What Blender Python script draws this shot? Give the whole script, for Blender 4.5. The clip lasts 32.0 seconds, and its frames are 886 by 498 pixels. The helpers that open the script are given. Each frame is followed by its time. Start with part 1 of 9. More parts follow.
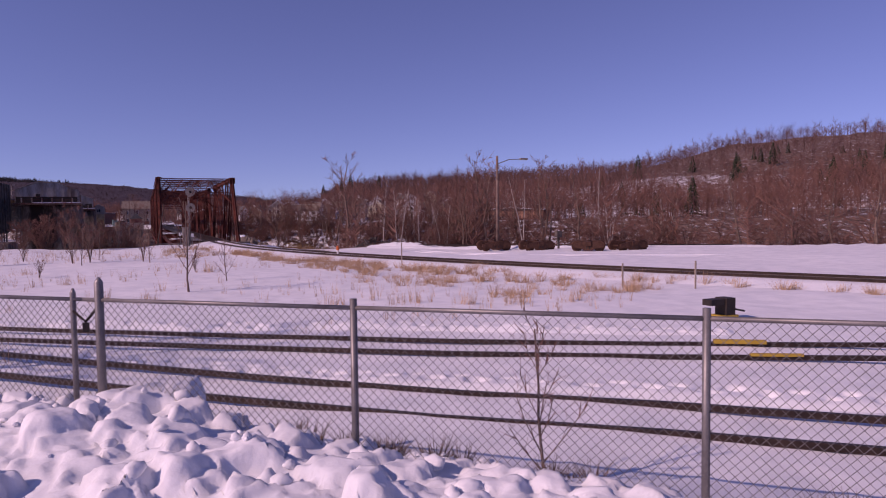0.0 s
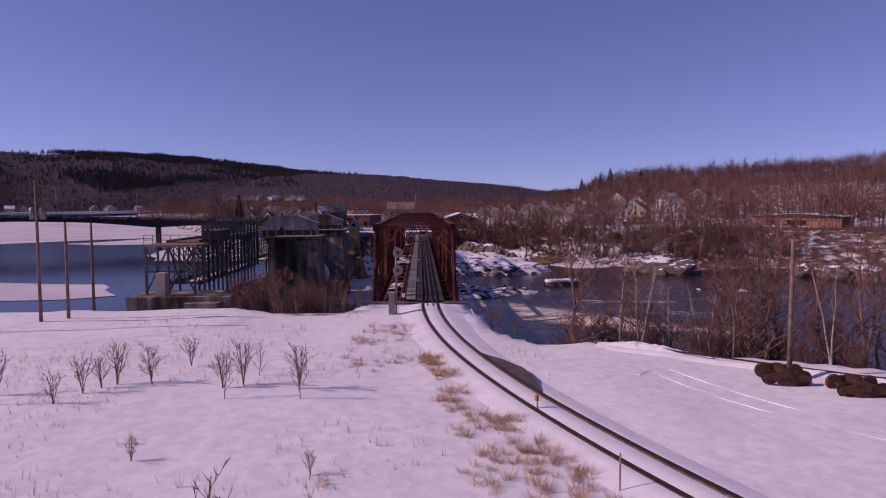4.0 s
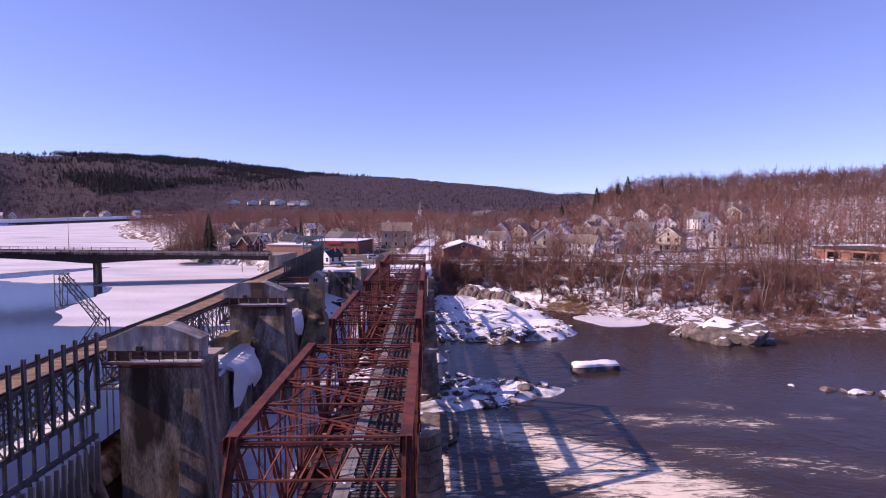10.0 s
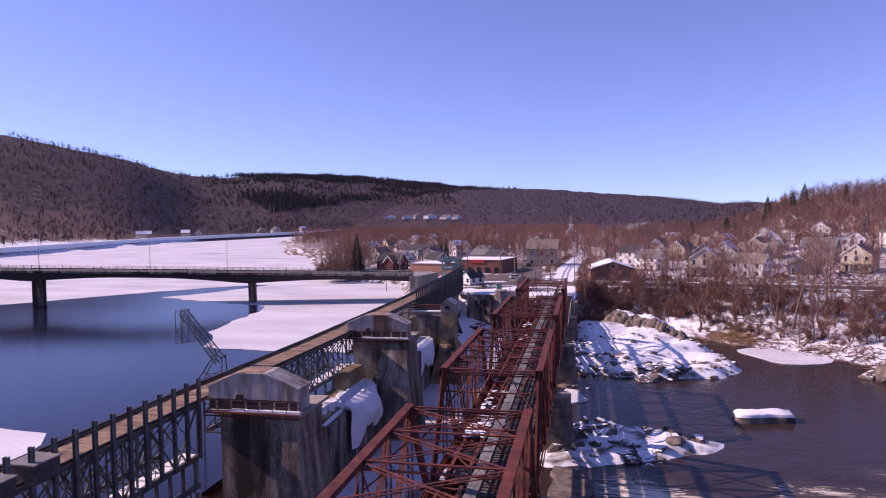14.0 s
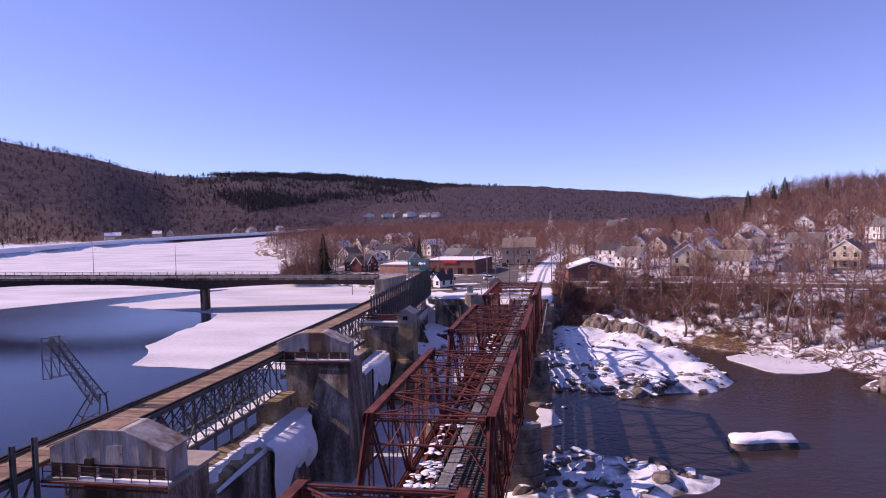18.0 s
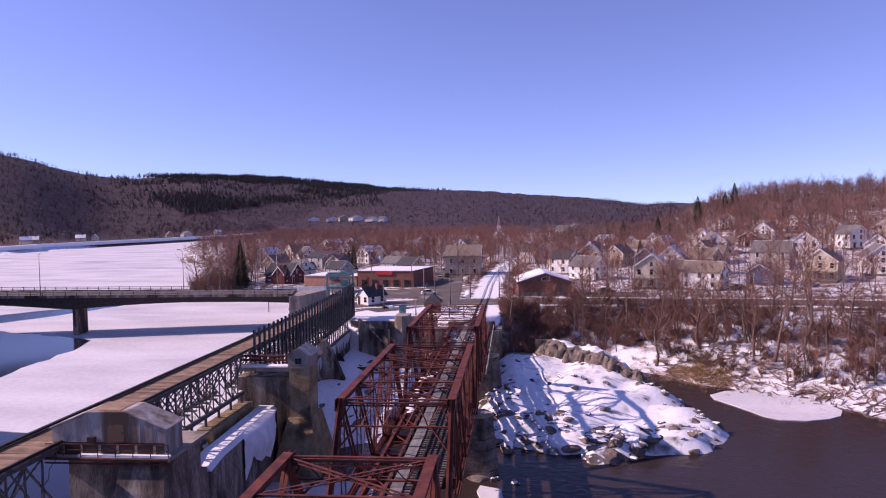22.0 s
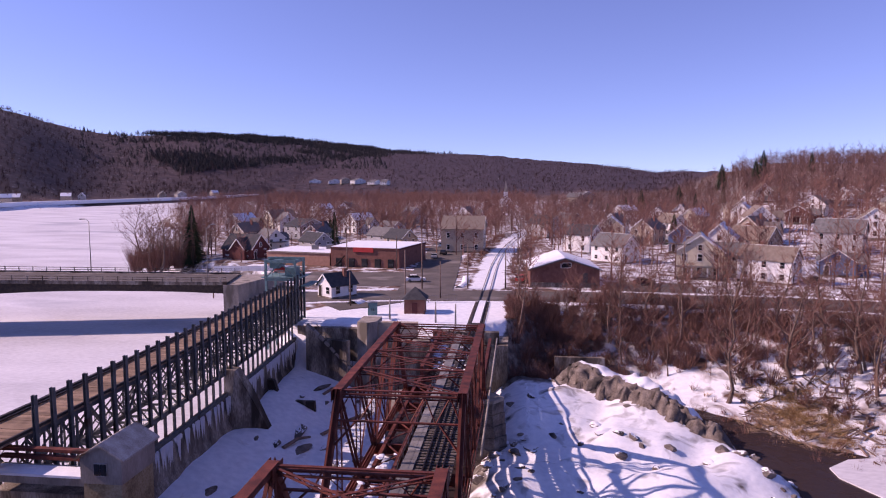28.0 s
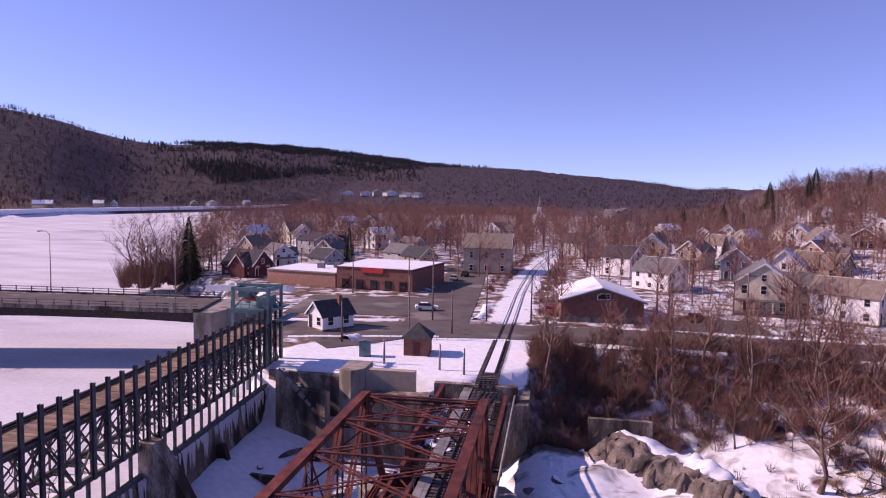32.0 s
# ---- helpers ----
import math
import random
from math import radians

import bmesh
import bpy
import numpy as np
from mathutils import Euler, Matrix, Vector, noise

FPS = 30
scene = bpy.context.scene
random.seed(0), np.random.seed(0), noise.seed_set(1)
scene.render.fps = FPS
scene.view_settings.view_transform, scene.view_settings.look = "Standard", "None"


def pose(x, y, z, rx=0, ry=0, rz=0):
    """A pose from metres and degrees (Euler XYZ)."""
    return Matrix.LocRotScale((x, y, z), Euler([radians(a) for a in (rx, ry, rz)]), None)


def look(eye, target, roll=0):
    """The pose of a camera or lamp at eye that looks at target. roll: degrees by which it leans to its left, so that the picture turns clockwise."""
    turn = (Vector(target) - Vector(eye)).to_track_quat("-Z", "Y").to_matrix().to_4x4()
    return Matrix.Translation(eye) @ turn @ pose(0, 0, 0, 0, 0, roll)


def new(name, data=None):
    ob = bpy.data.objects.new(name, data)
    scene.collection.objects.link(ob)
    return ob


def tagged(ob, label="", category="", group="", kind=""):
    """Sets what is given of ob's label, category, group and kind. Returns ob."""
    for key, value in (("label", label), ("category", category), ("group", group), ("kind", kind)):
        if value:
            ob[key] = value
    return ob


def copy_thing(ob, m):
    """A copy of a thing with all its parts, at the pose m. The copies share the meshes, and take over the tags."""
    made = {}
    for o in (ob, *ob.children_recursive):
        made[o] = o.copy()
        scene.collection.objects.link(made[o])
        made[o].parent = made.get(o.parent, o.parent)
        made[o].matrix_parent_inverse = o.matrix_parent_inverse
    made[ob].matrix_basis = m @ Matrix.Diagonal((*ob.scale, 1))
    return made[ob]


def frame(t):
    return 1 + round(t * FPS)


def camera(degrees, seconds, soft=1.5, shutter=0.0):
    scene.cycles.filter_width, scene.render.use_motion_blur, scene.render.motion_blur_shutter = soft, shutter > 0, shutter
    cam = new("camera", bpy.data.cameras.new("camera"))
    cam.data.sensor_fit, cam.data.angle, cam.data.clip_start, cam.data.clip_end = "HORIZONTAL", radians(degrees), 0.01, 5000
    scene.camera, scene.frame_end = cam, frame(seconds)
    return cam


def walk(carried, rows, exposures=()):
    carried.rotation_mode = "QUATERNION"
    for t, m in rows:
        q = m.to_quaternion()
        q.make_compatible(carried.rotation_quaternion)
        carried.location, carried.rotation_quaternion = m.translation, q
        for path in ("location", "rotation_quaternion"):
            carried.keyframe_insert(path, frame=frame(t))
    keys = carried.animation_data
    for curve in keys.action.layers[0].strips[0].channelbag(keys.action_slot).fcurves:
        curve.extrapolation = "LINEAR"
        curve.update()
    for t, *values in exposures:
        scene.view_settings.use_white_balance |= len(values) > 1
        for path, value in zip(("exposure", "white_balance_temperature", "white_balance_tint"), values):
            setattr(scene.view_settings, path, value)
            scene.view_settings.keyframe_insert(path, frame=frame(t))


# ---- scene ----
cam = camera(67.1, 32.0, soft=1.1)
PATH = [
    (0, (-5.846, -84.175, 2.416), (-5.036, -82.349, 2.318), -0.7),
    (0.5, (-5.384, -83.525, 2.824), (-4.573, -81.699, 2.727), -0.8),
    (1, (-4.823, -83.182, 3.525), (-4.089, -81.325, 3.414), -0.2),
    (1.5, (-3.959, -81.863, 4.311), (-3.336, -79.967, 4.189), 0.5),
    (2, (-3.056, -79.953, 5.148), (-2.581, -78.014, 5.033), 0.6),
    (2.5, (-1.99, -78.015, 6.329), (-1.718, -76.037, 6.211), 0.4),
    (3, (-1.075, -76.079, 7.413), (-0.95, -74.087, 7.295), 0.1),
    (3.5, (-0.041, -73.43, 8.526), (0.031, -71.435, 8.402), -0.0),
    (5.5, (1.649, -61.271, 13.148), (1.719, -59.277, 13.012), -0.6),
    (6, (2.082, -57.455, 14.314), (2.155, -55.461, 14.182), -0.4),
    (7, (2.791, -49.059, 16.62), (2.866, -47.065, 16.478), -0.1),
    (7.5, (3.265, -45.263, 17.355), (3.339, -43.268, 17.221), 0.3),
    (8, (3.782, -41.302, 18.104), (3.848, -39.309, 17.956), 0.2),
    (9, (4.927, -34.289, 18.715), (4.979, -32.295, 18.57), 0.1),
    (10, (5.461, -27.779, 18.931), (5.501, -25.784, 18.803), 0.0),
    (10.5, (6.11, -25.954, 19.244), (6.081, -23.958, 19.127), 0.2),
    (11, (6.675, -24.568, 19.389), (6.539, -22.575, 19.29), -0.2),
    (11.5, (6.889, -22.943, 19.781), (6.623, -20.962, 19.699), -0.4),
    (12, (7.589, -21.566, 20.339), (7.209, -19.604, 20.273), -0.8),
    (12.5, (7.445, -20.954, 20.63), (7.016, -19.002, 20.567), -0.7),
    (13, (7.31, -20.329, 20.68), (6.891, -18.375, 20.613), -0.7),
    (13.5, (7.559, -19.946, 20.767), (7.145, -17.991, 20.692), -0.6),
    (14, (8.163, -19.552, 21.054), (7.751, -17.597, 20.965), -0.8),
    (14.5, (8.374, -19.178, 21.212), (7.979, -17.22, 21.113), -0.8),
    (15, (8.648, -18.418, 21.306), (8.271, -16.457, 21.2), -0.9),
    (15.5, (8.995, -17.264, 21.479), (8.627, -15.302, 21.364), -1.0),
    (17.5, (9.683, -8.27, 21.518), (9.322, -6.306, 21.409), -1.3),
    (18, (9.394, -5.215, 21.183), (9.035, -3.25, 21.086), -1.4),
    (18.5, (9.523, -1.598, 21.085), (9.163, 0.367, 20.993), -1.4),
    (19, (9.683, 2.357, 21.236), (9.324, 4.322, 21.147), -1.4),
    (19.5, (10.131, 6.538, 20.997), (9.776, 8.504, 20.914), -1.5),
    (20, (10.061, 10.703, 20.865), (9.719, 12.672, 20.787), -1.5),
    (20.5, (9.671, 14.526, 20.847), (9.347, 16.498, 20.771), -1.5),
    (21, (9.892, 18.009, 21.0), (9.599, 19.986, 20.922), -1.3),
    (21.5, (9.666, 21.124, 21.08), (9.412, 23.106, 20.999), -1.2),
    (22, (9.091, 23.918, 21.165), (8.882, 25.905, 21.078), -1.1),
    (22.5, (8.638, 26.636, 21.338), (8.458, 28.626, 21.247), -0.9),
    (23, (8.343, 29.563, 21.444), (8.177, 31.554, 21.349), -0.8),
    (24, (7.798, 35.725, 21.716), (7.626, 37.715, 21.622), -0.5),
    (24.5, (8.251, 38.8, 21.62), (8.076, 40.79, 21.53), -0.6),
    (26.5, (8.248, 53.231, 21.762), (8.053, 55.218, 21.649), -0.1),
    (27, (8.492, 57.364, 21.753), (8.284, 59.348, 21.611), 0.0),
    (27.5, (8.463, 61.228, 21.668), (8.242, 63.208, 21.498), 0.2),
    (28, (7.935, 64.715, 21.538), (7.709, 66.693, 21.345), -0.0),
    (29, (7.46, 72.083, 21.558), (7.21, 74.056, 21.35), 0.5),
    (29.5, (7.313, 75.077, 21.492), (7.047, 77.05, 21.293), 0.5),
    (30, (7.454, 78.173, 21.53), (7.166, 80.143, 21.338), 0.4),
    (30.5, (7.65, 81.089, 21.524), (7.344, 83.058, 21.348), 0.3),
    (31, (7.983, 83.131, 21.557), (7.664, 85.099, 21.396), 0.4),
    (31.5, (8.257, 84.168, 21.576), (7.937, 86.137, 21.424), 0.6),
    (32, (8.726, 85.025, 21.615), (8.4, 86.992, 21.461), 1.0),
]
EXPOSURES = [(0.0, -0.54, 7250, 53), (3.5, -0.62, 7300, 55), (5.5, -0.27, 7150, 48), (7.0, 0.12, 7060, 47), (9.0, 0.45, 7020, 45), (13.0, 0.43, 6990, 43), (24.5, 0.37, 7050, 44), (32.0, 0.28, 7100, 47)]
walk(cam, [(t, look(eye, target, roll)) for t, eye, target, roll in PATH], EXPOSURES)

# ---- light ----
SUN_EL, SUN_AZ = radians(33), radians(-94)      # azimuth from +y, clockwise: the sun stands over -x
sun_to = Vector((math.sin(SUN_AZ) * math.cos(SUN_EL), math.cos(SUN_AZ) * math.cos(SUN_EL), math.sin(SUN_EL)))
sun_data = bpy.data.lights.new("sun", "SUN")
sun_data.energy, sun_data.angle, sun_data.color = 4.1, radians(0.53), (1.0, 0.91, 0.81)
sun = new("sun", sun_data)
sun.matrix_world = look((0, 0, 120), Vector((0, 0, 120)) - sun_to)
world = bpy.data.worlds.new("sky")
scene.world = world
world.use_nodes = True
wn = world.node_tree.nodes
sky = wn.new("ShaderNodeTexSky")
sky.sky_type, sky.sun_disc = "NISHITA", False
sky.sun_elevation, sky.sun_rotation = SUN_EL, SUN_AZ
sky.altitude, sky.air_density, sky.dust_density, sky.ozone_density = 1800, 1.0, 0.0, 7.0
# the clear dry air keeps its blue down to the hills: the sky is read a little above the way looked
way = wn.new("ShaderNodeTexCoord")
lift = wn.new("ShaderNodeVectorMath")
lift.operation, lift.inputs[1].default_value = "ADD", (0, 0, 0.055)
level = wn.new("ShaderNodeVectorMath")
level.operation = "NORMALIZE"
world.node_tree.links.new(way.outputs["Generated"], lift.inputs[0])
world.node_tree.links.new(lift.outputs[0], level.inputs[0])
world.node_tree.links.new(level.outputs[0], sky.inputs["Vector"])
vivid = wn.new("ShaderNodeHueSaturation")
vivid.inputs["Hue"].default_value, vivid.inputs["Saturation"].default_value = 0.512, 0.98
world.node_tree.links.new(sky.outputs[0], vivid.inputs["Color"])
world.node_tree.links.new(vivid.outputs[0], wn["Background"].inputs[0])
wn["Background"].inputs[1].default_value = 0.15


# ---- materials ----
def material(name, colours, scale=3.0, rough=0.8, metal=0.0, bump=0.0, fine=25.0, stain=None, stain_at=0.6, island=0.0, spec=0.3, stretch=(1, 1, 1)):
    """Two or more colours mixed by noise at two scales, an optional stain and relief, in metres of the world."""
    m = bpy.data.materials.new(name)
    m.use_nodes = True
    nt = m.node_tree
    n, ln = nt.nodes, nt.links
    b = n["Principled BSDF"]
    b.inputs["Roughness"].default_value, b.inputs["Metallic"].default_value = rough, metal
    b.inputs["Specular IOR Level"].default_value = spec
    geo = n.new("ShaderNodeNewGeometry")
    mp = n.new("ShaderNodeMapping")
    mp.inputs["Scale"].default_value = stretch
    ln.new(geo.outputs["Position"], mp.inputs[0])
    big = n.new("ShaderNodeTexNoise")
    big.inputs["Scale"].default_value, big.inputs["Detail"].default_value = scale, 6
    ln.new(mp.outputs[0], big.inputs["Vector"])
    small = n.new("ShaderNodeTexNoise")
    small.inputs["Scale"].default_value, small.inputs["Detail"].default_value = fine, 4
    ln.new(mp.outputs[0], small.inputs["Vector"])
    mix = n.new("ShaderNodeMath")
    mix.operation = "MULTIPLY_ADD"
    mix.inputs[1].default_value, mix.inputs[2].default_value = 0.35, 0.0
    ln.new(small.outputs[0], mix.inputs[0])
    add = n.new("ShaderNodeMath")
    add.operation = "MULTIPLY_ADD"
    add.inputs[1].default_value = 0.65
    ln.new(big.outputs[0], add.inputs[0])
    ln.new(mix.outputs[0], add.inputs[2])
    ramp = n.new("ShaderNodeValToRGB")
    el = ramp.color_ramp.elements
    for i, c in enumerate(colours):
        p = 0.36 + 0.28 * i / max(1, len(colours) - 1)
        e = el[i] if i < 2 else el.new(p)
        e.position, e.color = p, (*c, 1)
    ln.new(add.outputs[0], ramp.inputs[0])
    out = ramp.outputs[0]
    if stain:
        sn = n.new("ShaderNodeTexNoise")
        sn.inputs["Scale"].default_value, sn.inputs["Detail"].default_value = scale * 0.37, 7
        ln.new(mp.outputs[0], sn.inputs["Vector"])
        sr = n.new("ShaderNodeMapRange")
        sr.inputs["From Min"].default_value, sr.inputs["From Max"].default_value = stain_at, stain_at + 0.08
        ln.new(sn.outputs[0], sr.inputs[0])
        sm = n.new("ShaderNodeMix")
        sm.data_type = "RGBA"
        ln.new(sr.outputs[0], sm.inputs[0])
        ln.new(out, sm.inputs[6])
        sm.inputs[7].default_value = (*stain, 1)
        out = sm.outputs[2]
    if island:
        oi = n.new("ShaderNodeObjectInfo")
        gi = n.new("ShaderNodeMath")
        gi.operation = "ADD"
        ln.new(oi.outputs["Random"], gi.inputs[0])
        ln.new(geo.outputs["Random Per Island"], gi.inputs[1])
        fr = n.new("ShaderNodeMath")
        fr.operation = "FRACT"
        ln.new(gi.outputs[0], fr.inputs[0])
        mr = n.new("ShaderNodeMapRange")
        mr.inputs["To Min"].default_value, mr.inputs["To Max"].default_value = 1 - island, 1 + island
        ln.new(fr.outputs[0], mr.inputs[0])
        hs = n.new("ShaderNodeHueSaturation")
        ln.new(mr.outputs[0], hs.inputs["Value"])
        ln.new(out, hs.inputs["Color"])
        out = hs.outputs[0]
    ln.new(out, b.inputs["Base Color"])
    if bump:
        bp = n.new("ShaderNodeBump")
        bp.inputs["Strength"].default_value, bp.inputs["Distance"].default_value = 0.6, bump
        ln.new(add.outputs[0], bp.inputs["Height"])
        ln.new(bp.outputs[0], b.inputs["Normal"])
    return m


SNOW = material("snow", [(0.72, 0.73, 0.76), (0.84, 0.84, 0.86)], 0.8, 0.75, bump=0.06, fine=9, spec=0.25)
RUST = material("rusty_steel", [(0.066, 0.018, 0.015), (0.128, 0.033, 0.023), (0.205, 0.054, 0.034)], 1.3, 0.75, 0.1, 0.004, 18, (0.05, 0.018, 0.014), 0.6, 0.12)
DARKSTEEL = material("dark_weathered_steel", [(0.03, 0.026, 0.026), (0.075, 0.055, 0.045)], 2.0, 0.6, 0.4, 0.003, 30, island=0.15)
RAIL = material("rail_steel", [(0.035, 0.025, 0.022), (0.07, 0.045, 0.035)], 3.0, 0.5, 0.6, 0.002, 40)
TIMBER = material("weathered_timber", [(0.06, 0.05, 0.045), (0.14, 0.115, 0.10)], 2.0, 0.9, 0, 0.01, 30, island=0.3)
PLANK = material("walkway_plank", [(0.16, 0.10, 0.065), (0.30, 0.20, 0.13)], 1.2, 0.9, 0, 0.01, 30, island=0.3)
GRATING = material("grey_walkway_board", [(0.14, 0.132, 0.128), (0.25, 0.235, 0.225)], 1.2, 0.85, 0, 0.005, 30, island=0.25)
CONCRETE = material("stained_concrete", [(0.075, 0.053, 0.040), (0.185, 0.148, 0.118), (0.40, 0.355, 0.30)], 0.8, 0.9, 0, 0.03, 9, (0.05, 0.036, 0.028), 0.52, stretch=(1, 1, 0.25))
OCHRE = material("ochre_stained_concrete", [(0.17, 0.115, 0.06), (0.30, 0.22, 0.12), (0.42, 0.34, 0.22)], 0.7, 0.9, 0, 0.03, 8, (0.11, 0.07, 0.04), 0.57)
PALECON = material("pale_concrete", [(0.21, 0.175, 0.147), (0.37, 0.32, 0.275)], 0.8, 0.9, 0, 0.02, 9, (0.15, 0.125, 0.10), 0.59, stretch=(1, 1, 0.35))
SHEET = material("grey_metal_siding", [(0.22, 0.18, 0.155), (0.36, 0.32, 0.29), (0.48, 0.45, 0.42)], 1.1, 0.75, 0.0, 0.004, 14, (0.17, 0.10, 0.06), 0.55, 0.06, stretch=(1, 1, 0.16))
TEAL = material("teal_painted_steel", [(0.10, 0.19, 0.19), (0.17, 0.28, 0.27)], 2.0, 0.6, 0.1, 0.003, 30, (0.12, 0.09, 0.07), 0.62, 0.1)
GATESTEEL = material("grey_green_steel", [(0.07, 0.072, 0.074), (0.13, 0.13, 0.13)], 2.0, 0.75, 0.0, 0.003, 30, (0.07, 0.045, 0.035), 0.6, 0.15)
GALV = material("galvanised_pipe", [(0.16, 0.148, 0.145), (0.26, 0.245, 0.24)], 4.0, 0.5, 0.5, 0.001, 60, (0.14, 0.11, 0.1), 0.64)
REED = material("matted_reeds", [(0.22, 0.125, 0.055), (0.38, 0.245, 0.12)], 1.0, 0.95, 0, 0, 12, island=0.3)
ROCK = material("grey_river_rock", [(0.075, 0.057, 0.05), (0.15, 0.12, 0.105), (0.24, 0.2, 0.175)], 0.8, 0.95, 0, 0.12, 5, (0.05, 0.043, 0.04), 0.58)
BARK = material("grey_brown_bark", [(0.115, 0.076, 0.061), (0.235, 0.163, 0.13)], 3.0, 0.95, 0, 0.01, 30, island=0.25)
TWIG = material("bare_twigs", [(0.145, 0.068, 0.053), (0.27, 0.138, 0.107)], 0.4, 0.95, 0, 0, 10, island=0.25)
# far woods: the purple of distant haze is mixed into the bark colour
HAZEWOOD = material("haze_tinted_bare_woods", [(0.050, 0.029, 0.031), (0.086, 0.051, 0.050)], 0.05, 0.95, 0, 0, 0.4, island=0.25)
BIRCH = material("pale_birch_bark", [(0.30, 0.25, 0.22), (0.46, 0.40, 0.36)], 3.0, 0.85, 0, 0.004, 14, (0.09, 0.07, 0.06), 0.6)
PINE = material("dark_conifer_needles", [(0.016, 0.028, 0.014), (0.04, 0.058, 0.028)], 0.9, 0.95, 0, 0, 12, island=0.3)
HILLWOOD = material("bare_hill_woods", [(0.105, 0.056, 0.05), (0.20, 0.112, 0.095)], 0.2, 0.95, 0, 0, 4, island=0.25)
# far copy of the needles, paled and greyed to paint in the haze
HAZEPINE = material("haze_greyed_conifers", [(0.029, 0.029, 0.032), (0.051, 0.047, 0.047)], 0.05, 0.95, 0, 0, 0.5, island=0.3)
GRASS = material("dry_grass", [(0.40, 0.25, 0.15), (0.60, 0.42, 0.27)], 1.0, 0.95, 0, 0, 12, island=0.3)
ASPHALT = material("worn_asphalt", [(0.08, 0.066, 0.058), (0.14, 0.116, 0.102)], 0.25, 0.9, 0, 0.006, 40, (0.21, 0.18, 0.16), 0.58)
BRICK = material("red_brick", [(0.17, 0.072, 0.055), (0.25, 0.112, 0.085)], 1.5, 0.9, 0, 0.01, 20, (0.15, 0.06, 0.045), 0.62)
TANBRICK = material("tan_brick", [(0.33, 0.17, 0.12), (0.42, 0.225, 0.16)], 1.5, 0.9, 0, 0.01, 20)
REDPAINT = material("red_painted_fascia", [(0.42, 0.035, 0.035), (0.52, 0.055, 0.05)], 1.5, 0.6, 0, 0.002, 20)
GLASS = material("dark_window_glass", [(0.012, 0.014, 0.018), (0.022, 0.025, 0.03)], 1.0, 0.08, 0, 0, 5, spec=0.6)
WHITE = material("white_clapboard", [(0.70, 0.68, 0.66), (0.80, 0.79, 0.77)], 1.2, 0.7, 0, 0.004, 16, (0.55, 0.52, 0.5), 0.68)
CREAM = material("cream_clapboard", [(0.50, 0.44, 0.33), (0.60, 0.53, 0.41)], 1.2, 0.75, 0, 0.004, 16)
GREYSIDE = material("grey_clapboard", [(0.32, 0.31, 0.32), (0.42, 0.41, 0.41)], 1.2, 0.75, 0, 0.004, 16)
BLUESIDE = material("blue_clapboard", [(0.10, 0.15, 0.26), (0.15, 0.21, 0.34)], 1.2, 0.75, 0, 0.004, 16)
REDSIDE = material("barn_red_boards", [(0.085, 0.026, 0.026), (0.135, 0.04, 0.036)], 1.2, 0.8, 0, 0.004, 16)
TANSIDE = material("tan_clapboard", [(0.36, 0.29, 0.22), (0.45, 0.37, 0.29)], 1.2, 0.75, 0, 0.004, 16)
SHINGLE = material("grey_shingles", [(0.10, 0.095, 0.095), (0.19, 0.18, 0.175)], 1.4, 0.9, 0, 0.01, 14)
DARKSHINGLE = material("black_shingles", [(0.035, 0.035, 0.04), (0.07, 0.068, 0.072)], 1.4, 0.9, 0, 0.01, 14)
TANSHINGLE = material("tan_shingles", [(0.16, 0.125, 0.10), (0.25, 0.20, 0.16)], 1.4, 0.9, 0, 0.01, 14)
YELLOW = material("yellow_paint", [(0.40, 0.25, 0.03), (0.50, 0.33, 0.05)], 4, 0.6, 0, 0.001, 30)
ORANGE = material("orange_paint", [(0.6, 0.13, 0.03), (0.7, 0.17, 0.05)], 4, 0.6, 0, 0.001, 30)
LEATHER = material("rusty_wheel_steel", [(0.06, 0.03, 0.022), (0.13, 0.06, 0.04)], 4, 0.7, 0.4, 0.002, 40)


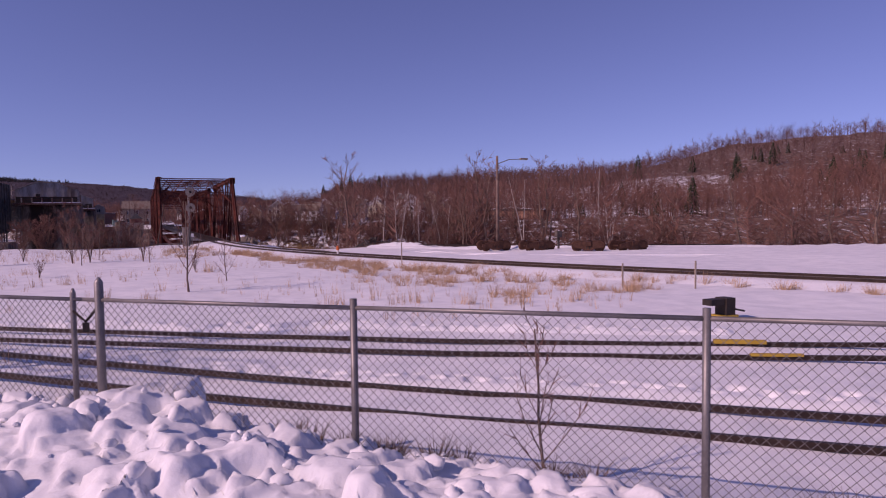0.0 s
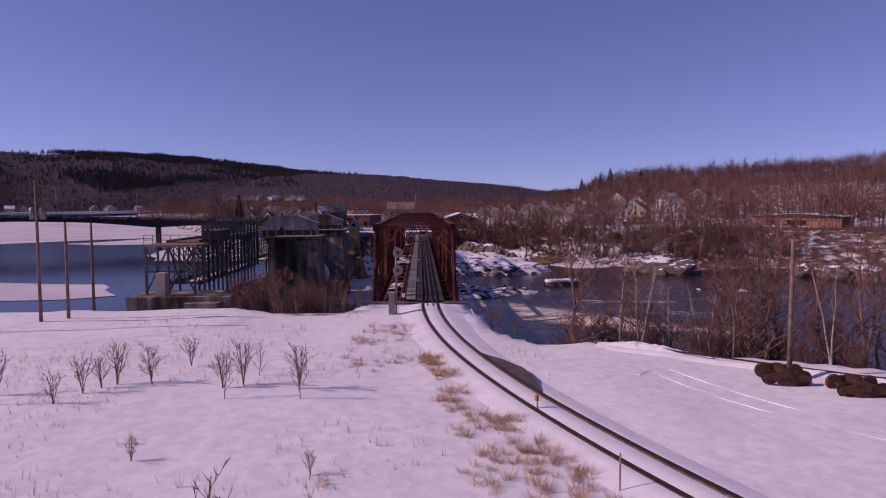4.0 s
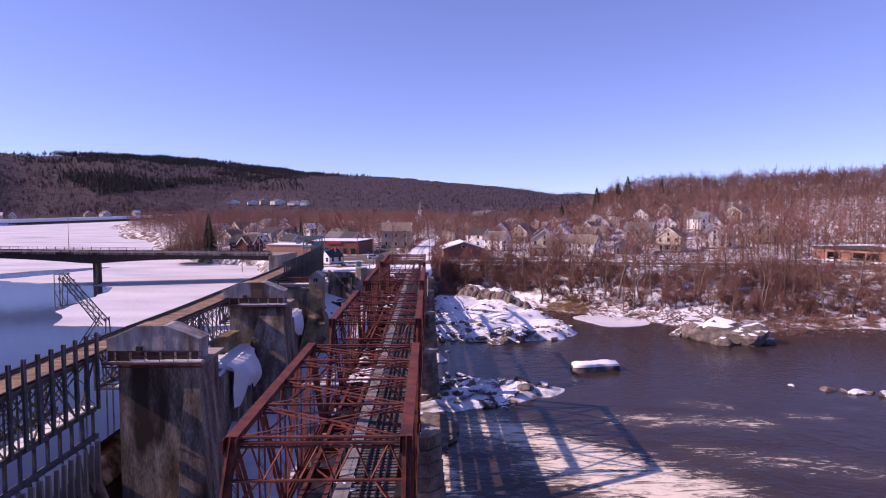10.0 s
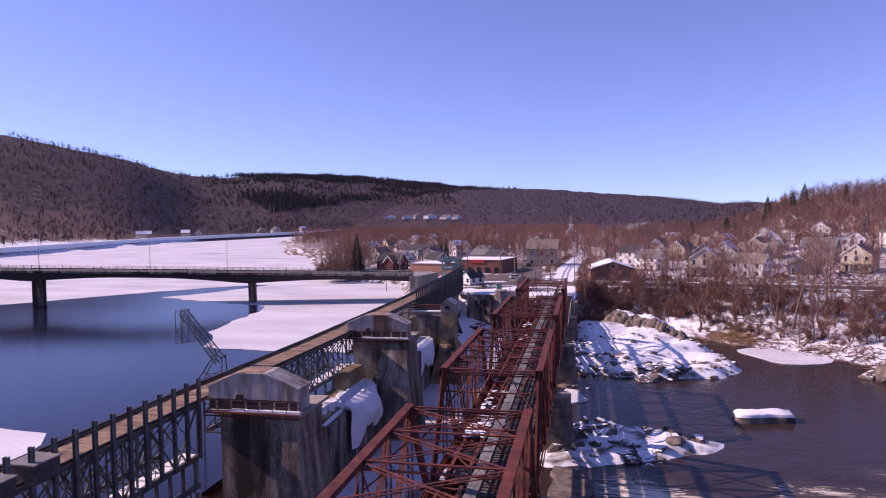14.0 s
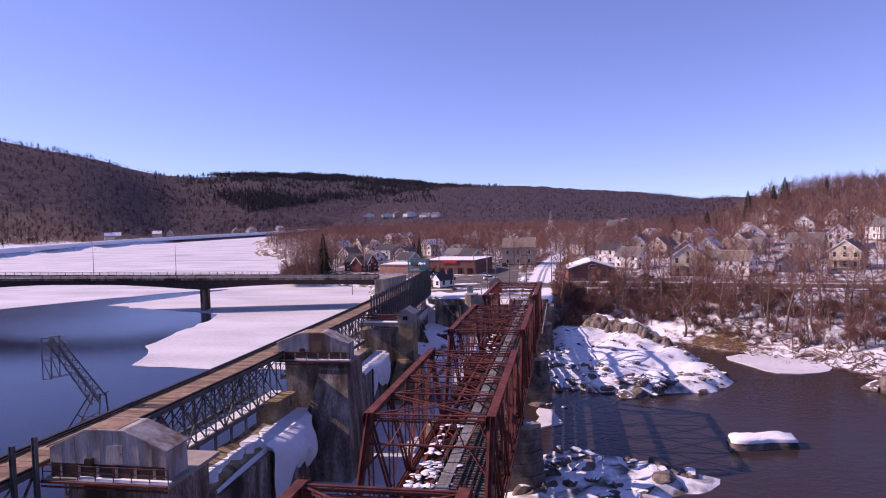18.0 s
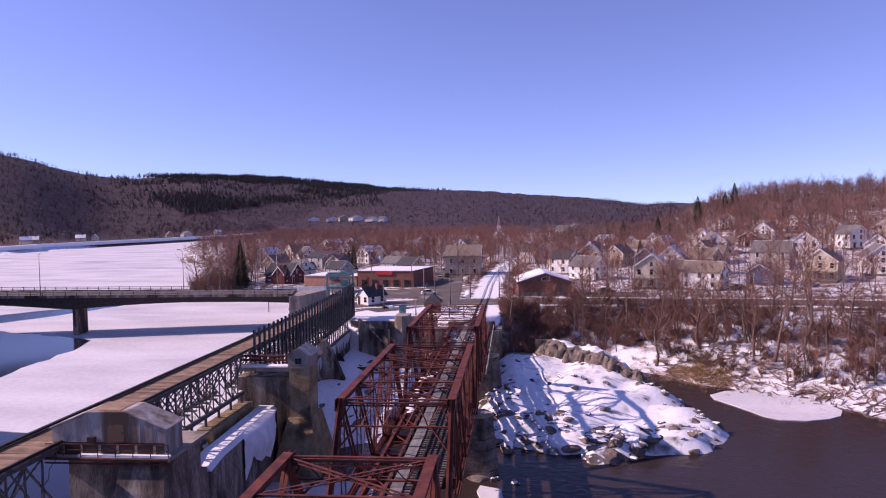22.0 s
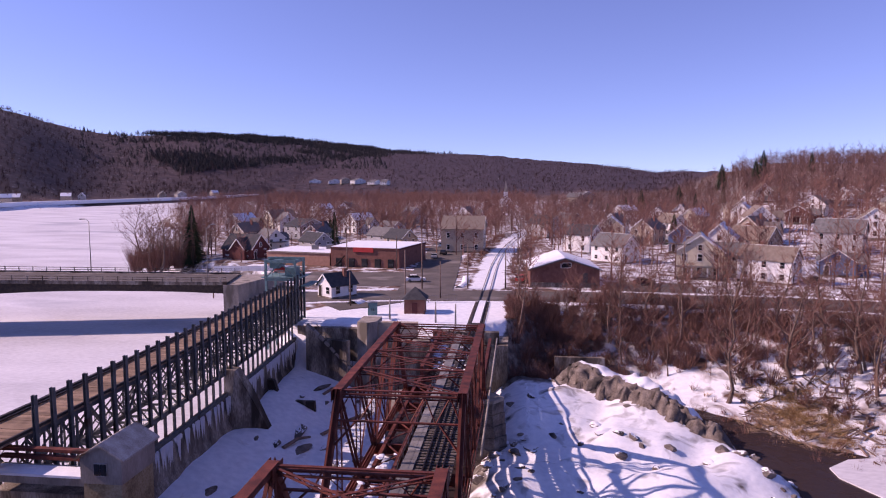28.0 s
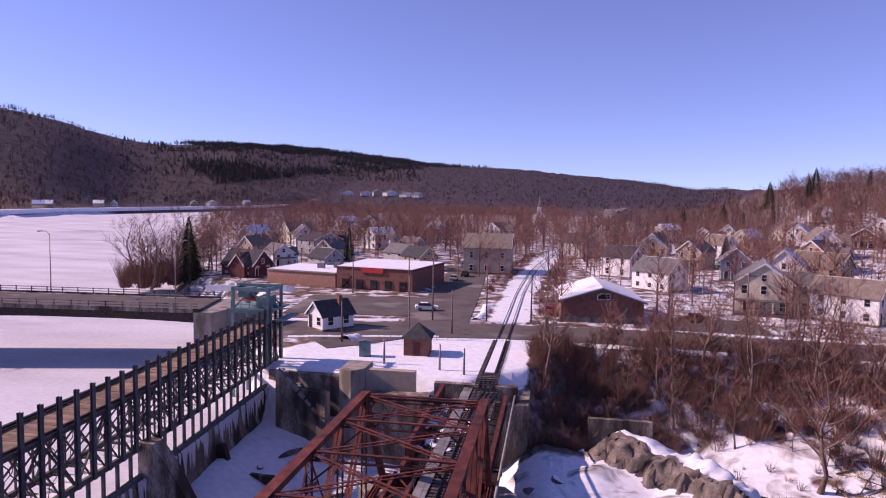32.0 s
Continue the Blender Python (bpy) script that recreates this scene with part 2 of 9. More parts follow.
def water_material(name, deep, rough, wave, foam, spec=0.5):
    m = bpy.data.materials.new(name)
    m.use_nodes = True
    n, ln = m.node_tree.nodes, m.node_tree.links
    b = n["Principled BSDF"]
    b.inputs["Roughness"].default_value, b.inputs["Base Color"].default_value = rough, (*deep, 1)
    b.inputs["IOR"].default_value = 1.33
    b.inputs["Specular IOR Level"].default_value = spec
    geo = n.new("ShaderNodeNewGeometry")
    nz = n.new("ShaderNodeTexNoise")
    nz.inputs["Scale"].default_value, nz.inputs["Detail"].default_value, nz.inputs["Distortion"].default_value = 0.7, 6, 0.6
    ln.new(geo.outputs["Position"], nz.inputs["Vector"])
    bp = n.new("ShaderNodeBump")
    bp.inputs["Strength"].default_value, bp.inputs["Distance"].default_value = 0.7, wave
    ln.new(nz.outputs[0], bp.inputs["Height"])
    ln.new(bp.outputs[0], b.inputs["Normal"])
    if foam:
        at = n.new("ShaderNodeAttribute")
        at.attribute_name = "foam"
        fz = n.new("ShaderNodeTexNoise")
        fz.inputs["Scale"].default_value, fz.inputs["Detail"].default_value, fz.inputs["Distortion"].default_value = 0.34, 9, 1.9
        mp = n.new("ShaderNodeMapping")
        mp.inputs["Scale"].default_value, mp.inputs["Rotation"].default_value = (0.55, 2.3, 1), (0, 0, radians(28))
        ln.new(geo.outputs["Position"], mp.inputs[0])
        ln.new(mp.outputs[0], fz.inputs["Vector"])
        ad = n.new("ShaderNodeMath")
        ad.operation = "ADD"
        ln.new(fz.outputs[0], ad.inputs[0])
        ln.new(at.outputs["Fac"], ad.inputs[1])
        # thin curling threads: the creases of a second noise
        tz = n.new("ShaderNodeTexNoise")
        tz.inputs["Scale"].default_value, tz.inputs["Detail"].default_value, tz.inputs["Distortion"].default_value = 0.5, 3, 2.2
        ln.new(mp.outputs[0], tz.inputs["Vector"])
        mid = n.new("ShaderNodeMath")
        mid.operation, mid.inputs[1].default_value = "SUBTRACT", 0.5
        ln.new(tz.outputs[0], mid.inputs[0])
        crease = n.new("ShaderNodeMath")
        crease.operation = "ABSOLUTE"
        ln.new(mid.outputs[0], crease.inputs[0])
        thread = n.new("ShaderNodeMapRange")
        thread.inputs["From Min"].default_value, thread.inputs["From Max"].default_value = 0.0, 0.09
        thread.inputs["To Min"].default_value, thread.inputs["To Max"].default_value = 0.13, -0.05
        ln.new(crease.outputs[0], thread.inputs[0])
        both = n.new("ShaderNodeMath")
        both.operation = "ADD"
        ln.new(ad.outputs[0], both.inputs[0])
        ln.new(thread.outputs[0], both.inputs[1])
        mr = n.new("ShaderNodeMapRange")
        mr.inputs["From Min"].default_value, mr.inputs["From Max"].default_value = 0.85, 1.08
        ln.new(both.outputs[0], mr.inputs[0])
        mx = n.new("ShaderNodeMix")
        mx.data_type = "RGBA"
        ln.new(mr.outputs[0], mx.inputs[0])
        mx.inputs[6].default_value, mx.inputs[7].default_value = (*deep, 1), (0.74, 0.66, 0.54, 1)
        stir = n.new("ShaderNodeMapRange")
        stir.inputs["From Min"].default_value, stir.inputs["From Max"].default_value = 0.05, 0.6
        stir.inputs["To Max"].default_value = 0.75
        ln.new(at.outputs["Fac"], stir.inputs[0])
        silt = n.new("ShaderNodeMix")
        silt.data_type = "RGBA"
        silt.inputs[6].default_value, silt.inputs[7].default_value = (*deep, 1), (0.105, 0.078, 0.05, 1)
        ln.new(stir.outputs[0], silt.inputs[0])
        ln.new(silt.outputs[2], mx.inputs[6])
        ln.new(mx.outputs[2], b.inputs["Base Color"])
        rr = n.new("ShaderNodeMapRange")
        rr.inputs["To Min"].default_value, rr.inputs["To Max"].default_value = rough, 0.8
        ln.new(mr.outputs[0], rr.inputs[0])
        ln.new(rr.outputs[0], b.inputs["Roughness"])
    return m


RIVER = water_material("river_water", (0.040, 0.027, 0.026), 0.16, 0.13, True, 0.17)
POOL = water_material("reservoir_water", (0.013, 0.014, 0.032), 0.14, 0.03, False, 0.34)
ICE = material("snowy_ice", [(0.48, 0.465, 0.48), (0.60, 0.585, 0.60), (0.71, 0.695, 0.71)], 0.035, 0.7, 0, 0.01, 1.2, (0.40, 0.40, 0.43), 0.6, stretch=(1, 2.2, 1))


def ground_material():
    """Snow over litter, rock and soil, by the 'snow' cover that the sheet carries."""
    m = bpy.data.materials.new("snowy_ground")
    m.use_nodes = True
    n, ln = m.node_tree.nodes, m.node_tree.links
    b = n["Principled BSDF"]
    b.inputs["Roughness"].default_value, b.inputs["Specular IOR Level"].default_value = 0.85, 0.2
    geo = n.new("ShaderNodeNewGeometry")

    def noise_node(scale, detail=7, dist=0.0):
        z = n.new("ShaderNodeTexNoise")
        z.inputs["Scale"].default_value, z.inputs["Detail"].default_value, z.inputs["Distortion"].default_value = scale, detail, dist
        ln.new(geo.outputs["Position"], z.inputs["Vector"])
        return z.outputs[0]

    def ramp(src, *cs):
        r = n.new("ShaderNodeValToRGB")
        for i, c in enumerate(cs):
            p = 0.35 + 0.3 * i / (len(cs) - 1)
            e = r.color_ramp.elements[i] if i < 2 else r.color_ramp.elements.new(p)
            e.position, e.color = p, (*c, 1)
        ln.new(src, r.inputs[0])
        return r.outputs[0]

    def mixc(f, a, c):
        x = n.new("ShaderNodeMix")
        x.data_type = "RGBA"
        ln.new(f, x.inputs[0]), ln.new(a, x.inputs[6]), ln.new(c, x.inputs[7])
        return x.outputs[2]

    def cover(name, src, soft):
        at = n.new("ShaderNodeAttribute")
        at.attribute_name = name
        ad = n.new("ShaderNodeMath")
        ad.operation = "ADD"
        ln.new(at.outputs["Fac"], ad.inputs[0]), ln.new(src, ad.inputs[1])
        r = n.new("ShaderNodeMapRange")
        r.inputs["From Min"].default_value, r.inputs["From Max"].default_value = 1 - soft, 1 + soft
        ln.new(ad.outputs[0], r.inputs[0])
        return r.outputs[0]

    litter = ramp(noise_node(0.5), (0.07, 0.038, 0.030), (0.14, 0.078, 0.058), (0.21, 0.13, 0.095))
    rock = ramp(noise_node(1.1), (0.06, 0.05, 0.044), (0.15, 0.125, 0.11), (0.25, 0.215, 0.185))
    snow = ramp(noise_node(1.3), (0.70, 0.71, 0.74), (0.82, 0.82, 0.84))
    base = mixc(cover("rock", noise_node(0.3, 5), 0.1), litter, rock)
    # far hillsides: wood floor with the purple of distant haze put into its colour
    hazed_forest = ramp(noise_node(0.06), (0.033, 0.021, 0.027), (0.053, 0.034, 0.040), (0.073, 0.048, 0.051))
    base = mixc(cover("hazed_forest", noise_node(0.02, 4), 0.2), base, hazed_forest)
    ln.new(mixc(cover("snow", noise_node(0.3, 11, 0.8), 0.09), base, snow), b.inputs["Base Color"])
    bp = n.new("ShaderNodeBump")
    bp.inputs["Strength"].default_value, bp.inputs["Distance"].default_value = 0.45, 0.12
    ln.new(noise_node(1.4, 9), bp.inputs["Height"])
    ln.new(bp.outputs[0], b.inputs["Normal"])
    return m


GROUND = ground_material()


# ---- mesh helpers ----
class Shape:
    """Collects vertices and faces for one mesh."""

    def __init__(self):
        self.v, self.f = [], []

    def box(self, x0, x1, y0, y1, z0, z1):
        k = len(self.v)
        self.v += [(x, y, z) for z in (z0, z1) for y in (y0, y1) for x in (x0, x1)]
        self.f += [tuple(k + i for i in q) for q in ((0, 2, 3, 1), (4, 5, 7, 6), (0, 1, 5, 4), (2, 6, 7, 3), (0, 4, 6, 2), (1, 3, 7, 5))]
        return self

    def beam(self, p, q, w, h=None, up=(0, 0, 1)):
        """A bar from p to q, w wide and h deep."""
        h = w if h is None else h
        p, q = Vector(p), Vector(q)
        d = (q - p).normalized()
        s = d.cross(Vector(up))
        s = s.normalized() if s.length > 1e-4 else Vector((1, 0, 0))
        u = s.cross(d)
        k = len(self.v)
        for c in (p, q):
            for a, b in ((-1, -1), (1, -1), (1, 1), (-1, 1)):
                self.v.append(tuple(c + s * (a * w / 2) + u * (b * h / 2)))
        self.f += [tuple(k + i for i in z) for z in ((0, 1, 2, 3), (7, 6, 5, 4), (0, 4, 5, 1), (1, 5, 6, 2), (2, 6, 7, 3), (3, 7, 4, 0))]
        return self

    def tube(self, pts, radii, sides=6, cap=True):
        k0 = len(self.v)
        pts = [Vector(p) for p in pts]
        for i, p in enumerate(pts):
            d = (pts[min(i + 1, len(pts) - 1)] - pts[max(i - 1, 0)]).normalized()
            s = d.cross(Vector((0.31, 0.17, 0.93)))
            s = s.normalized() if s.length > 1e-3 else Vector((1, 0, 0))
            u = s.cross(d)
            for j in range(sides):
                a = 2 * math.pi * j / sides
                self.v.append(tuple(p + (s * math.cos(a) + u * math.sin(a)) * radii[i]))
        for i in range(len(pts) - 1):
            for j in range(sides):
                a, b = k0 + i * sides + j, k0 + i * sides + (j + 1) % sides
                self.f.append((a, b, b + sides, a + sides))
        if cap:
            self.f.append(tuple(k0 + j for j in reversed(range(sides))))
            self.f.append(tuple(k0 + (len(pts) - 1) * sides + j for j in range(sides)))
        return self

    def prism(self, outline, y0, y1):
        """An outline in x, z drawn out along y."""
        k, m = len(self.v), len(outline)
        self.v += [(x, y0, z) for x, z in outline] + [(x, y1, z) for x, z in outline]
        self.f += [tuple(k + i for i in range(m)), tuple(k + m + i for i in reversed(range(m)))]
        self.f += [(k + i, k + m + i, k + m + (i + 1) % m, k + (i + 1) % m) for i in range(m)]
        return self

    def slab(self, outline, z0, z1):
        """An outline in x, y drawn up from z0 to z1."""
        k, m = len(self.v), len(outline)
        self.v += [(x, y, z0) for x, y in outline] + [(x, y, z1) for x, y in outline]
        self.f += [tuple(k + i for i in reversed(range(m))), tuple(k + m + i for i in range(m))]
        self.f += [(k + i, k + (i + 1) % m, k + m + (i + 1) % m, k + m + i) for i in range(m)]
        return self

    def loft(self, rings, closed=True):
        """One skin through rings of equally many points, capped at both ends."""
        k0, m = len(self.v), len(rings[0])
        for r in rings:
            self.v += [tuple(p) for p in r]
        for i in range(len(rings) - 1):
            for j in range(m if closed else m - 1):
                a, b = k0 + i * m + j, k0 + i * m + (j + 1) % m
                self.f.append((a, b, b + m, a + m))
        if closed:
            self.f.append(tuple(k0 + j for j in reversed(range(m))))
            self.f.append(tuple(k0 + (len(rings) - 1) * m + j for j in range(m)))
        return self

    def run(self, pts, w, h):
        """A bar w wide and h deep along a bent line."""
        pts, rings = [Vector(p) for p in pts], []
        for i, p in enumerate(pts):
            d = pts[min(i + 1, len(pts) - 1)] - pts[max(i - 1, 0)]
            s = Vector((d.y, -d.x, 0)).normalized() * (w / 2)
            u = Vector((0, 0, h / 2))
            rings.append([p - s - u, p + s - u, p + s + u, p - s + u])
        return self.loft(rings)

    def ibeam(self, p, q, w, h, t=0.03):
        p, q = Vector(p), Vector(q)
        o = Vector((0, 0, h / 2 - t / 2))
        self.beam(p + o, q + o, w, t)
        self.beam(p - o, q - o, w, t)
        return self.beam(p, q, t, h - 2 * t)

    def lace(self, p, q, side, w, n, t=0.06):
        """Zigzag bars between two lines that run w apart along side."""
        p, q, s = Vector(p), Vector(q), Vector(side)
        for i in range(n):
            a, b = p.lerp(q, i / n), p.lerp(q, (i + 1) / n)
            k = 1 if i % 2 else -1
            self.beam(a + s * (k * w / 2), b - s * (k * w / 2), t, 0.015, up=s)
        return self

    def data(self, name, mat, smooth=False):
        me = bpy.data.meshes.new(name)
        me.from_pydata(self.v, [], self.f)
        me.materials.append(mat)
        if smooth:
            me.polygons.foreach_set("use_smooth", [True] * len(me.polygons))
        me.update()
        return me


def part(name, shape, mat, parent, label="", smooth=False):
    ob = new(name, shape.data(name, mat, smooth) if isinstance(shape, Shape) else shape)
    ob.parent = parent
    return tagged(ob, label)


def thing(name, label, category, group="", at=(0, 0, 0), turn=0.0):
    ob = new(name)
    ob.matrix_basis = pose(*at, 0, 0, turn)
    return tagged(ob, label, category, group)


def single(name, shape, mat, label, category, group="", kind="", smooth=False):
    return tagged(new(name, shape.data(name, mat, smooth) if isinstance(shape, Shape) else shape), label, category, group, kind)


def mesh_of(name, verts, faces, mat, smooth=False):
    """A mesh from arrays of corners and of quads or triangles."""
    me = bpy.data.meshes.new(name)
    verts, faces = np.asarray(verts, np.float32), np.asarray(faces, np.int32)
    me.vertices.add(len(verts))
    me.vertices.foreach_set("co", verts.ravel())
    k = faces.shape[1]
    me.loops.add(faces.size)
    me.loops.foreach_set("vertex_index", faces.ravel())
    me.polygons.add(len(faces))
    me.polygons.foreach_set("loop_start", np.arange(0, faces.size, k, dtype=np.int32))
    if smooth:
        me.polygons.foreach_set("use_smooth", np.ones(len(faces), bool))
    me.materials.append(mat)
    me.update(calc_edges=True)
    return me


def smoothstep(a, b, x):
    t = np.clip((np.asarray(x, float) - a) / (b - a), 0, 1)
    return t * t * (3 - 2 * t)


def inside(poly, x, y):
    """How far (x, y) lie inside an outline; negative outside."""
    x, y = np.asarray(x, float), np.asarray(y, float)
    best, odd = np.full(x.shape, 1e9), np.zeros(x.shape, bool)
    for (ax, ay), (bx, by) in zip(poly, poly[1:] + poly[:1]):
        dx, dy = bx - ax, by - ay
        t = np.clip(((x - ax) * dx + (y - ay) * dy) / (dx * dx + dy * dy), 0, 1)
        best = np.minimum(best, np.hypot(x - ax - t * dx, y - ay - t * dy))
        cross = (ay > y) != (by > y)
        odd ^= cross & (x < (bx - ax) * (y - ay) / (by - ay if by != ay else 1e-9) + ax)
    return np.where(odd, best, -best)


def fbm(x, y, scale, octaves=4, seed=0.0):
    """Rolling value noise."""
    x, y = np.asarray(x, float) * scale + seed, np.asarray(y, float) * scale - seed * 0.7
    total, amp = np.zeros(x.shape), 1.0
    for o in range(octaves):
        xi, yi = np.floor(x), np.floor(y)
        fx, fy = x - xi, y - yi
        fx, fy = fx * fx * (3 - 2 * fx), fy * fy * (3 - 2 * fy)

        def cell(i, j):
            h = np.sin(i * 127.1 + j * 311.7 + o * 17.3) * 43758.5453
            return h - np.floor(h)

        total += amp * ((cell(xi, yi) * (1 - fx) + cell(xi + 1, yi) * fx) * (1 - fy) + (cell(xi, yi + 1) * (1 - fx) + cell(xi + 1, yi + 1) * fx) * fy - 0.5)
        x, y, amp = x * 2.03 + 5.1, y * 2.03 - 3.7, amp * 0.5
    return total


# ---- ground, one sheet to the horizon ----
def shore_near(x):
    return np.interp(x, [-700, -60, -33, -18, -12, -6.2, -5.2, 5.2, 6.4, 7.5, 10, 14, 17, 21, 36, 43, 100, 700],
                     [-30, -8, -4, -3.3, -8.5, -7.5, -0.3, -0.3, -9.4, -18, -22.5, -21.5, -24.5, -26, -35, -38, -72, -300])


def shore_far(x):
    """Where the far bank meets the lower river."""
    return np.interp(x, [-30, 0, 15, 28, 40, 58, 66, 82, 106, 135, 300, 900], [158, 158, 158, 152, 138, 119, 106, 104, 109, 92, 20, -130])


def bank_far(x):
    """The top of the far bank."""
    return np.interp(x, [-30, 0, 6, 12, 40, 70, 85, 120, 150, 300, 900], [160, 160, 166, 180, 184, 170, 163, 160, 146, 80, -80])


ISLAND = [(3, 112), (11, 110), (19, 105), (25, 109), (36, 110), (39, 117), (38, 126), (34, 138), (31, 150), (26, 162), (3, 164)]
REEF = [(3, 59), (12, 62), (17, 65), (28.5, 72), (20, 77), (13, 78), (3, 76)]
APRON = [(-25.5, 108), (-5, 112), (-3, 128), (-6, 150), (-9, 172), (-25.5, 172)]
RIDGE_AZ = [-180, -100, -60, -46, -38.6, -32.6, -25.8, -16.4, -11.5, -1.8, 4.9, 11.3, 16.8, 21.3, 25, 34.6, 40, 45, 51, 56.6, 75, 110, 180]
RIDGE_UP = [3, 5, 8, 7.0, 5.6, 4.1, 4.25, 3.85, 3.1, 2.65, 1.85, 1.1, 1.3, 1.8, 1.9, 2.3, 2.5, 2.9, 4.3, 5.0, 5, 4, 3]
RIDGE_R = [900, 1300, 1550, 1750, 1800, 2100, 2000, 2400, 2600, 2900, 2900, 2400, 760, 720, 700, 700, 720, 740, 780, 800, 800, 800, 900]
RIDGE_R0 = [500, 700, 700, 820, 900, 1200, 1250, 1300, 1000, 900, 900, 900, 260, 260, 260, 250, 250, 260, 280, 300, 300, 400, 500]
SHORE_Y = [165, 180, 197, 228, 240, 263, 284, 309, 428, 454, 700, 1000, 1350]
SHORE_X = [-30, -46, -52, -62, -86, -102, -118, -130, -184, -214, -330, -430, -475]


def height(x, y):
    x, y = np.asarray(x, float), np.asarray(y, float)
    wob = fbm(x, y, 0.09, 3)
    # banks of the lower river
    d = y - shore_near(x) - wob * 2
    near = smoothstep(11, 0, d)
    z = -10.6 + near * 10.1
    z = np.where(x < -27, -6.5 + smoothstep(6, 0, d) * 6.0, z)
    lo, hi = shore_far(x) + wob * 4, bank_far(x) + wob * 2
    far = np.clip((y - lo + 3) / (hi - lo + 3), 0, 1)
    far = np.where(far < 0.45, far * 0.5, 0.225 + (far - 0.45) * 1.409)
    z = np.where(x > -27, np.maximum(z, -10.6 + far * 11.1), z)
    # town shore of the upper river, and its far shore
    east = x - np.interp(y, SHORE_Y, SHORE_X)
    town = np.where(y > 160, smoothstep(-4, 9, east + wob * 3) * 7.0 - 6.5, -6.5)
    z = np.where((x <= -27) & (y > 160), np.maximum(z, town), z)
    west = np.interp(y, [-100, 405, 473, 705, 1040, 1350], [-430, -430, -440, -489, -450, -480]) - x
    z = np.where(x < -200, np.maximum(z, -6.5 + smoothstep(-3, 14, west + wob * 8) * 6.5), z)
    # rock shelf, reef and snowy apron below the dam
    m = inside(ISLAND, x, y)
    rough = fbm(x, y, 0.22, 5, 3.1) * 1.5 + np.abs(fbm(x, y, 0.12, 3, 8.0)) * 1.4
    z = np.where(m > -2, np.maximum(z, -9.9 + smoothstep(-1.5, 3, m) * 1.5 + np.clip(y - 110, 0, 60) * 0.062 * smoothstep(0, 6, m) + rough * smoothstep(-1, 2, m)), z)
    m = inside(REEF, x, y) + wob * 5
    z = np.where(m > -2, np.maximum(z, -9.9 + smoothstep(-1.5, 2.2, m) * 1.15 + rough * 0.75), z)
    m = inside(APRON, x, y)
    z = np.where(m > -2, np.maximum(z, -10 + smoothstep(-2, 2, m) * 1.2 + smoothstep(-12, -25, x) * 3.6 + rough * 0.35), z)
    # low rolling land and the hills round it
    dx, dy = x - 5, y - 30
    r, az = np.hypot(dx, dy), np.degrees(np.arctan2(dx, dy))
    up, r1, r0 = (np.interp(az, RIDGE_AZ, k) for k in (RIDGE_UP, RIDGE_R, RIDGE_R0))
    top = r1 * np.tan(np.radians(up)) + 5
    u = np.clip((r - r0) / (r1 - r0), 0, 1)
    hill = top * (0.72 * u + 0.28 * smoothstep(0, 1, u)) + u * (fbm(x, y, 0.011, 4, 6.0) * 9 + np.abs(fbm(x, y, 0.03, 3, 2.0)) * 5) * (1 + 0.16 * fbm(x, y, 0.004, 4, 1.7) * smoothstep(200, 900, r))
    slope = np.clip((x - 40) * 0.045, 0, 9) * smoothstep(185, 300, y)
    land = (z > -1.2)
    z = np.where(land | (r > 1400), z + hill + slope + fbm(x, y, 0.05, 3, 2) * 0.5 * smoothstep(200, 330, y), z)
    field = (y < shore_near(x))
    z = np.where(field, z + fbm(x, y, 0.11, 4, 5.0) * 0.28 * smoothstep(2.2, 6, np.abs(x - track_x(y))), z)
    # raised ground along the fence
    d = -(x + 4.2) * 0.663 - (y + 78.5) * 0.748
    return z + 0.8 * smoothstep(-1.7, 0.1, d) * smoothstep(-24, -15, x) * smoothstep(-55, -62, y)


def track_x(y):
    """The track's centre line."""
    y = np.asarray(y, float)
    near = 1.57 + 0.0044 * np.clip(-y - 4, 0, 60) ** 2 + 0.52 * np.clip(-y - 64, 0, None)
    far = np.clip(y - 225, 0, None)
    return near + far * far * 0.00055


def spaced(stops):
    """Coordinates from (end, step) pairs, each stretch in even steps; steps past the last grow."""
    out = [stops[0]]
    for end, step in stops[1:]:
        k = max(1, round(abs(end - out[-1]) / step))
        a = out[-1]
        out += [a + (end - a) * (i + 1) / k for i in range(k)]
    return out


gx = spaced([-3400, (-1400, 120), (-700, 50), (-300, 22), (-130, 8), (-62, 3.2), (45, 1.1), (110, 2.2), (220, 5), (500, 14), (1200, 45), (3400, 130)])
gy = spaced([-900, (-300, 60), (-130, 12), (-92, 2), (-60, 0.9), (-20, 1.2), (180, 1.6), (340, 4), (700, 14), (1400, 32), (3600, 90)])
GX, GY = np.meshgrid(gx, gy)
GZ = height(GX, GY)
nx, ny = len(gx), len(gy)
idx = np.arange(nx * ny).reshape(ny, nx)
quads = np.stack([idx[:-1, :-1], idx[:-1, 1:], idx[1:, 1:], idx[1:, :-1]], -1).reshape(-1, 4)
ground_mesh = mesh_of("ground", np.stack([GX, GY, GZ], -1).reshape(-1, 3), quads, GROUND, True)
r_all = np.hypot(GX, GY - 30)
steep = np.hypot(np.gradient(GZ, axis=0) / np.gradient(GY, axis=0), np.gradient(GZ, axis=1) / np.gradient(GX, axis=1))
snow = np.full(GX.shape, 0.44)
snow = np.where(GY < shore_near(GX) + 1, 0.8, snow)
snow = np.where((GY > shore_near(GX) + 2) & (GY < 60) & (GX > -27), 0.34, snow)
snow = np.where(inside(ISLAND, GX, GY) > -2, 0.66 - np.clip(steep - 0.35, 0, 1) * 0.5, snow)
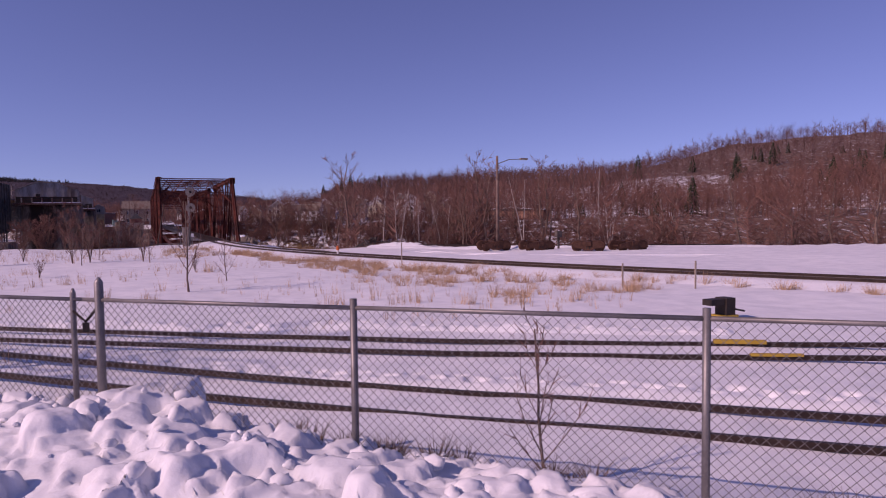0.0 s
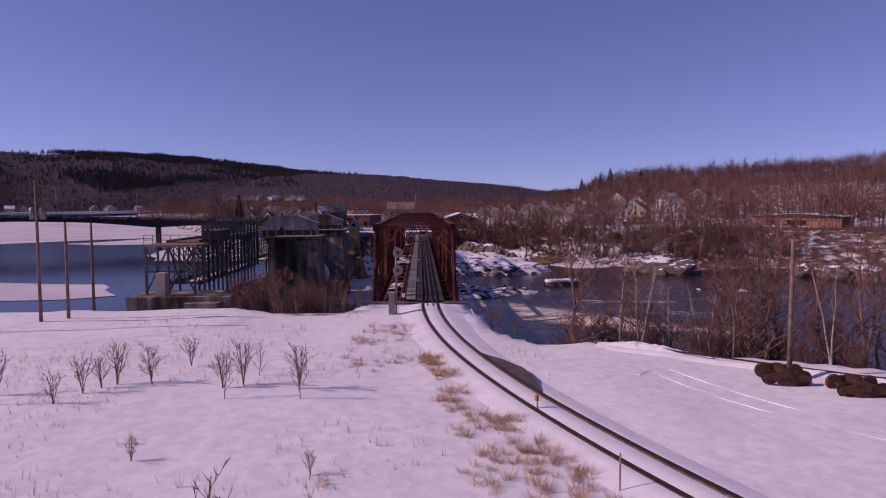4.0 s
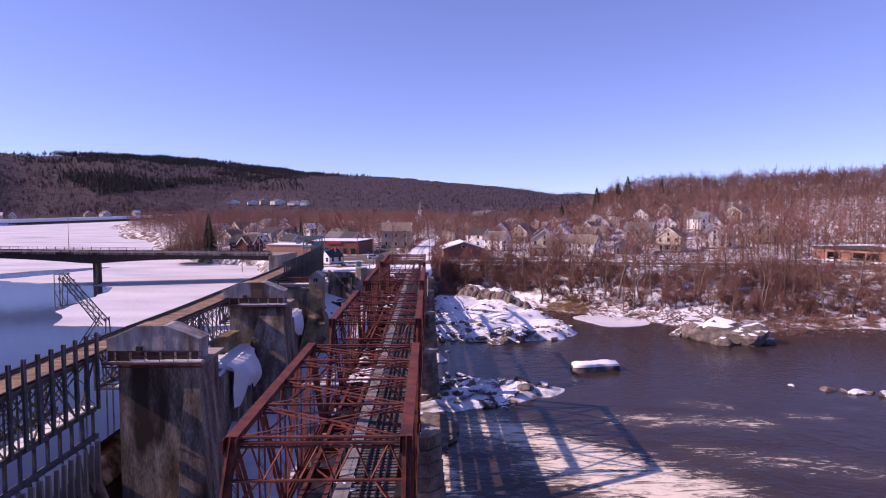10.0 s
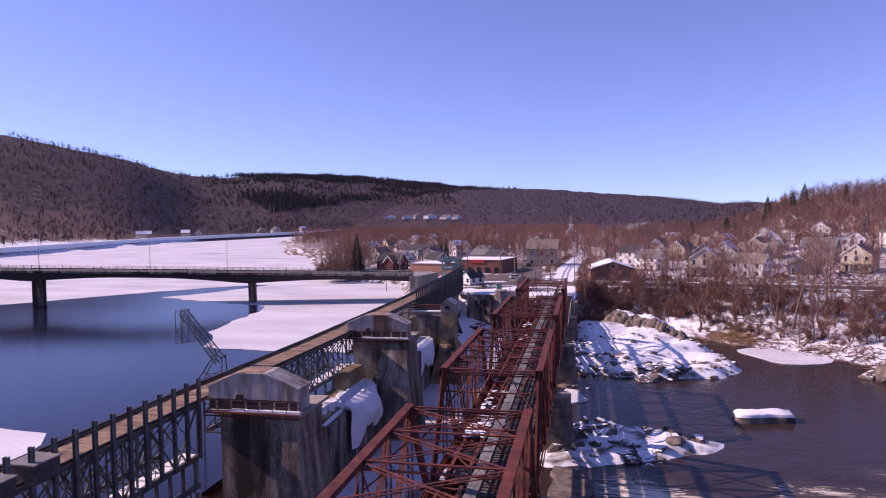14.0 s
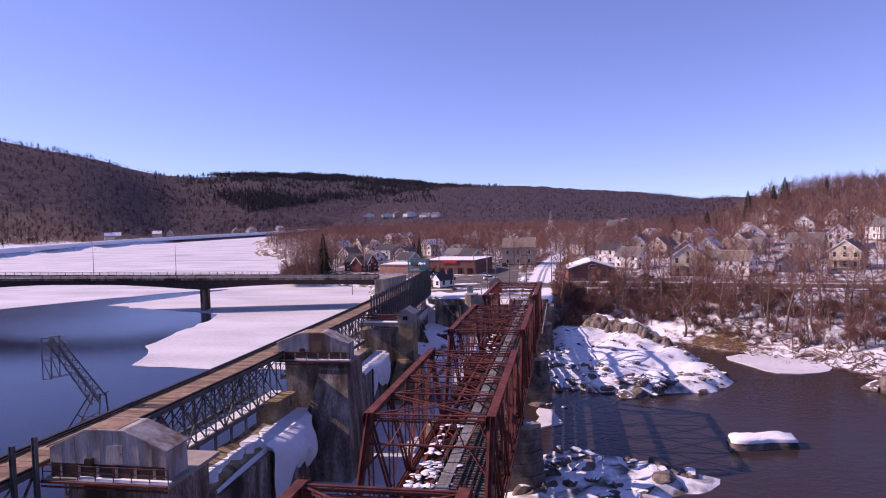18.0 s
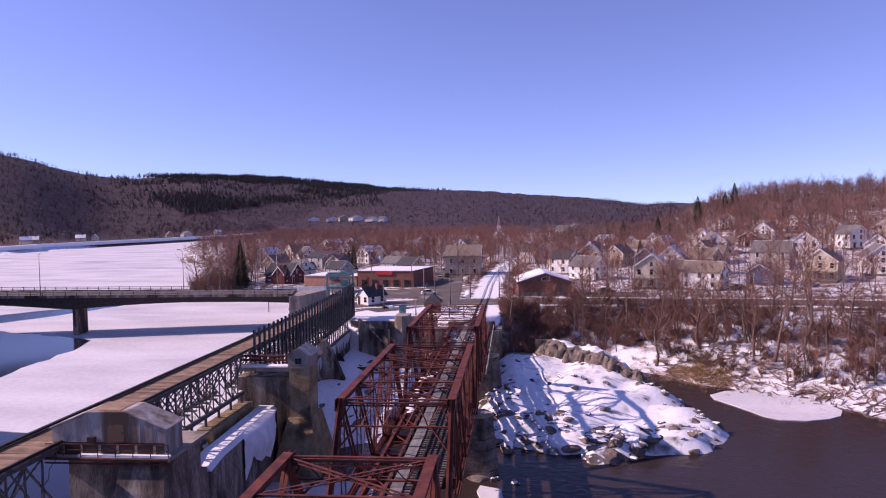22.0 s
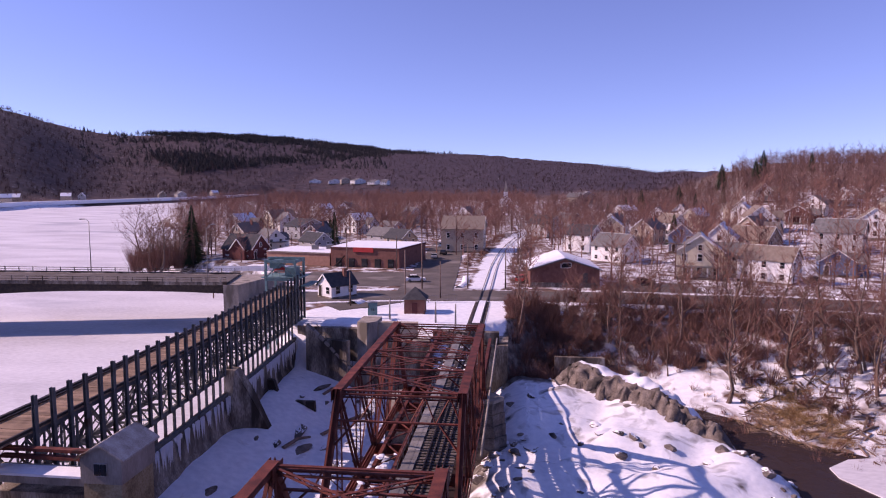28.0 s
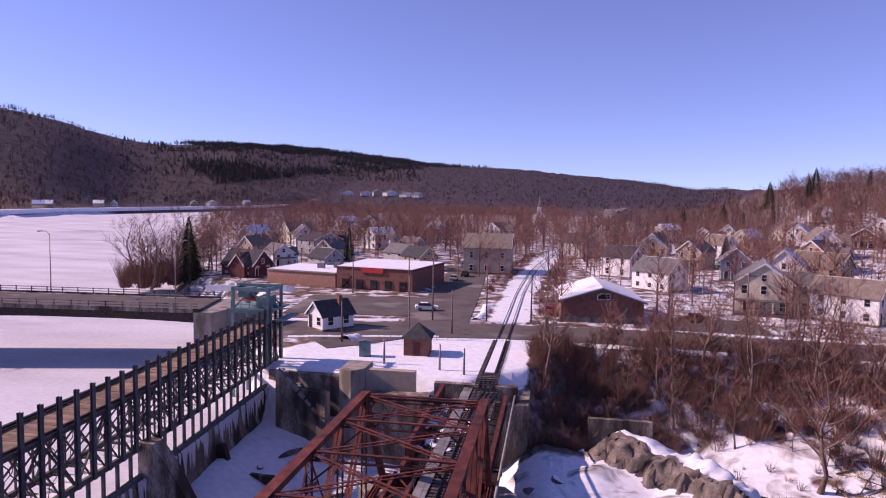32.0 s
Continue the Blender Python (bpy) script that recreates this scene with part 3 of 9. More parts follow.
snow = np.where((inside(ISLAND, GX, GY) > 0) & (GY > 138), 0.62, snow)
snow = np.where((inside(ISLAND, GX, GY) > -2) & (inside(ISLAND, GX, GY) < 2.2) & (GY < 128), 0.5, snow)
snow = np.where(inside(REEF, GX, GY) > -2, 0.56, snow)
snow = np.where(inside(APRON, GX, GY) > -2, 0.75, snow)
snow = np.where((GX < -400) & (GX > -700) & (GZ < 3), 0.62, snow)
snow = np.where((GX > 74) & (GX < 150) & (GY > shore_far(GX) - 4) & (GY < shore_far(GX) + 14), 0.62, snow)
snow = np.where((GX > 18) & (GY > 198) & (GY < 420), 0.52, snow)
snow = np.where((GX > 145) & (GY < 190), 0.34, snow)
snow = np.where((GX > 5.5) & (GX < 15) & (GY > 157) & (GY < 182), 0.27, snow)
snow = np.where((GX > 28) & (GX < 76) & (GY > shore_far(GX)) & (GY < 172) & (inside(ISLAND, GX, GY) < 0), 0.575, snow)
snow = np.where((GX > -17) & (GX < 6) & (GY > 160) & (GY < 187), 0.8, snow)
snow = np.where((np.abs(GX - track_x(GY)) < 3.6) & (GY > 196) & (GY < 420), 0.72, snow)
snow = np.where(r_all > 330, np.where(GZ > 2, np.where((GX > 60) & (GY < 480) & (r_all < 460), 0.46, 0.33), snow), snow)
snow = np.where(r_all > 900, 0.27, snow)
rockc = np.clip(0.2 + steep * 0.7, 0, 1) + np.where(inside(ISLAND, GX, GY) > -3, 0.4, 0) + np.where(inside(REEF, GX, GY) > -3, 0.4, 0)
# grows with distance, where the haze-tinted wood floor takes over
hazed_forest = smoothstep(700, 1300, r_all) * 0.9
for nm, val in (("snow", snow), ("rock", rockc), ("hazed_forest", hazed_forest)):
    at = ground_mesh.attributes.new(nm, "FLOAT", "POINT")
    at.data.foreach_set("value", val.astype(np.float32).ravel())
single("ground", ground_mesh, GROUND, "snow-covered ground with brown banks and wooded hills", "ground", kind="structure")


def ground_z(x, y):
    return float(height(np.array([x]), np.array([y]))[0])


# ---- water and ice ----
wx_, wy_ = np.meshgrid(np.concatenate([np.linspace(-27, 75, 130), np.linspace(80, 520, 70)]), np.concatenate([np.linspace(-330, 5, 70), np.linspace(6.5, 75, 84), np.linspace(78, 172, 40)]))
wz_ = np.full(wx_.shape, -9.05) + fbm(wx_, wy_, 0.3, 3) * 0.10 * smoothstep(60, 20, np.abs(wy_ - 40))
wi = np.arange(wx_.size).reshape(wx_.shape)
wq = np.stack([wi[:-1, :-1], wi[:-1, 1:], wi[1:, 1:], wi[1:, :-1]], -1).reshape(-1, 4)
river_mesh = mesh_of("river", np.stack([wx_, wy_, wz_], -1).reshape(-1, 3), wq, RIVER, True)
def streak(ax, ay, bx, by, wide, strong):
    """A band of churned water from one point to another, fading to its sides."""
    ux, uy = bx - ax, by - ay
    t = np.clip(((wx_ - ax) * ux + (wy_ - ay) * uy) / (ux * ux + uy * uy), 0, 1)
    d = np.hypot(wx_ - ax - t * ux, wy_ - ay - t * uy)
    return strong * np.exp(-(d / wide) ** 2)


foam = np.maximum.reduce([streak(13, 56, 33, 36, 5.0, 0.55), streak(20, 42, 33, 31, 6.0, 0.60), streak(33, 34, 47, 23, 4.6, 0.43), streak(30, 58, 48, 56, 3.2, 0.35), streak(42, 65, 46, 63, 2.5, 0.3),
                          streak(54, 59, 58, 58, 2.0, 0.3), streak(36, 46, 52, 40, 4, 0.27), streak(6, 46, 9, 30, 2.2, 0.50), streak(14, 32, 24, 26, 4, 0.26), streak(46, 30, 60, 24, 3, 0.27)])
fa = river_mesh.attributes.new("foam", "FLOAT", "POINT")
fa.data.foreach_set("value", foam.astype(np.float32).ravel())
single("river_water", river_mesh, RIVER, "dark brown river with pale rapids below the bridge", "river", kind="structure")
single("reservoir_water", Shape().slab([(-2600, -320), (-26.6, -320), (-26.6, 172), (-26.6, 600), (-300, 1700), (-2600, 1700)], -4.3, -4.0), POOL,
       "still dark blue open water above the dam", "water", kind="structure")


def wavy(points, step, amount, seed):
    """An outline with its edges broken into uneven steps."""
    rnd, out = random.Random(seed), []
    for (ax, ay), (bx, by) in zip(points, points[1:] + points[:1]):
        k = max(1, min(60, int(math.hypot(bx - ax, by - ay) / step)))
        for i in range(k):
            t = i / k
            j = amount if i else 0
            out.append((ax + (bx - ax) * t + rnd.uniform(-j, j), ay + (by - ay) * t + rnd.uniform(-j, j)))
    return out


def flat_sheet(name, outline, z0, z1, mat):
    bm = bmesh.new()
    face = bm.faces.new([bm.verts.new((x, y, z1)) for x, y in outline])
    if face.normal.z < 0:
        face.normal_flip()
    low = bmesh.ops.extrude_face_region(bm, geom=[face])
    for v in [g for g in low["geom"] if isinstance(g, bmesh.types.BMVert)]:
        v.co.z = z1
    for v in face.verts:
        v.co.z = z0
    bmesh.ops.triangulate(bm, faces=bm.faces[:])
    bmesh.ops.recalc_face_normals(bm, faces=bm.faces[:])
    me = bpy.data.meshes.new(name)
    bm.to_mesh(me)
    bm.free()
    me.materials.append(mat)
    return me


ICE_MAIN = [(-26.8, 101), (-40, 100), (-51, 99), (-58, 100), (-67, 101), (-70, 110), (-76, 118), (-79, 134), (-80, 150), (-84, 162), (-100, 168), (-131, 180), (-120, 200),
            (-112, 228), (-132, 212), (-152, 186), (-172, 154), (-230, 140), (-330, 120), (-470, 100), (-520, 700), (-500, 1380), (-440, 1380), (-320, 700), (-205, 454), (-175, 428),
            (-124, 309), (-95, 263), (-78, 240), (-54, 228), (-45, 197), (-38, 180), (-26.8, 168)]
single("river_ice", flat_sheet("river_ice", wavy(ICE_MAIN, 4, 0.9, 3), -4.1, -3.92, ICE), ICE, "broad sheet of snow-dusted ice on the upper river", "ice", kind="structure")
single("shore_ice", flat_sheet("shore_ice", wavy([(-46, 33), (-52, 29), (-90, 24), (-160, 20), (-160, 62), (-90, 56), (-64, 49), (-55, 48)], 4, 0.7, 4), -4.1, -3.92, ICE), ICE,
       "tongue of white ice near the end of the dam", "ice", kind="structure")
pond = [(41.5, 138.5), (44.5, 141), (48.5, 142), (52.5, 140.8), (55.8, 137.9), (57.9, 134.1), (58.5, 130), (57, 127.2), (54.6, 125.5), (51, 124.4), (47.6, 124.8), (45.8, 126.6), (44.8, 129.2), (43.2, 132.5), (41.4, 136)]
single("cove_ice", flat_sheet("cove_ice", wavy(pond, 9, 0, 5), -9.1, -8.92, ICE), ICE, "oval sheet of grey ice in a cove of the bank", "ice", kind="structure")

# ---- the railway truss bridge ----
HW, HIP, TOP, PANEL = 4.3, 5.5, 7.6, 5.5        # half width, length of end panel, height of top chord, panel
SPAN = 33.0


def truss_span():
    """One riveted through truss of six panels, its near end at y = 0, with its floor."""
    t = thing("truss_span", "rust-red riveted steel through truss span over the river", "bridge span", "spans of the railway bridge")
    zb = -1.0
    for s in (-1, 1):
        x = s * HW
        a = Shape().box(x - 0.24, x + 0.24, HIP - 0.2, SPAN - HIP + 0.2, TOP - 0.42, TOP - 0.02)
        a.box(x - 0.31, x + 0.31, HIP - 0.3, SPAN - HIP + 0.3, TOP - 0.02, TOP + 0.02)
        part("top_chord", a, RUST, t)
        b = Shape().beam((x, 0, zb), (x, SPAN, zb), 0.09, 0.42)
        b.beam((x + 0.22, 0, zb), (x + 0.22, SPAN, zb), 0.05, 0.42).beam((x - 0.22, 0, zb), (x - 0.22, SPAN, zb), 0.05, 0.42)
        part("bottom_chord", b, RUST, t)
        for y0, y1 in ((0.0, HIP), (SPAN, SPAN - HIP)):
            e = Shape().beam((x, y0, zb), (x, y1, TOP - 0.2), 0.5, 0.42, up=(1, 0, 0))
            d = Vector((0, y1 - y0, TOP - zb)).normalized()
            e.beam((x, y0 + (-0.22 if y0 == 0 else 0.22), zb + 0.15), (x, y1 + (-0.22 if y0 == 0 else 0.22), TOP - 0.05), 0.62, 0.03, up=(1, 0, 0))
            part("end_post", e, RUST, t)
        for i in range(1, 6):
            y = i * PANEL
            v = Shape()
            for o in (-0.17, 0.17):
                v.beam((x + o, y, zb), (x + o, y, TOP - 0.4), 0.05, 0.26, up=(0, 1, 0))
            for o in (-0.12, 0.12):
                v.lace((x, y + o, zb + 0.3), (x, y + o, TOP - 0.6), (1, 0, 0), 0.34, 16, 0.055)
            part("vertical_post", v, RUST, t)
        for i in range(1, 5):
            y = i * PANEL
            ya, yb = (y, y + PANEL) if i < 3 else (y + PANEL, y)
            g = Shape()
            for o in (-0.13, 0.13):
                g.beam((x + o, ya, TOP - 0.4), (x + o, yb, zb + 0.1), 0.04, 0.2, up=(1, 0, 0))
            part("diagonal", g, RUST, t)
            if i in (2, 3):
                c = Shape().beam((x, yb, TOP - 0.4), (x, ya, zb + 0.1), 0.04, 0.1, up=(1, 0, 0))
                part("counter_rod", c, RUST, t)
        for y in (HIP, SPAN - HIP):
            k = Shape().box(x - 0.33, x - 0.30, y - 0.75, y + 0.75, TOP - 0.75, TOP - 0.02).box(x + 0.30, x + 0.33, y - 0.75, y + 0.75, TOP - 0.75, TOP - 0.02)
            part("gusset_plate", k, RUST, t)
    # top bracing
    for i in range(1, 6):
        y = i * PANEL
        w = Shape().beam((-HW, y, TOP - 0.12), (HW, y, TOP - 0.12), 0.22, 0.09).beam((-HW, y, TOP - 0.62), (HW, y, TOP - 0.62), 0.18, 0.08)
        w.lace((-HW, y, TOP - 0.37), (HW, y, TOP - 0.37), (0, 0, 1), 0.46, 16, 0.06)
        part("sway_strut", w, RUST, t)
        if 1 < i < 5:
            for s in (-1, 1):
                part("knee_brace", Shape().beam((s * (HW - 0.1), y, TOP - 1.9), (s * (HW - 1.6), y, TOP - 0.62), 0.1, 0.1), RUST, t)
    for i in range(1, 5):
        y = i * PANEL
        for s in (-1, 1):
            lat = Shape().beam((-s * HW, y, TOP - 0.14), (s * HW, y + PANEL, TOP - 0.14), 0.16, 0.03).beam((-s * HW, y, TOP - 0.34), (s * HW, y + PANEL, TOP - 0.34), 0.16, 0.03)
            d = Vector((s * 2 * HW, PANEL, 0)).normalized()
            lat.lace((-s * HW, y, TOP - 0.24), (s * HW, y + PANEL, TOP - 0.24), (0, 0, 1), 0.2, 22, 0.05)
            part("top_lateral", lat, RUST, t)
    for y0, y1 in ((0.0, HIP), (SPAN, SPAN - HIP)):
        p = Shape()
        def on(f, x):
            return (x, y0 + (y1 - y0) * f, zb + (TOP - 0.2 - zb) * f)
        p.beam(on(0.98, -HW), on(0.98, HW), 0.25, 0.12).beam(on(0.80, -HW), on(0.80, HW), 0.2, 0.1)
        for i in range(10):
            xa, xb = -HW + 2 * HW * i / 10, -HW + 2 * HW * (i + 1) / 10
            p.beam(on(0.98 if i % 2 else 0.80, xa), on(0.80 if i % 2 else 0.98, xb), 0.09, 0.05)
        for s in (-1, 1):
            p.beam(on(0.62, s * (HW - 0.1)), on(0.80, s * (HW - 1.5)), 0.14, 0.1)
        part("portal_brace", p, RUST, t)
    # floor
    for i in range(0, 7):
        part("floor_beam", Shape().ibeam((-HW, i * PANEL, -1.15), (HW, i * PANEL, -1.15), 0.3, 0.95), RUST, t)
    for x in (-3.2, -1.55, 0.75, 2.4):
        part("stringer", Shape().ibeam((x, 0, -0.72), (x, SPAN, -0.72), 0.3, 0.7), RUST, t)
    for i in range(6):
        y = i * PANEL
        part("floor_lateral", Shape().beam((-3.2, y + 0.3, -0.5), (-1.55, y + PANEL / 2, -0.5), 0.12, 0.08).beam((-1.55, y + PANEL / 2, -0.5), (-3.2, y + PANEL - 0.3, -0.5), 0.12, 0.08)
             .beam((-3.2, y + PANEL / 2, -0.5), (-1.55, y + PANEL / 2, -0.5), 0.12, 0.08), RUST, t)
    return t


span0 = truss_span()
SPAN_Y = [-0.6 + 34.5 * i for i in range(4)]
for y in SPAN_Y[1:]:
    copy_thing(span0, pose(0, y, 0))
span0.matrix_basis = pose(0, SPAN_Y[0], 0)
BR_END = SPAN_Y[3] + SPAN

# plate-girder approach to the far abutment
approach = thing("girder_span", "short rust-red plate girder span at the far abutment", "bridge span")
for x in (-3.0, -0.9, 0.75, 2.4, 4.0):
    part("plate_girder", Shape().ibeam((x, BR_END + 0.5, -0.95), (x, 158.5, -0.95), 0.4, 1.3), RUST, approach)
for k in range(5):
    y = BR_END + 2 + k * 4.4
    part("cross_frame", Shape().beam((-3, y, -0.6), (4, y, -1.4), 0.1, 0.1).beam((-3, y, -1.4), (4, y, -0.6), 0.1, 0.1), RUST, approach)
part("end_plate", Shape().box(-3.2, -2.8, BR_END + 3, 158, -0.25, 0.75), RUST, approach, "tall rusty side plate")


def stone_pier(y, z_top, half, thick, z_base=-11.0):
    """A tapered masonry pier with a cut nose at each end."""
    p = thing("bridge_pier", "tapered grey stone masonry pier under the trusses", "pier", "piers of the railway bridge", (0, y, 0))
    rows = 7
    for r in range(rows):
        za, zb = z_base + (z_top - z_base) * r / rows, z_base + (z_top - z_base) * (r + 1) / rows
        g = 1 + 0.22 * (1 - r / rows)
        hx, hy = half * (1 + 0.10 * (1 - r / rows)), thick * g
        part("stone_course", Shape().slab([(-hx, -hy), (hx, -hy), (hx + hy * 0.9, 0), (hx, hy), (-hx, hy), (-hx - hy * 0.9, 0)], za, zb - 0.05), ROCK, p)
    part("cap", Shape().slab([(-half - 0.2, -thick - 0.15), (half + 0.2, -thick - 0.15), (half + thick, 0), (half + 0.2, thick + 0.15), (-half - 0.2, thick + 0.15), (-half - thick, 0)], z_top - 0.05, z_top + 0.3), PALECON, p)
    for s in (-1, 1):
        for o in (-0.7, 0.7):
            part("bearing", Shape().box(s * HW - 0.35, s * HW + 0.35, o - 0.3, o + 0.3, z_top + 0.3, -1.2), RUST, p)


for y in [SPAN_Y[i] - 0.75 for i in (1, 2, 3)] + [BR_END + 0.4]:
    stone_pier(y, -2.0, 5.2, 1.3)

# frozen pool under the gates and ice shelves along the piers
for k, pts in enumerate(([(-19.5, 10), (-9, 8), (-6.5, 20), (-6, 42), (-7.5, 60), (-6.5, 80), (-7, 99), (-19.5, 99)], [(5.2, 16), (8.6, 18), (9.4, 27), (7.6, 33), (5.0, 31)], [(5.0, 88), (8.8, 91), (7.4, 97), (5, 98)])):
    single("ice_shelf", flat_sheet("ice_shelf", wavy(pts, 1.6, 0.5, 40 + k), -9.5, -8.72 - 0.04 * k, ICE), ICE, "snow-dusted ice shelf at the foot of the dam and piers", "ice", "ice shelves of the river")

shelf_rock = wavy([(4.6, 47), (6.6, 46), (8.4, 50), (9.2, 55), (7.6, 59), (4.6, 60)], 1.0, 0.4, 9)
single("rock_shelf", flat_sheet("rock_shelf", shelf_rock, -9.6, -8.55, ROCK), ROCK, "bare brown rock shelf at the foot of the bridge pier", "rock")

# near and far abutments
near_ab = thing("near_abutment", "grey stone railway abutment with a snowy top", "abutment")
part("wall", Shape().slab([(-6.2, -8), (6.2, -8), (6.2, -0.7), (-6.2, -0.7)], -11, -1.6), ROCK, near_ab)
part("backwall", Shape().box(-5.4, 5.4, -2.2, -0.95, -1.6, -0.32), ROCK, near_ab)
far_ab = thing("far_abutment", "stained concrete abutment at the town end of the bridge", "abutment")
part("wall", Shape().slab([(-15, 158.6), (6.5, 158.6), (6.5, 166), (-15, 166)], -11, -1.4), CONCRETE, far_ab)
part("backwall", Shape().box(-4.4, 5.2, 159.6, 160.6, -1.4, 0.25), CONCRETE, far_ab)
part("wing_wall", Shape().slab([(-15.2, 157.8), (-13.6, 157.0), (-12.4, 158.59), (-12.4, 162), (-15.2, 162)], -11, 1.75), PALECON, far_ab, "pale weathered concrete wing wall")
part("front_block", Shape().box(-12.39, -4.6, 157.2, 158.59, -11, -0.7), CONCRETE, far_ab)
part("parapet_wall", Shape().box(-12.38, -6.6, 159.0, 160.1, -1.6, 1.5), TANSIDE, far_ab, "tan weathered parapet wall")
part("retaining_wall", Shape().slab([(-25, 160.4), (-15.3, 159.2), (-15.3, 162), (-25, 163)], -11, 0.35), CONCRETE, far_ab, "dark stained retaining wall")
part("low_wall", Shape().box(13.5, 21, 165.5, 166.2, -9, -4.6), CONCRETE, far_ab)

# ---- track ----
track = thing("railway_track", "single railway track with dark rails and guard rails", "railway track")
ys = spaced([-96, (-4, 1.5), (225, 12), (420, 3)])


def rail_line(offset, lift, tall, wide, y0, y1):
    pts = []
    for y in [y0] + [y for y in ys if y0 < y < y1] + [y1]:
        x, sl = float(track_x(y)), float(track_x(y + 0.5) - track_x(y - 0.5))
        k = math.hypot(1, sl)
        pts.append((x + offset / k, y - offset * sl / k, base_z(y) + lift))
    return Shape().run(pts, wide, tall)


def base_z(y):
    return -0.16 if -3 < y < 157 else (-0.16 + 0.80 * min(1, (y - 157) / 5) if y >= 157 else -0.16 - 0.12 * min(1, (-3 - y) / 20))


for o in (-0.75, 0.75):
    part("rail", rail_line(o, 0.09, 0.16, 0.10, -96, 420), RAIL, track)
for o in (-0.28, 0.28):
    part("guard_rail", rail_line(o, 0.07, 0.13, 0.08, -6, 161), RAIL, track)
tie = Shape().box(-1.5, 1.5, -0.17, 0.17, -0.26, -0.02).data("tie", TIMBER)
for i in range(290):
    y = -1.5 + i * 0.56
    ob = part("tie", tie, TIMBER, track)
    ob.location = (1.57 + random.uniform(-0.05, 0.05), y, -0.14)
for o in (-0.75, 0.75):
    part("bare_ballast", rail_line(o, 0.03, 0.09, 0.25, -96, -4), TIMBER, track, "dark ballast melted bare along the rail")
bermy = [y for y in ys if -95 < y < -3]
rings = []
for y in bermy:
    x, z = float(track_x(y)), base_z(y) + 0.06
    rings.append([(x - 4.2, y, z - 0.62), (x - 2.4, y, z - 0.26), (x - 1.5, y, z - 0.08), (x - 0.95, y, z), (x - 0.72, y, z - 0.07), (x - 0.5, y, z), (x, y, z + 0.03), (x + 0.5, y, z), (x + 0.72, y, z - 0.07), (x + 0.95, y, z), (x + 1.5, y, z - 0.08), (x + 2.4, y, z - 0.26), (x + 4.2, y, z - 0.62)])
berm = Shape().loft(rings, False)
single("track_bed", berm, SNOW, "low snow-covered ballast bank under the rails", "track bed", kind="structure", smooth=True)

yard_ties = Shape()
for i in range(40):
    y = 159.2 + i * 0.6
    yard_ties.box(0.3, 2.85, y - 0.14, y + 0.14, base_z(y) - 0.2, base_z(y) + 0.035)
single("yard_ties", yard_ties, TIMBER, "dark timber ties showing through the yard snow", "railway ties", kind="stuff")

single("yard_snow", Shape().run([(float(track_x(y)), y, base_z(y) + 0.05) for y in np.linspace(164, 183.5, 24)], 1.16, 0.05), SNOW, "trodden snow packed between the yard rails", "snow")

walkway = thing("bridge_walkway", "narrow grey plank walkway with short posts beside the rails", "walkway")
board = Shape().box(-0.5, 0.5, -0.97, 0.97, 0, 0.07).data("walkway_board", GRATING)
for i in range(82):
    ob = part("walkway_board", board, GRATING, walkway)
    ob.matrix_basis = pose(-0.42 + random.uniform(-0.02, 0.02), -0.4 + i * 1.97, -0.12, random.uniform(-0.5, 0.5))
stub = Shape().box(-0.03, 0.03, -0.03, 0.03, 0, 0.95).data("railing_post", GALV)
for i in range(66):
    ob = part("railing_post", stub, GALV, walkway)
    ob.location = (-0.98, -0.2 + i * 2.45, -0.1)
for h in (0.5, 0.92):
    part("cable", Shape().beam((-0.98, -0.5, h - 0.1), (-0.98, 160, h - 0.1), 0.015), GALV, walkway)
conduit = thing("bridge_conduit", "pale pipe running along the outside of the truss", "pipe")
part("pipe", Shape().tube([(5.0, 118, -0.8), (5.0, 158, -0.2)], [0.11, 0.11], 8), PALECON, conduit, smooth=True)
SCRAPS = ((-3.3, -1.3, 44, 51, 60), (-3.3, -1.3, 52, 62, 22), (-0.9, 0.2, 45, 58, 18), (-3.1, -1.5, 9, 15, 26), (-0.9, 0.2, 16, 21, 16), (-3.4, -1.5, 146, 153, 34), (-2.8, 3.2, 140, 152, 45), (-3.4, -1.5, 96, 118, 20))

# ---- the dam ----
def walk_x(y):
    return float(np.interp(y, [6, 34, 60, 110, 135, 165], [-26.4, -26.1, -25.3, -25.1, -25.7, -27.3]))


DECK = 5.7


LOW, SILL = 0.9, -1.6


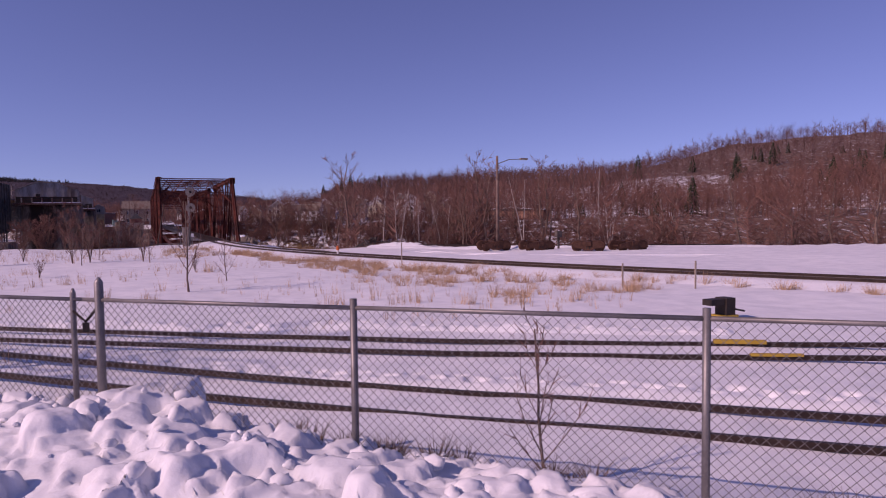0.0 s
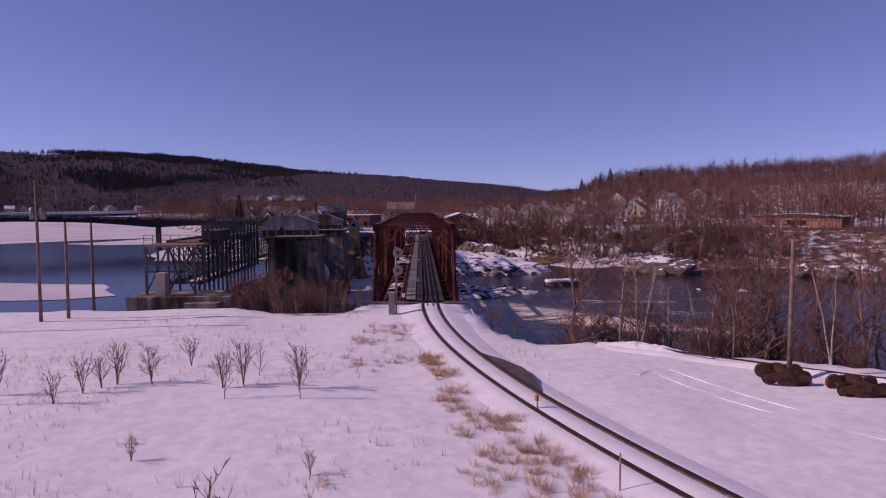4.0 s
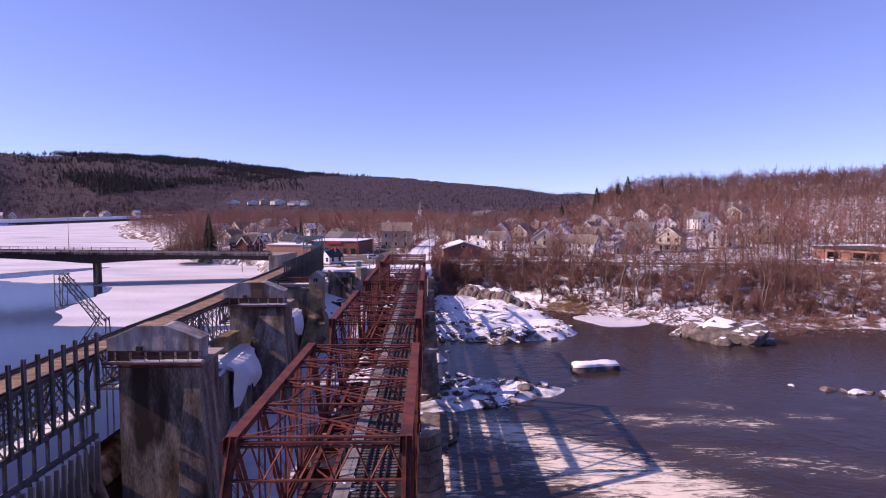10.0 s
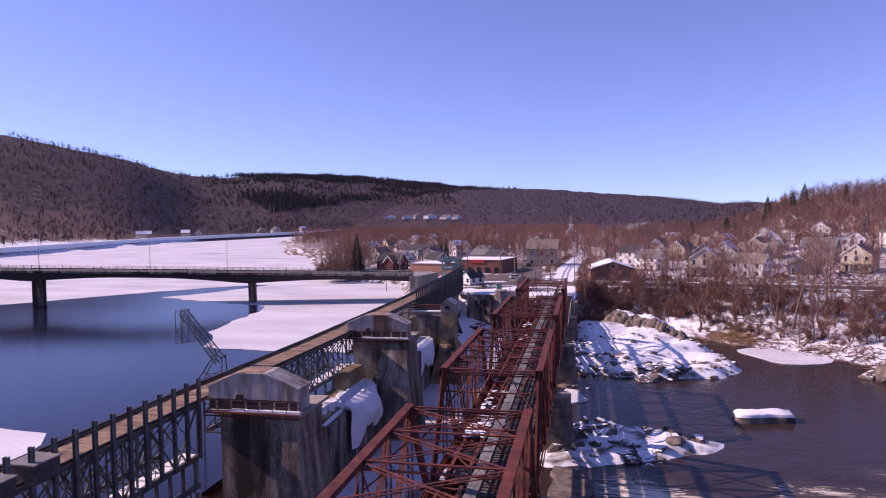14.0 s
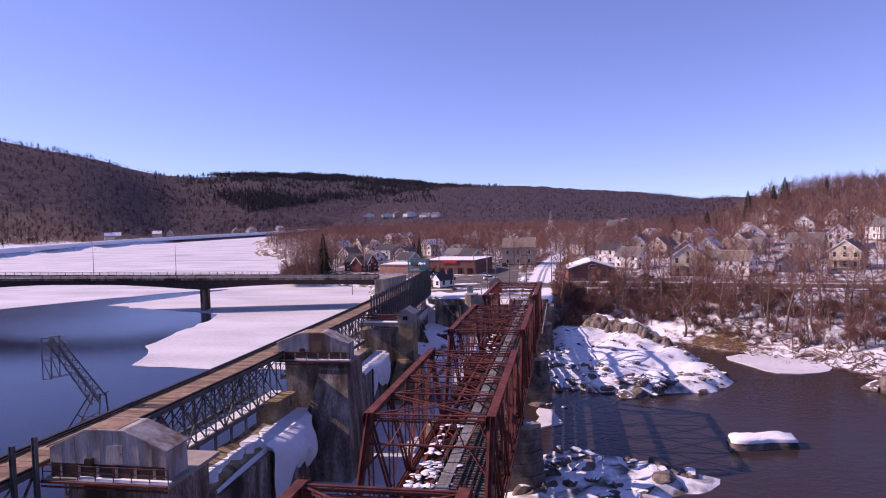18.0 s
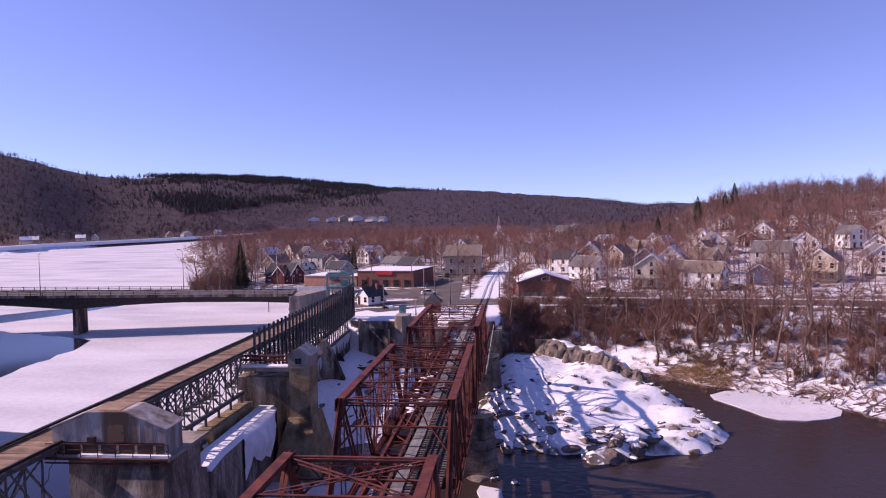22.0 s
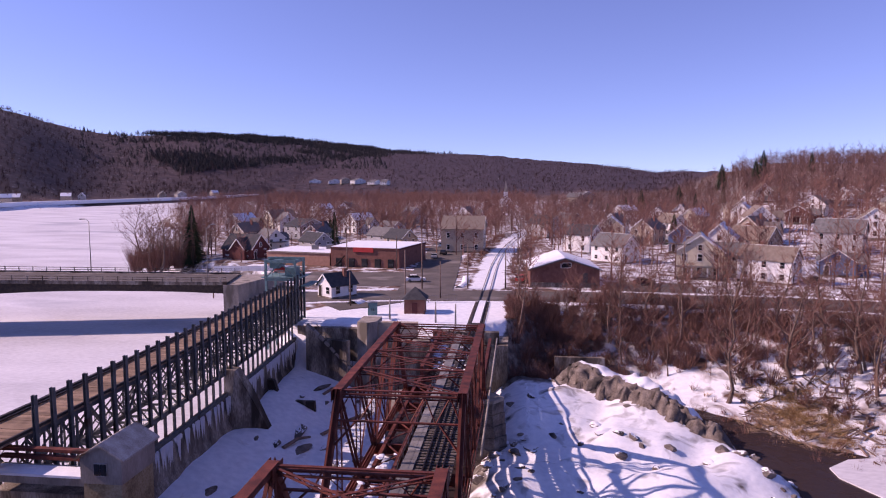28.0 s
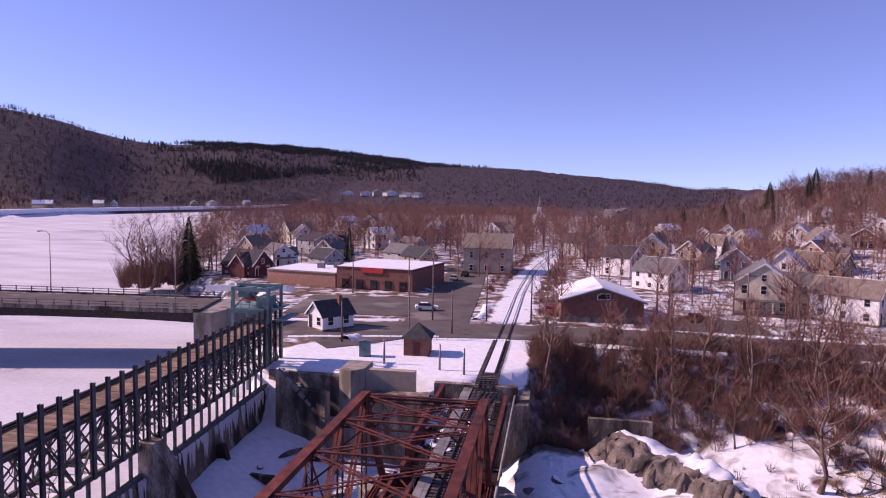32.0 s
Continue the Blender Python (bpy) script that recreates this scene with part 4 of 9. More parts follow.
def dam_section(y0, y1, posts, step=1.65, high=7.2):
    """A length of lattice truss that carries the gate walkway, with its gate posts below."""
    t = thing("dam_walkway_truss", "grey-green steel lattice truss carrying the dam walkway", "dam walkway", "walkway trusses of the dam")
    n = max(2, round((y1 - y0) / 3.3))
    st = (y1 - y0) / n
    line = [y0 + i * st for i in range(n + 1)]
    for side in (-1.7, 1.7):
        for z, h in ((DECK - 0.35, 0.34), (LOW, 0.45)):
            part("chord", Shape().run([(walk_x(y) + side, y, z) for y in line], 0.24, h), GATESTEEL, t)
        for i in range(n):
            a, b = line[i], line[i + 1]
            m = (a + b) / 2
            part("diagonal", Shape().beam((walk_x(a) + side, a, LOW if i % 2 else 5.2), (walk_x(b) + side, b, 5.2 if i % 2 else LOW), 0.14, 0.12)
                 .lace((walk_x(a) + side, a, 5.2 if i % 2 else LOW), (walk_x(b) + side, b, LOW if i % 2 else 5.2), (1, 0, 0), 0.24, 8, 0.08), GATESTEEL, t)
            for y in (a, m):
                part("vertical", Shape().beam((walk_x(y) + side, y, LOW), (walk_x(y) + side, y, 5.3), 0.12, 0.12), GATESTEEL, t)
            if side > 0:
                for y in (a, m):
                    part("cross_brace", Shape().beam((walk_x(y) - 1.7, y, LOW + 0.1), (walk_x(y) + 1.7, y, 5.2), 0.11, 0.11).beam((walk_x(y) - 1.7, y, 5.2), (walk_x(y) + 1.7, y, LOW + 0.1), 0.11, 0.11)
                         .beam((walk_x(y) - 1.7, y, LOW), (walk_x(y) + 1.7, y, LOW), 0.18, 0.18), GATESTEEL, t)
    k = int((y1 - y0) / step)
    for i in range(k):
        y = y0 + 0.4 + i * (y1 - y0 - 0.6) / max(1, k - 1)
        x = walk_x(y)
        part("gate_post", Shape().box(x + 1.45, x + 1.65, y - 0.13, y + 0.13, SILL - 0.1, LOW), GATESTEEL, t)
        if posts:
            xr = x + 2.1
            part("hoist_post", Shape().box(xr - 0.13, xr - 0.09, y - 0.14, y + 0.14, LOW, high).box(xr + 0.09, xr + 0.13, y - 0.14, y + 0.14, LOW, high).box(xr - 0.09, xr + 0.09, y - 0.03, y + 0.03, LOW, high), GATESTEEL, t)
    part("sill_beam", Shape().run([(walk_x(y) + 1.75, y, SILL + 0.05) for y in line], 0.35, 0.4), GATESTEEL, t)
    part("snow_strip", Shape().run([(walk_x(y) + 0.9, y, LOW + 0.18) for y in line], 1.3, 0.1), SNOW, t, "strip of snow lying on the lower chord")


dam_section(6.5, 31.5, True, high=7.8)
dam_section(38, 68, False, 2.6)
dam_section(75, 100.5, False, 2.6)
dam_section(103, 164.5, True, high=8.0)

deck = thing("dam_walkway_deck", "long walkway of brown weathered planks on the dam", "walkway")
plank_me = Shape().box(-1.95, 1.95, -0.115, 0.115, -0.05, 0.05).data("plank", PLANK)
n_planks = 300
for i in range(n_planks):
    y = 6.5 + i * 158.5 / n_planks
    ob = part("plank", plank_me, PLANK, deck)
    ob.matrix_basis = pose(walk_x(y) + random.uniform(-0.05, 0.05), y, DECK - 0.1 + random.uniform(-0.015, 0.015), 0, 0, random.uniform(-0.6, 0.6)) @ Matrix.Diagonal((1, 2.2, 1, 1))
yy = spaced([6.5, (164.5, 4)])
for side, z, w in ((-1.8, 0.03, 0.26), (1.8, 0.02, 0.16)):
    part("kerb_beam", Shape().run([(walk_x(y) + side, y, DECK + z) for y in yy], w, 0.26), DARKSTEEL, deck)
part("hoist_rail", Shape().run([(walk_x(y) - 1.35, y, DECK + 0.05) for y in yy], 0.09, 0.12), RAIL, deck)

weir = thing("dam_weir", "stained concrete weir under the gates", "dam")
ice_v, ice_f = [], []
rnd = random.Random(77)
for y0, y1 in ((-2, 31), (38, 68), (75, 100), (103, 166)):
    yy = spaced([y0, (y1, 6)])
    part("weir_body", Shape().loft([[(walk_x(max(6, y)) + 0.6, y, -11), (walk_x(max(6, y)) + 1.0, y, SILL - 0.1), (walk_x(max(6, y)) + 1.9, y, SILL - 0.1), (walk_x(max(6, y)) + 2.0, y, -4.6), (walk_x(max(6, y)) + 4.4, y, -11)] for y in yy]), CONCRETE, weir)
    for i in range(int((y1 - y0) * 3.2)):
        y, k = rnd.uniform(y0, y1), len(ice_v)
        x, w, L = walk_x(max(6, y)) + 2.0, rnd.uniform(0.08, 0.22), rnd.uniform(0.5, 2.8)
        ice_v += [(x + 0.05, y - w, SILL - 0.05), (x + 0.05, y + w, SILL - 0.05), (x + 0.3, y, SILL - 0.1), (x + 0.22, y, SILL - L)]
        ice_f += [(k, k + 2, k + 3), (k + 2, k + 1, k + 3), (k, k + 1, k + 2)]
for y0, y1 in ((88, 100.5), (103, 164)):
    part("forebay_ice", Shape().run([(walk_x(y) - 2.6, y, -3.78) for y in spaced([y0, (y1, 6)])], 7.0, 0.2), ICE, weir, "pale ice lying against the gates")
for i in range(22):
    y = 8 + i * 1.07
    part("weir_rib", Shape().box(walk_x(y) + 1.95, walk_x(y) + 2.5, y - 0.12, y + 0.12, -7.5, SILL - 0.2), PALECON, weir)
single("icicles", mesh_of("icicles", ice_v, ice_f, ICE), ICE, "rows of icicles hanging from the weir", "icicles", kind="stuff")


def gatehouse(y0, y1, xl, xr, floor, pw=1.0):
    """A concrete gate pier with a metal-clad gatehouse on it."""
    pier = thing("gate_pier", "massive stained concrete gate pier of the dam", "dam pier", "piers of the dam")
    part("body", Shape().slab([(xl + 0.6, y0 + 0.8), (xr - 0.9, y0 + 0.8), (xr + 0.3, y0 + 2.4), (xr + 0.3, y1 - 1), (xr - 0.9, y1), (xl + 0.6, y1)], -11, floor - 0.45), CONCRETE, pier)
    nose = Shape()
    for z, a, b, o in ((floor - 0.5, 3.3 * pw, -0.1, 0.3), (floor - 2.2, 3.5 * pw, 0.1, 0.3 + 0.3 * pw), (floor - 6, 4.6 * pw, 0.45, 0.3 + 1.2 * pw), (-11, 5.8 * pw, 0.9, 0.3 + 2.3 * pw)):
        nose.v += [(xr - a, y0 - o, z), (xr + b, y0 - o, z), (xr + b + 0.2, y0 + 2.2, z), (xr - a, y0 + 2.2, z)]
    nose.f += [(4 * i + a, 4 * i + b, 4 * i + 4 + b, 4 * i + 4 + a) for i in range(3) for a, b in ((1, 0), (2, 1), (3, 2), (0, 3))] + [(0, 1, 2, 3), (15, 14, 13, 12)]
    part("pilaster", nose, CONCRETE, pier, "streaked concrete pilaster widening downwards")
    bt = Shape()
    k = len(bt.v)
    bt.v += [(xr - 1.6, y0 + 0.6, floor - 3), (xr + 0.3, y0 + 0.6, floor - 3), (xr + 0.3, y1, floor - 3), (xr - 1.6, y1, floor - 3), (xr - 2.2, y0 + 0.3, -11), (xr + 1.3, y0 + 0.3, -11), (xr + 1.3, y1, -11), (xr - 2.2, y1, -11)]
    bt.f += [(k, k + 1, k + 2, k + 3), (k + 4, k + 7, k + 6, k + 5), (k, k + 4, k + 5, k + 1), (k + 1, k + 5, k + 6, k + 2), (k + 2, k + 6, k + 7, k + 3), (k + 3, k + 7, k + 4, k)]
    part("buttress", bt, CONCRETE, pier, "sloping concrete buttress, half in shade")
    part("ledge", Shape().box(xl - 0.3, xr + 0.5, y0 - 0.5, y1 + 0.2, floor - 0.45, floor - 0.2), PALECON, pier, "pale concrete ledge round the gatehouse")
    part("pipe_run", Shape().beam((xl - 0.2, y0 - 0.6, floor - 0.32), (xr + 0.4, y0 - 0.6, floor - 0.32), 0.14).beam((xl - 0.2, y0 - 0.58, floor - 0.62), (xr + 0.4, y0 - 0.58, floor - 0.62), 0.1), RUST, pier, "rusty pipes along the ledge")
    part("ledge_snow", Shape().box(xl + 2.2, xr + 0.4, y0 - 0.45, y0 - 0.05, floor - 0.2, floor - 0.08), SNOW, pier)
    h = thing("gatehouse", "grey metal-clad gatehouse with a low gable on its pier", "gatehouse", "gatehouses of the dam")
    w, ez, az = xr - xl, floor + 1.7, floor + 2.85
    part("wall", Shape().prism([(xl, floor - 0.2), (xr, floor - 0.2), (xr, ez), (xl + w * 0.66, az), (xl + w * 0.33, az), (xl, ez)], y0, y0 + 2.4), SHEET, h)
    for i in range(1, 9):
        x = xl + w * i / 9
        zt = floor + 1.65 + 1.1 * min(1, min(x - xl, xr - x) / (w * 0.33))
        part("panel_seam", Shape().box(x - 0.02, x + 0.02, y0 - 0.025, y0, floor + 0.75, zt), SHEET, h)
    part("skirt", Shape().box(xl + 0.1, xr - 0.1, y0 - 0.03, y0 - 0.004, floor - 0.2, floor + 0.72), DARKSTEEL, h, "darker lower band of the wall")
    for i in range(6):
        x = xl + w * (i + 0.6) / 6.2
        part("stain_panel", Shape().box(x - 0.1, x + 0.1, y0 - 0.045, y0 - 0.031, floor - 0.1, floor + 0.6), PALECON, h)
    part("roof", Shape().prism([(xl - 0.15, ez - 0.02), (xl + w * 0.33, az + 0.03), (xl + w * 0.66, az + 0.03), (xr + 0.15, ez - 0.02), (xr + 0.15, ez + 0.08), (xl + w * 0.66, az + 0.13), (xl + w * 0.33, az + 0.13), (xl - 0.15, ez + 0.08)], y0 - 0.1, y0 + 2.5), SHEET, h)
    part("rusty_cap", Shape().box(xl + w * 0.34, xl + w * 0.6, y0 + 0.1, y0 + 2.3, az + 0.134, az + 0.16), PLANK, h, "rust-brown sheet on the roof ridge")
    d = part("door", Shape().box(xl + w * 0.56, xl + w * 0.64, y0 - 0.05, y0 - 0.005, floor + 0.8, floor + 2.0), SHEET, h)
    part("door_handle", Shape().box(xl + w * 0.625, xl + w * 0.632, y0 - 0.1, y0 - 0.05, floor + 1.4, floor + 1.5), DARKSTEEL, d)
    part("vent_box", Shape().box(xl + w * 0.33, xl + w * 0.39, y0 - 0.3, y0, floor + 0.6, floor + 1.15), DARKSTEEL, h)
    rail = thing("pier_railing", "thin rusty pipe railing round the gatehouse ledge", "railing", "railings of the dam")
    for i in range(8):
        x = xl - 0.2 + (w + 0.6) * i / 7
        part("railing_post", Shape().beam((x, y0 - 0.45, floor - 0.25), (x, y0 - 0.45, floor + 0.75), 0.05), RUST, rail)
    for z in (0.3, 0.72):
        part("rail", Shape().beam((xl - 0.2, y0 - 0.45, floor + z), (xr + 0.4, y0 - 0.45, floor + z), 0.05), RUST, rail)
    return h


gatehouse(31.8, 37.2, -23.4, -15.2, 5.3, 0.34)
gatehouse(68.3, 73.8, -24.2, -15.6, 5.0)

# pier with a small hut on a column
cp = thing("gate_pier", "dark concrete gate pier with a tall column", "dam pier", "piers of the dam")
part("body", Shape().slab([(-24.5, 101.2), (-17.6, 101.2), (-17.6, 105), (-24.5, 105)], -11, 2.6), CONCRETE, cp)
part("slab", Shape().box(-24.6, -17.4, 100.7, 102.4, 3.4, 3.9), PALECON, cp)
part("slab_snow", Shape().box(-24.5, -17.5, 100.6, 101.9, 3.9, 4.05), SNOW, cp)
part("pipe_rack", Shape().box(-24.4, -17.6, 101.9, 102.3, 4.4, 4.6).box(-24.4, -17.6, 101.9, 102.3, 4.9, 5.1), RUST, cp, "bundle of rusty pipes")
part("column", Shape().slab([(-17.6, 100.2), (-15.2, 100.2), (-15.2, 103.6), (-17.6, 103.6)], -3, 4.0), OCHRE, cp)
bt = Shape()
bt.v += [(-17.8, 99.9, -2), (-15, 99.9, -2), (-15, 104.5, -2), (-17.8, 104.5, -2), (-20, 96.5, -11), (-12.8, 96.5, -11), (-12.8, 106, -11), (-20, 106, -11)]
bt.f += [(0, 1, 2, 3), (4, 7, 6, 5), (0, 4, 5, 1), (1, 5, 6, 2), (2, 6, 7, 3), (3, 7, 4, 0)]
part("buttress", bt, OCHRE, cp)
hut2 = thing("column_hut", "small grey hut with a window on the dam's column", "hut")
part("wall", Shape().prism([(-17.7, 3.9), (-15.1, 3.9), (-15.1, 5.5), (-16.4, 6.25), (-17.7, 5.5)], 100.1, 103.7), PALECON, hut2)
part("roof", Shape().prism([(-17.95, 5.35), (-16.4, 6.26), (-14.85, 5.35), (-14.85, 5.47), (-16.4, 6.4), (-17.95, 5.47)], 99.9, 103.9), SHEET, hut2)
wnd = part("window", Shape().box(-16.85, -15.95, 100.04, 100.097, 4.4, 5.2), SHEET, hut2)
part("pane", Shape().box(-16.78, -16.42, 100.0, 100.036, 4.46, 5.14).box(-16.38, -16.02, 100.0, 100.036, 4.46, 5.14), GLASS, wnd)

# spillway wings and training walls below the gates
for line, half in (([(-20.9, 57.2, -2.2), (-21.0, 58.6, -1.5), (-21.2, 68.2, -1.3)], 1.6), ([(-20.2, 82, -1.6), (-20.3, 85, -1.2), (-20.8, 101, -1.2)], 1.25)):
    w = thing("training_wall", "long concrete training wall with a cap of snow", "wall", "training walls of the dam")
    wall, cap, k = Shape(), Shape(), len(line)
    for i, (x, y, z) in enumerate(line):
        wall.v += [(x - half - 0.1, y, -11), (x + half + 0.1, y, -11), (x + half, y, z), (x - half, y, z)]
        cap.v += [(x - half - 0.04, y, z - 0.04), (x + half + 0.04, y, z - 0.04), (x + half * 0.72, y, z + 0.42), (x - half * 0.72, y, z + 0.42)]
    for s in (wall, cap):
        for i in range(k - 1):
            s.f += [(4 * i + a, 4 * i + b, 4 * i + 4 + b, 4 * i + 4 + a) for a, b in ((1, 0), (2, 1), (3, 2), (0, 3))]
        s.f += [(0, 1, 2, 3), (4 * k - 1, 4 * k - 2, 4 * k - 3, 4 * k - 4)]
    part("wall", wall, CONCRETE, w)
    part("snow_cap", cap, SNOW, w)
    ya, yb, xe = line[0][1] + (0 if half > 1.4 else 9), line[-1][1], line[0][0] + half
    gy_, gz_ = np.meshgrid(np.linspace(ya - 1.2, ya + (yb - ya) * 0.8, 46), np.linspace(0, 1, 22), indexing="ij")
    drop = 5.6 * (0.75 + 0.5 * fbm(gy_, gy_ * 0, 0.5, 3, half)) * smoothstep(yb - 1, yb - 6, gy_)
    out = (0.25 + (1.5 if half > 1.4 else 0.7) * np.sin(np.clip(gz_, 0, 1) * 2.6) ** 1.3) * smoothstep(ya - 1.3, ya + 1.5, gy_) * smoothstep(ya + (yb - ya) * 0.8, yb - 5, gy_) + 0.3 * fbm(gy_ * 2.0, gz_ * 3, 0.7, 3, 3.0)
    gx_ = xe - 0.9 * smoothstep(0.12, 0, gz_) + out
    gi = np.arange(gy_.size).reshape(gy_.shape)
    gq = np.stack([gi[:-1, :-1], gi[:-1, 1:], gi[1:, 1:], gi[1:, :-1]], -1).reshape(-1, 4)
    part("ice_curtain", mesh_of("ice_curtain", np.stack([gx_, gy_, line[1][2] + 0.5 - gz_ * drop], -1).reshape(-1, 3), gq, SNOW, True), SNOW, w, "bulging curtain of white ice down the wall")


sill = thing("sluice_sill", "ochre-stained concrete sluice sill with patches of dirty snow", "sill")
part("ledge", Shape().loft([[(-24.2, y, -9), (-20.9, y, -9), (-21.0, y, -1.9 + w), (-22.6, y, -1.25 + w), (-24.2, y, -0.9 + w)] for y, w in ((38.2, -0.3), (45, 0), (52, 0.2), (58, -0.1), (67.9, 0.1))]), OCHRE, sill)
part("wall", Shape().slab([(-24.3, 62.4), (-22.2, 63.1), (-21.9, 67.9), (-24.3, 67.9)], -1.2, 1.1), OCHRE, sill)
part("far_ledge", Shape().box(-24.2, -22.4, 90, 100.8, -9, -0.3), OCHRE, sill)
for sx, sy, sr, sg in ((-22.3, 60.6, 0.9, 1), (-22.5, 57.2, 1.1, 2), (-22.1, 53.6, 0.8, 3), (-22.5, 50.2, 1.2, 4), (-22.2, 46.3, 0.9, 6), (-22.4, 42.4, 1.1, 7), (-21.6, 48.3, 0.5, 8), (-21.7, 55.6, 0.5, 9)):
    blot = [(sx + math.cos(a) * sr * (0.75 + 0.2 * math.sin(a * 3 + sg)), sy + math.sin(a) * sr * 1.9 * (0.8 + 0.2 * math.cos(a * 2 + sg))) for a in np.linspace(0, 2 * math.pi, 18)[:-1]]
    part("snow_patch", flat_sheet("snow_patch", blot, -2.6, -1.02 - 0.06 * (sg % 3), SNOW), SNOW, sill)
low = thing("low_wall", "low dark concrete wall with a crust of snow below the gates", "wall")
part("wall", Shape().loft([[(-20.95 + o, y, -11), (-19.9 + o, y, -11), (-20.05 + o, y, z), (-20.9 + o, y, z)] for y, z, o in ((38.0, -2.5, 0.1), (47, -2.3, 0.05), (57.1, -2.1, 0))]), CONCRETE, low)
part("snow_crust", Shape().loft([[(-20.92 + o, y, z), (-20.5 + o, y, z), (-20.55 + o, y, z + h), (-20.85 + o, y, z + h * 1.2)] for y, z, o, h in ((38.2, -2.5, 0.1, 0.05), (42, -2.42, 0.08, 0.22), (47, -2.3, 0.05, 0.12), (52, -2.2, 0.03, 0.28), (57.05, -2.1, 0, 0.3))]), SNOW, low)


def fin(y0, y1, tip_x, top, low, thick, label):
    """A slanting buttress that drops from the dam to the apron."""
    r = thing("spillway_rib", label, "rib", "ribs of the spillway")
    x = walk_x(y0) + 1.5
    s = Shape()
    for side in (-1, 1):
        t = side * thick
        s.v += [(x, y0 + t, top), (x + 1.3, y0 + t, top - 0.1), (x + 2.4, y0 + t + (y1 - y0) * 0.35, top - 2.6), (tip_x, y1 + t * 0.7, low), (tip_x + 0.2, y1 + t * 0.7, -9.5), (x, y0 + t, -9.5)]
    s.f += [(0, 1, 2, 3, 4, 5), (11, 10, 9, 8, 7, 6)] + [(j, j + 6, (j + 1) % 6 + 6, (j + 1) % 6) for j in range(6)]
    part("rib", s, CONCRETE, r)


fin(134.0, 136.2, -20.2, 1.3, -6.1, 0.75, "tall slanting dark concrete rib on the snowy spillway")
fin(146.5, 145.0, -17.6, -3.6, -5.9, 0.35, "low curved concrete rib half under the spillway snow")
ch = thing("end_chute", "dark stepped concrete chute at the end of the spillway", "chute")
part("end_wall", Shape().slab([(-25.5, 165.5), (-24, 165), (-20.9, 157.7), (-16.5, 156.6), (-16.2, 157.5), (-20.2, 158.6), (-23, 166.5)], -10, -0.9), CONCRETE, ch)
ramp = Shape()
for y in (156.9, 158.1):
    ramp.v += [(-22.6, y, 1.3), (-21.2, y, 0.2), (-14.6, y, -6.5), (-13.4, y, -10), (-22.6, y, -10)]
ramp.f += [(0, 1, 2, 3, 4), (9, 8, 7, 6, 5)] + [(q, q + 5, (q + 1) % 5 + 5, (q + 1) % 5) for q in range(5)]
part("sloping_wall", ramp, CONCRETE, ch, "dark wall stepping down to the apron")
for i in range(9):
    x, z = -21.4 + i * 0.8, 0.45 - i * 0.81
    part("kerb_block", Shape().beam((x, 157.1, z), (x + 0.62, 157.1, z - 0.63), 0.42, 0.34), PALECON, ch, "pale concrete kerb block")
part("handrail", Shape().beam((-21.3, 157.9, 1.2), (-14.6, 157.9, -5.6), 0.06), GALV, ch)
for i in range(6):
    x, z = -21.2 + i * 1.3, 0.2 - i * 1.32
    part("railing_post", Shape().beam((x, 157.9, z), (x, 157.9, z + 0.95), 0.06), GALV, ch)
cab = thing("switch_cabinet", "weathered teal steel cabinet beside the paved drive", "cabinet", at=(-15.5, 169.4, 0.2), turn=14)
part("body", Shape().box(-0.75, 0.75, -0.5, 0.5, 0.15, 2.3), TEAL, cab)
part("plinth", Shape().box(-0.85, 0.85, -0.6, 0.6, -0.4, 0.15), PALECON, cab)
part("lid", Shape().prism([(-0.9, 2.3), (0.9, 2.3), (0.9, 2.36), (0, 2.5), (-0.9, 2.36)], -0.62, 0.62), GALV, cab)
for o in (-0.36, 0.36):
    d_ = part("door", Shape().box(o - 0.33, o + 0.33, -0.54, -0.503, 0.3, 2.15), TEAL, cab)
    part("handle", Shape().box(o - 0.05 + (0.2 if o < 0 else -0.2), o + 0.05 + (0.2 if o < 0 else -0.2), -0.58, -0.543, 1.1, 1.4), DARKSTEEL, d_)

# near end of the dam
ab = thing("dam_abutment", "rust-stained concrete abutment at the end of the dam", "abutment")
part("block", Shape().box(-30.5, -19.5, 0.5, 6.6, -11, 0.1), CONCRETE, ab)
part("step", Shape().box(-24, -20.5, -0.8, 0.5, -11, -0.4), CONCRETE, ab)
part("pillar", Shape().box(-27.6, -26.6, 1.2, 2.4, 0.1, 2.6), TANSIDE, ab, "pale concrete pillar")
plat = thing("end_platform", "steel end platform of the dam walkway with a railing", "platform")
part("deck", Shape().box(-29.4, -23.6, 2.6, 6.5, 5.3, 5.55), PLANK, plat)
for x in (-29.2, -26.8, -24):
    for y in (2.9, 6.2):
        part("leg", Shape().beam((x, y, 0), (x, y, 5.3), 0.22, 0.22), GATESTEEL, plat)
for a, b in (((-29.2, 2.9, 0.4), (-26.8, 2.9, 5.2)), ((-26.8, 2.9, 0.4), (-29.2, 2.9, 5.2)), ((-26.8, 2.9, 0.4), (-24, 2.9, 5.2)), ((-24, 2.9, 0.4), (-26.8, 2.9, 5.2)), ((-29.2, 2.9, 2.6), (-24, 2.9, 2.6))):
    part("brace", Shape().beam(a, b, 0.16, 0.16), GATESTEEL, plat)
for i in range(7):
    x = -29.3 + i * 0.95
    part("railing_post", Shape().beam((x, 2.7, 5.5), (x, 2.7, 6.6), 0.05), GALV, plat)
for z in (6.05, 6.58):
    part("rail", Shape().beam((-29.3, 2.7, z), (-23.6, 2.7, z), 0.05), GALV, plat)
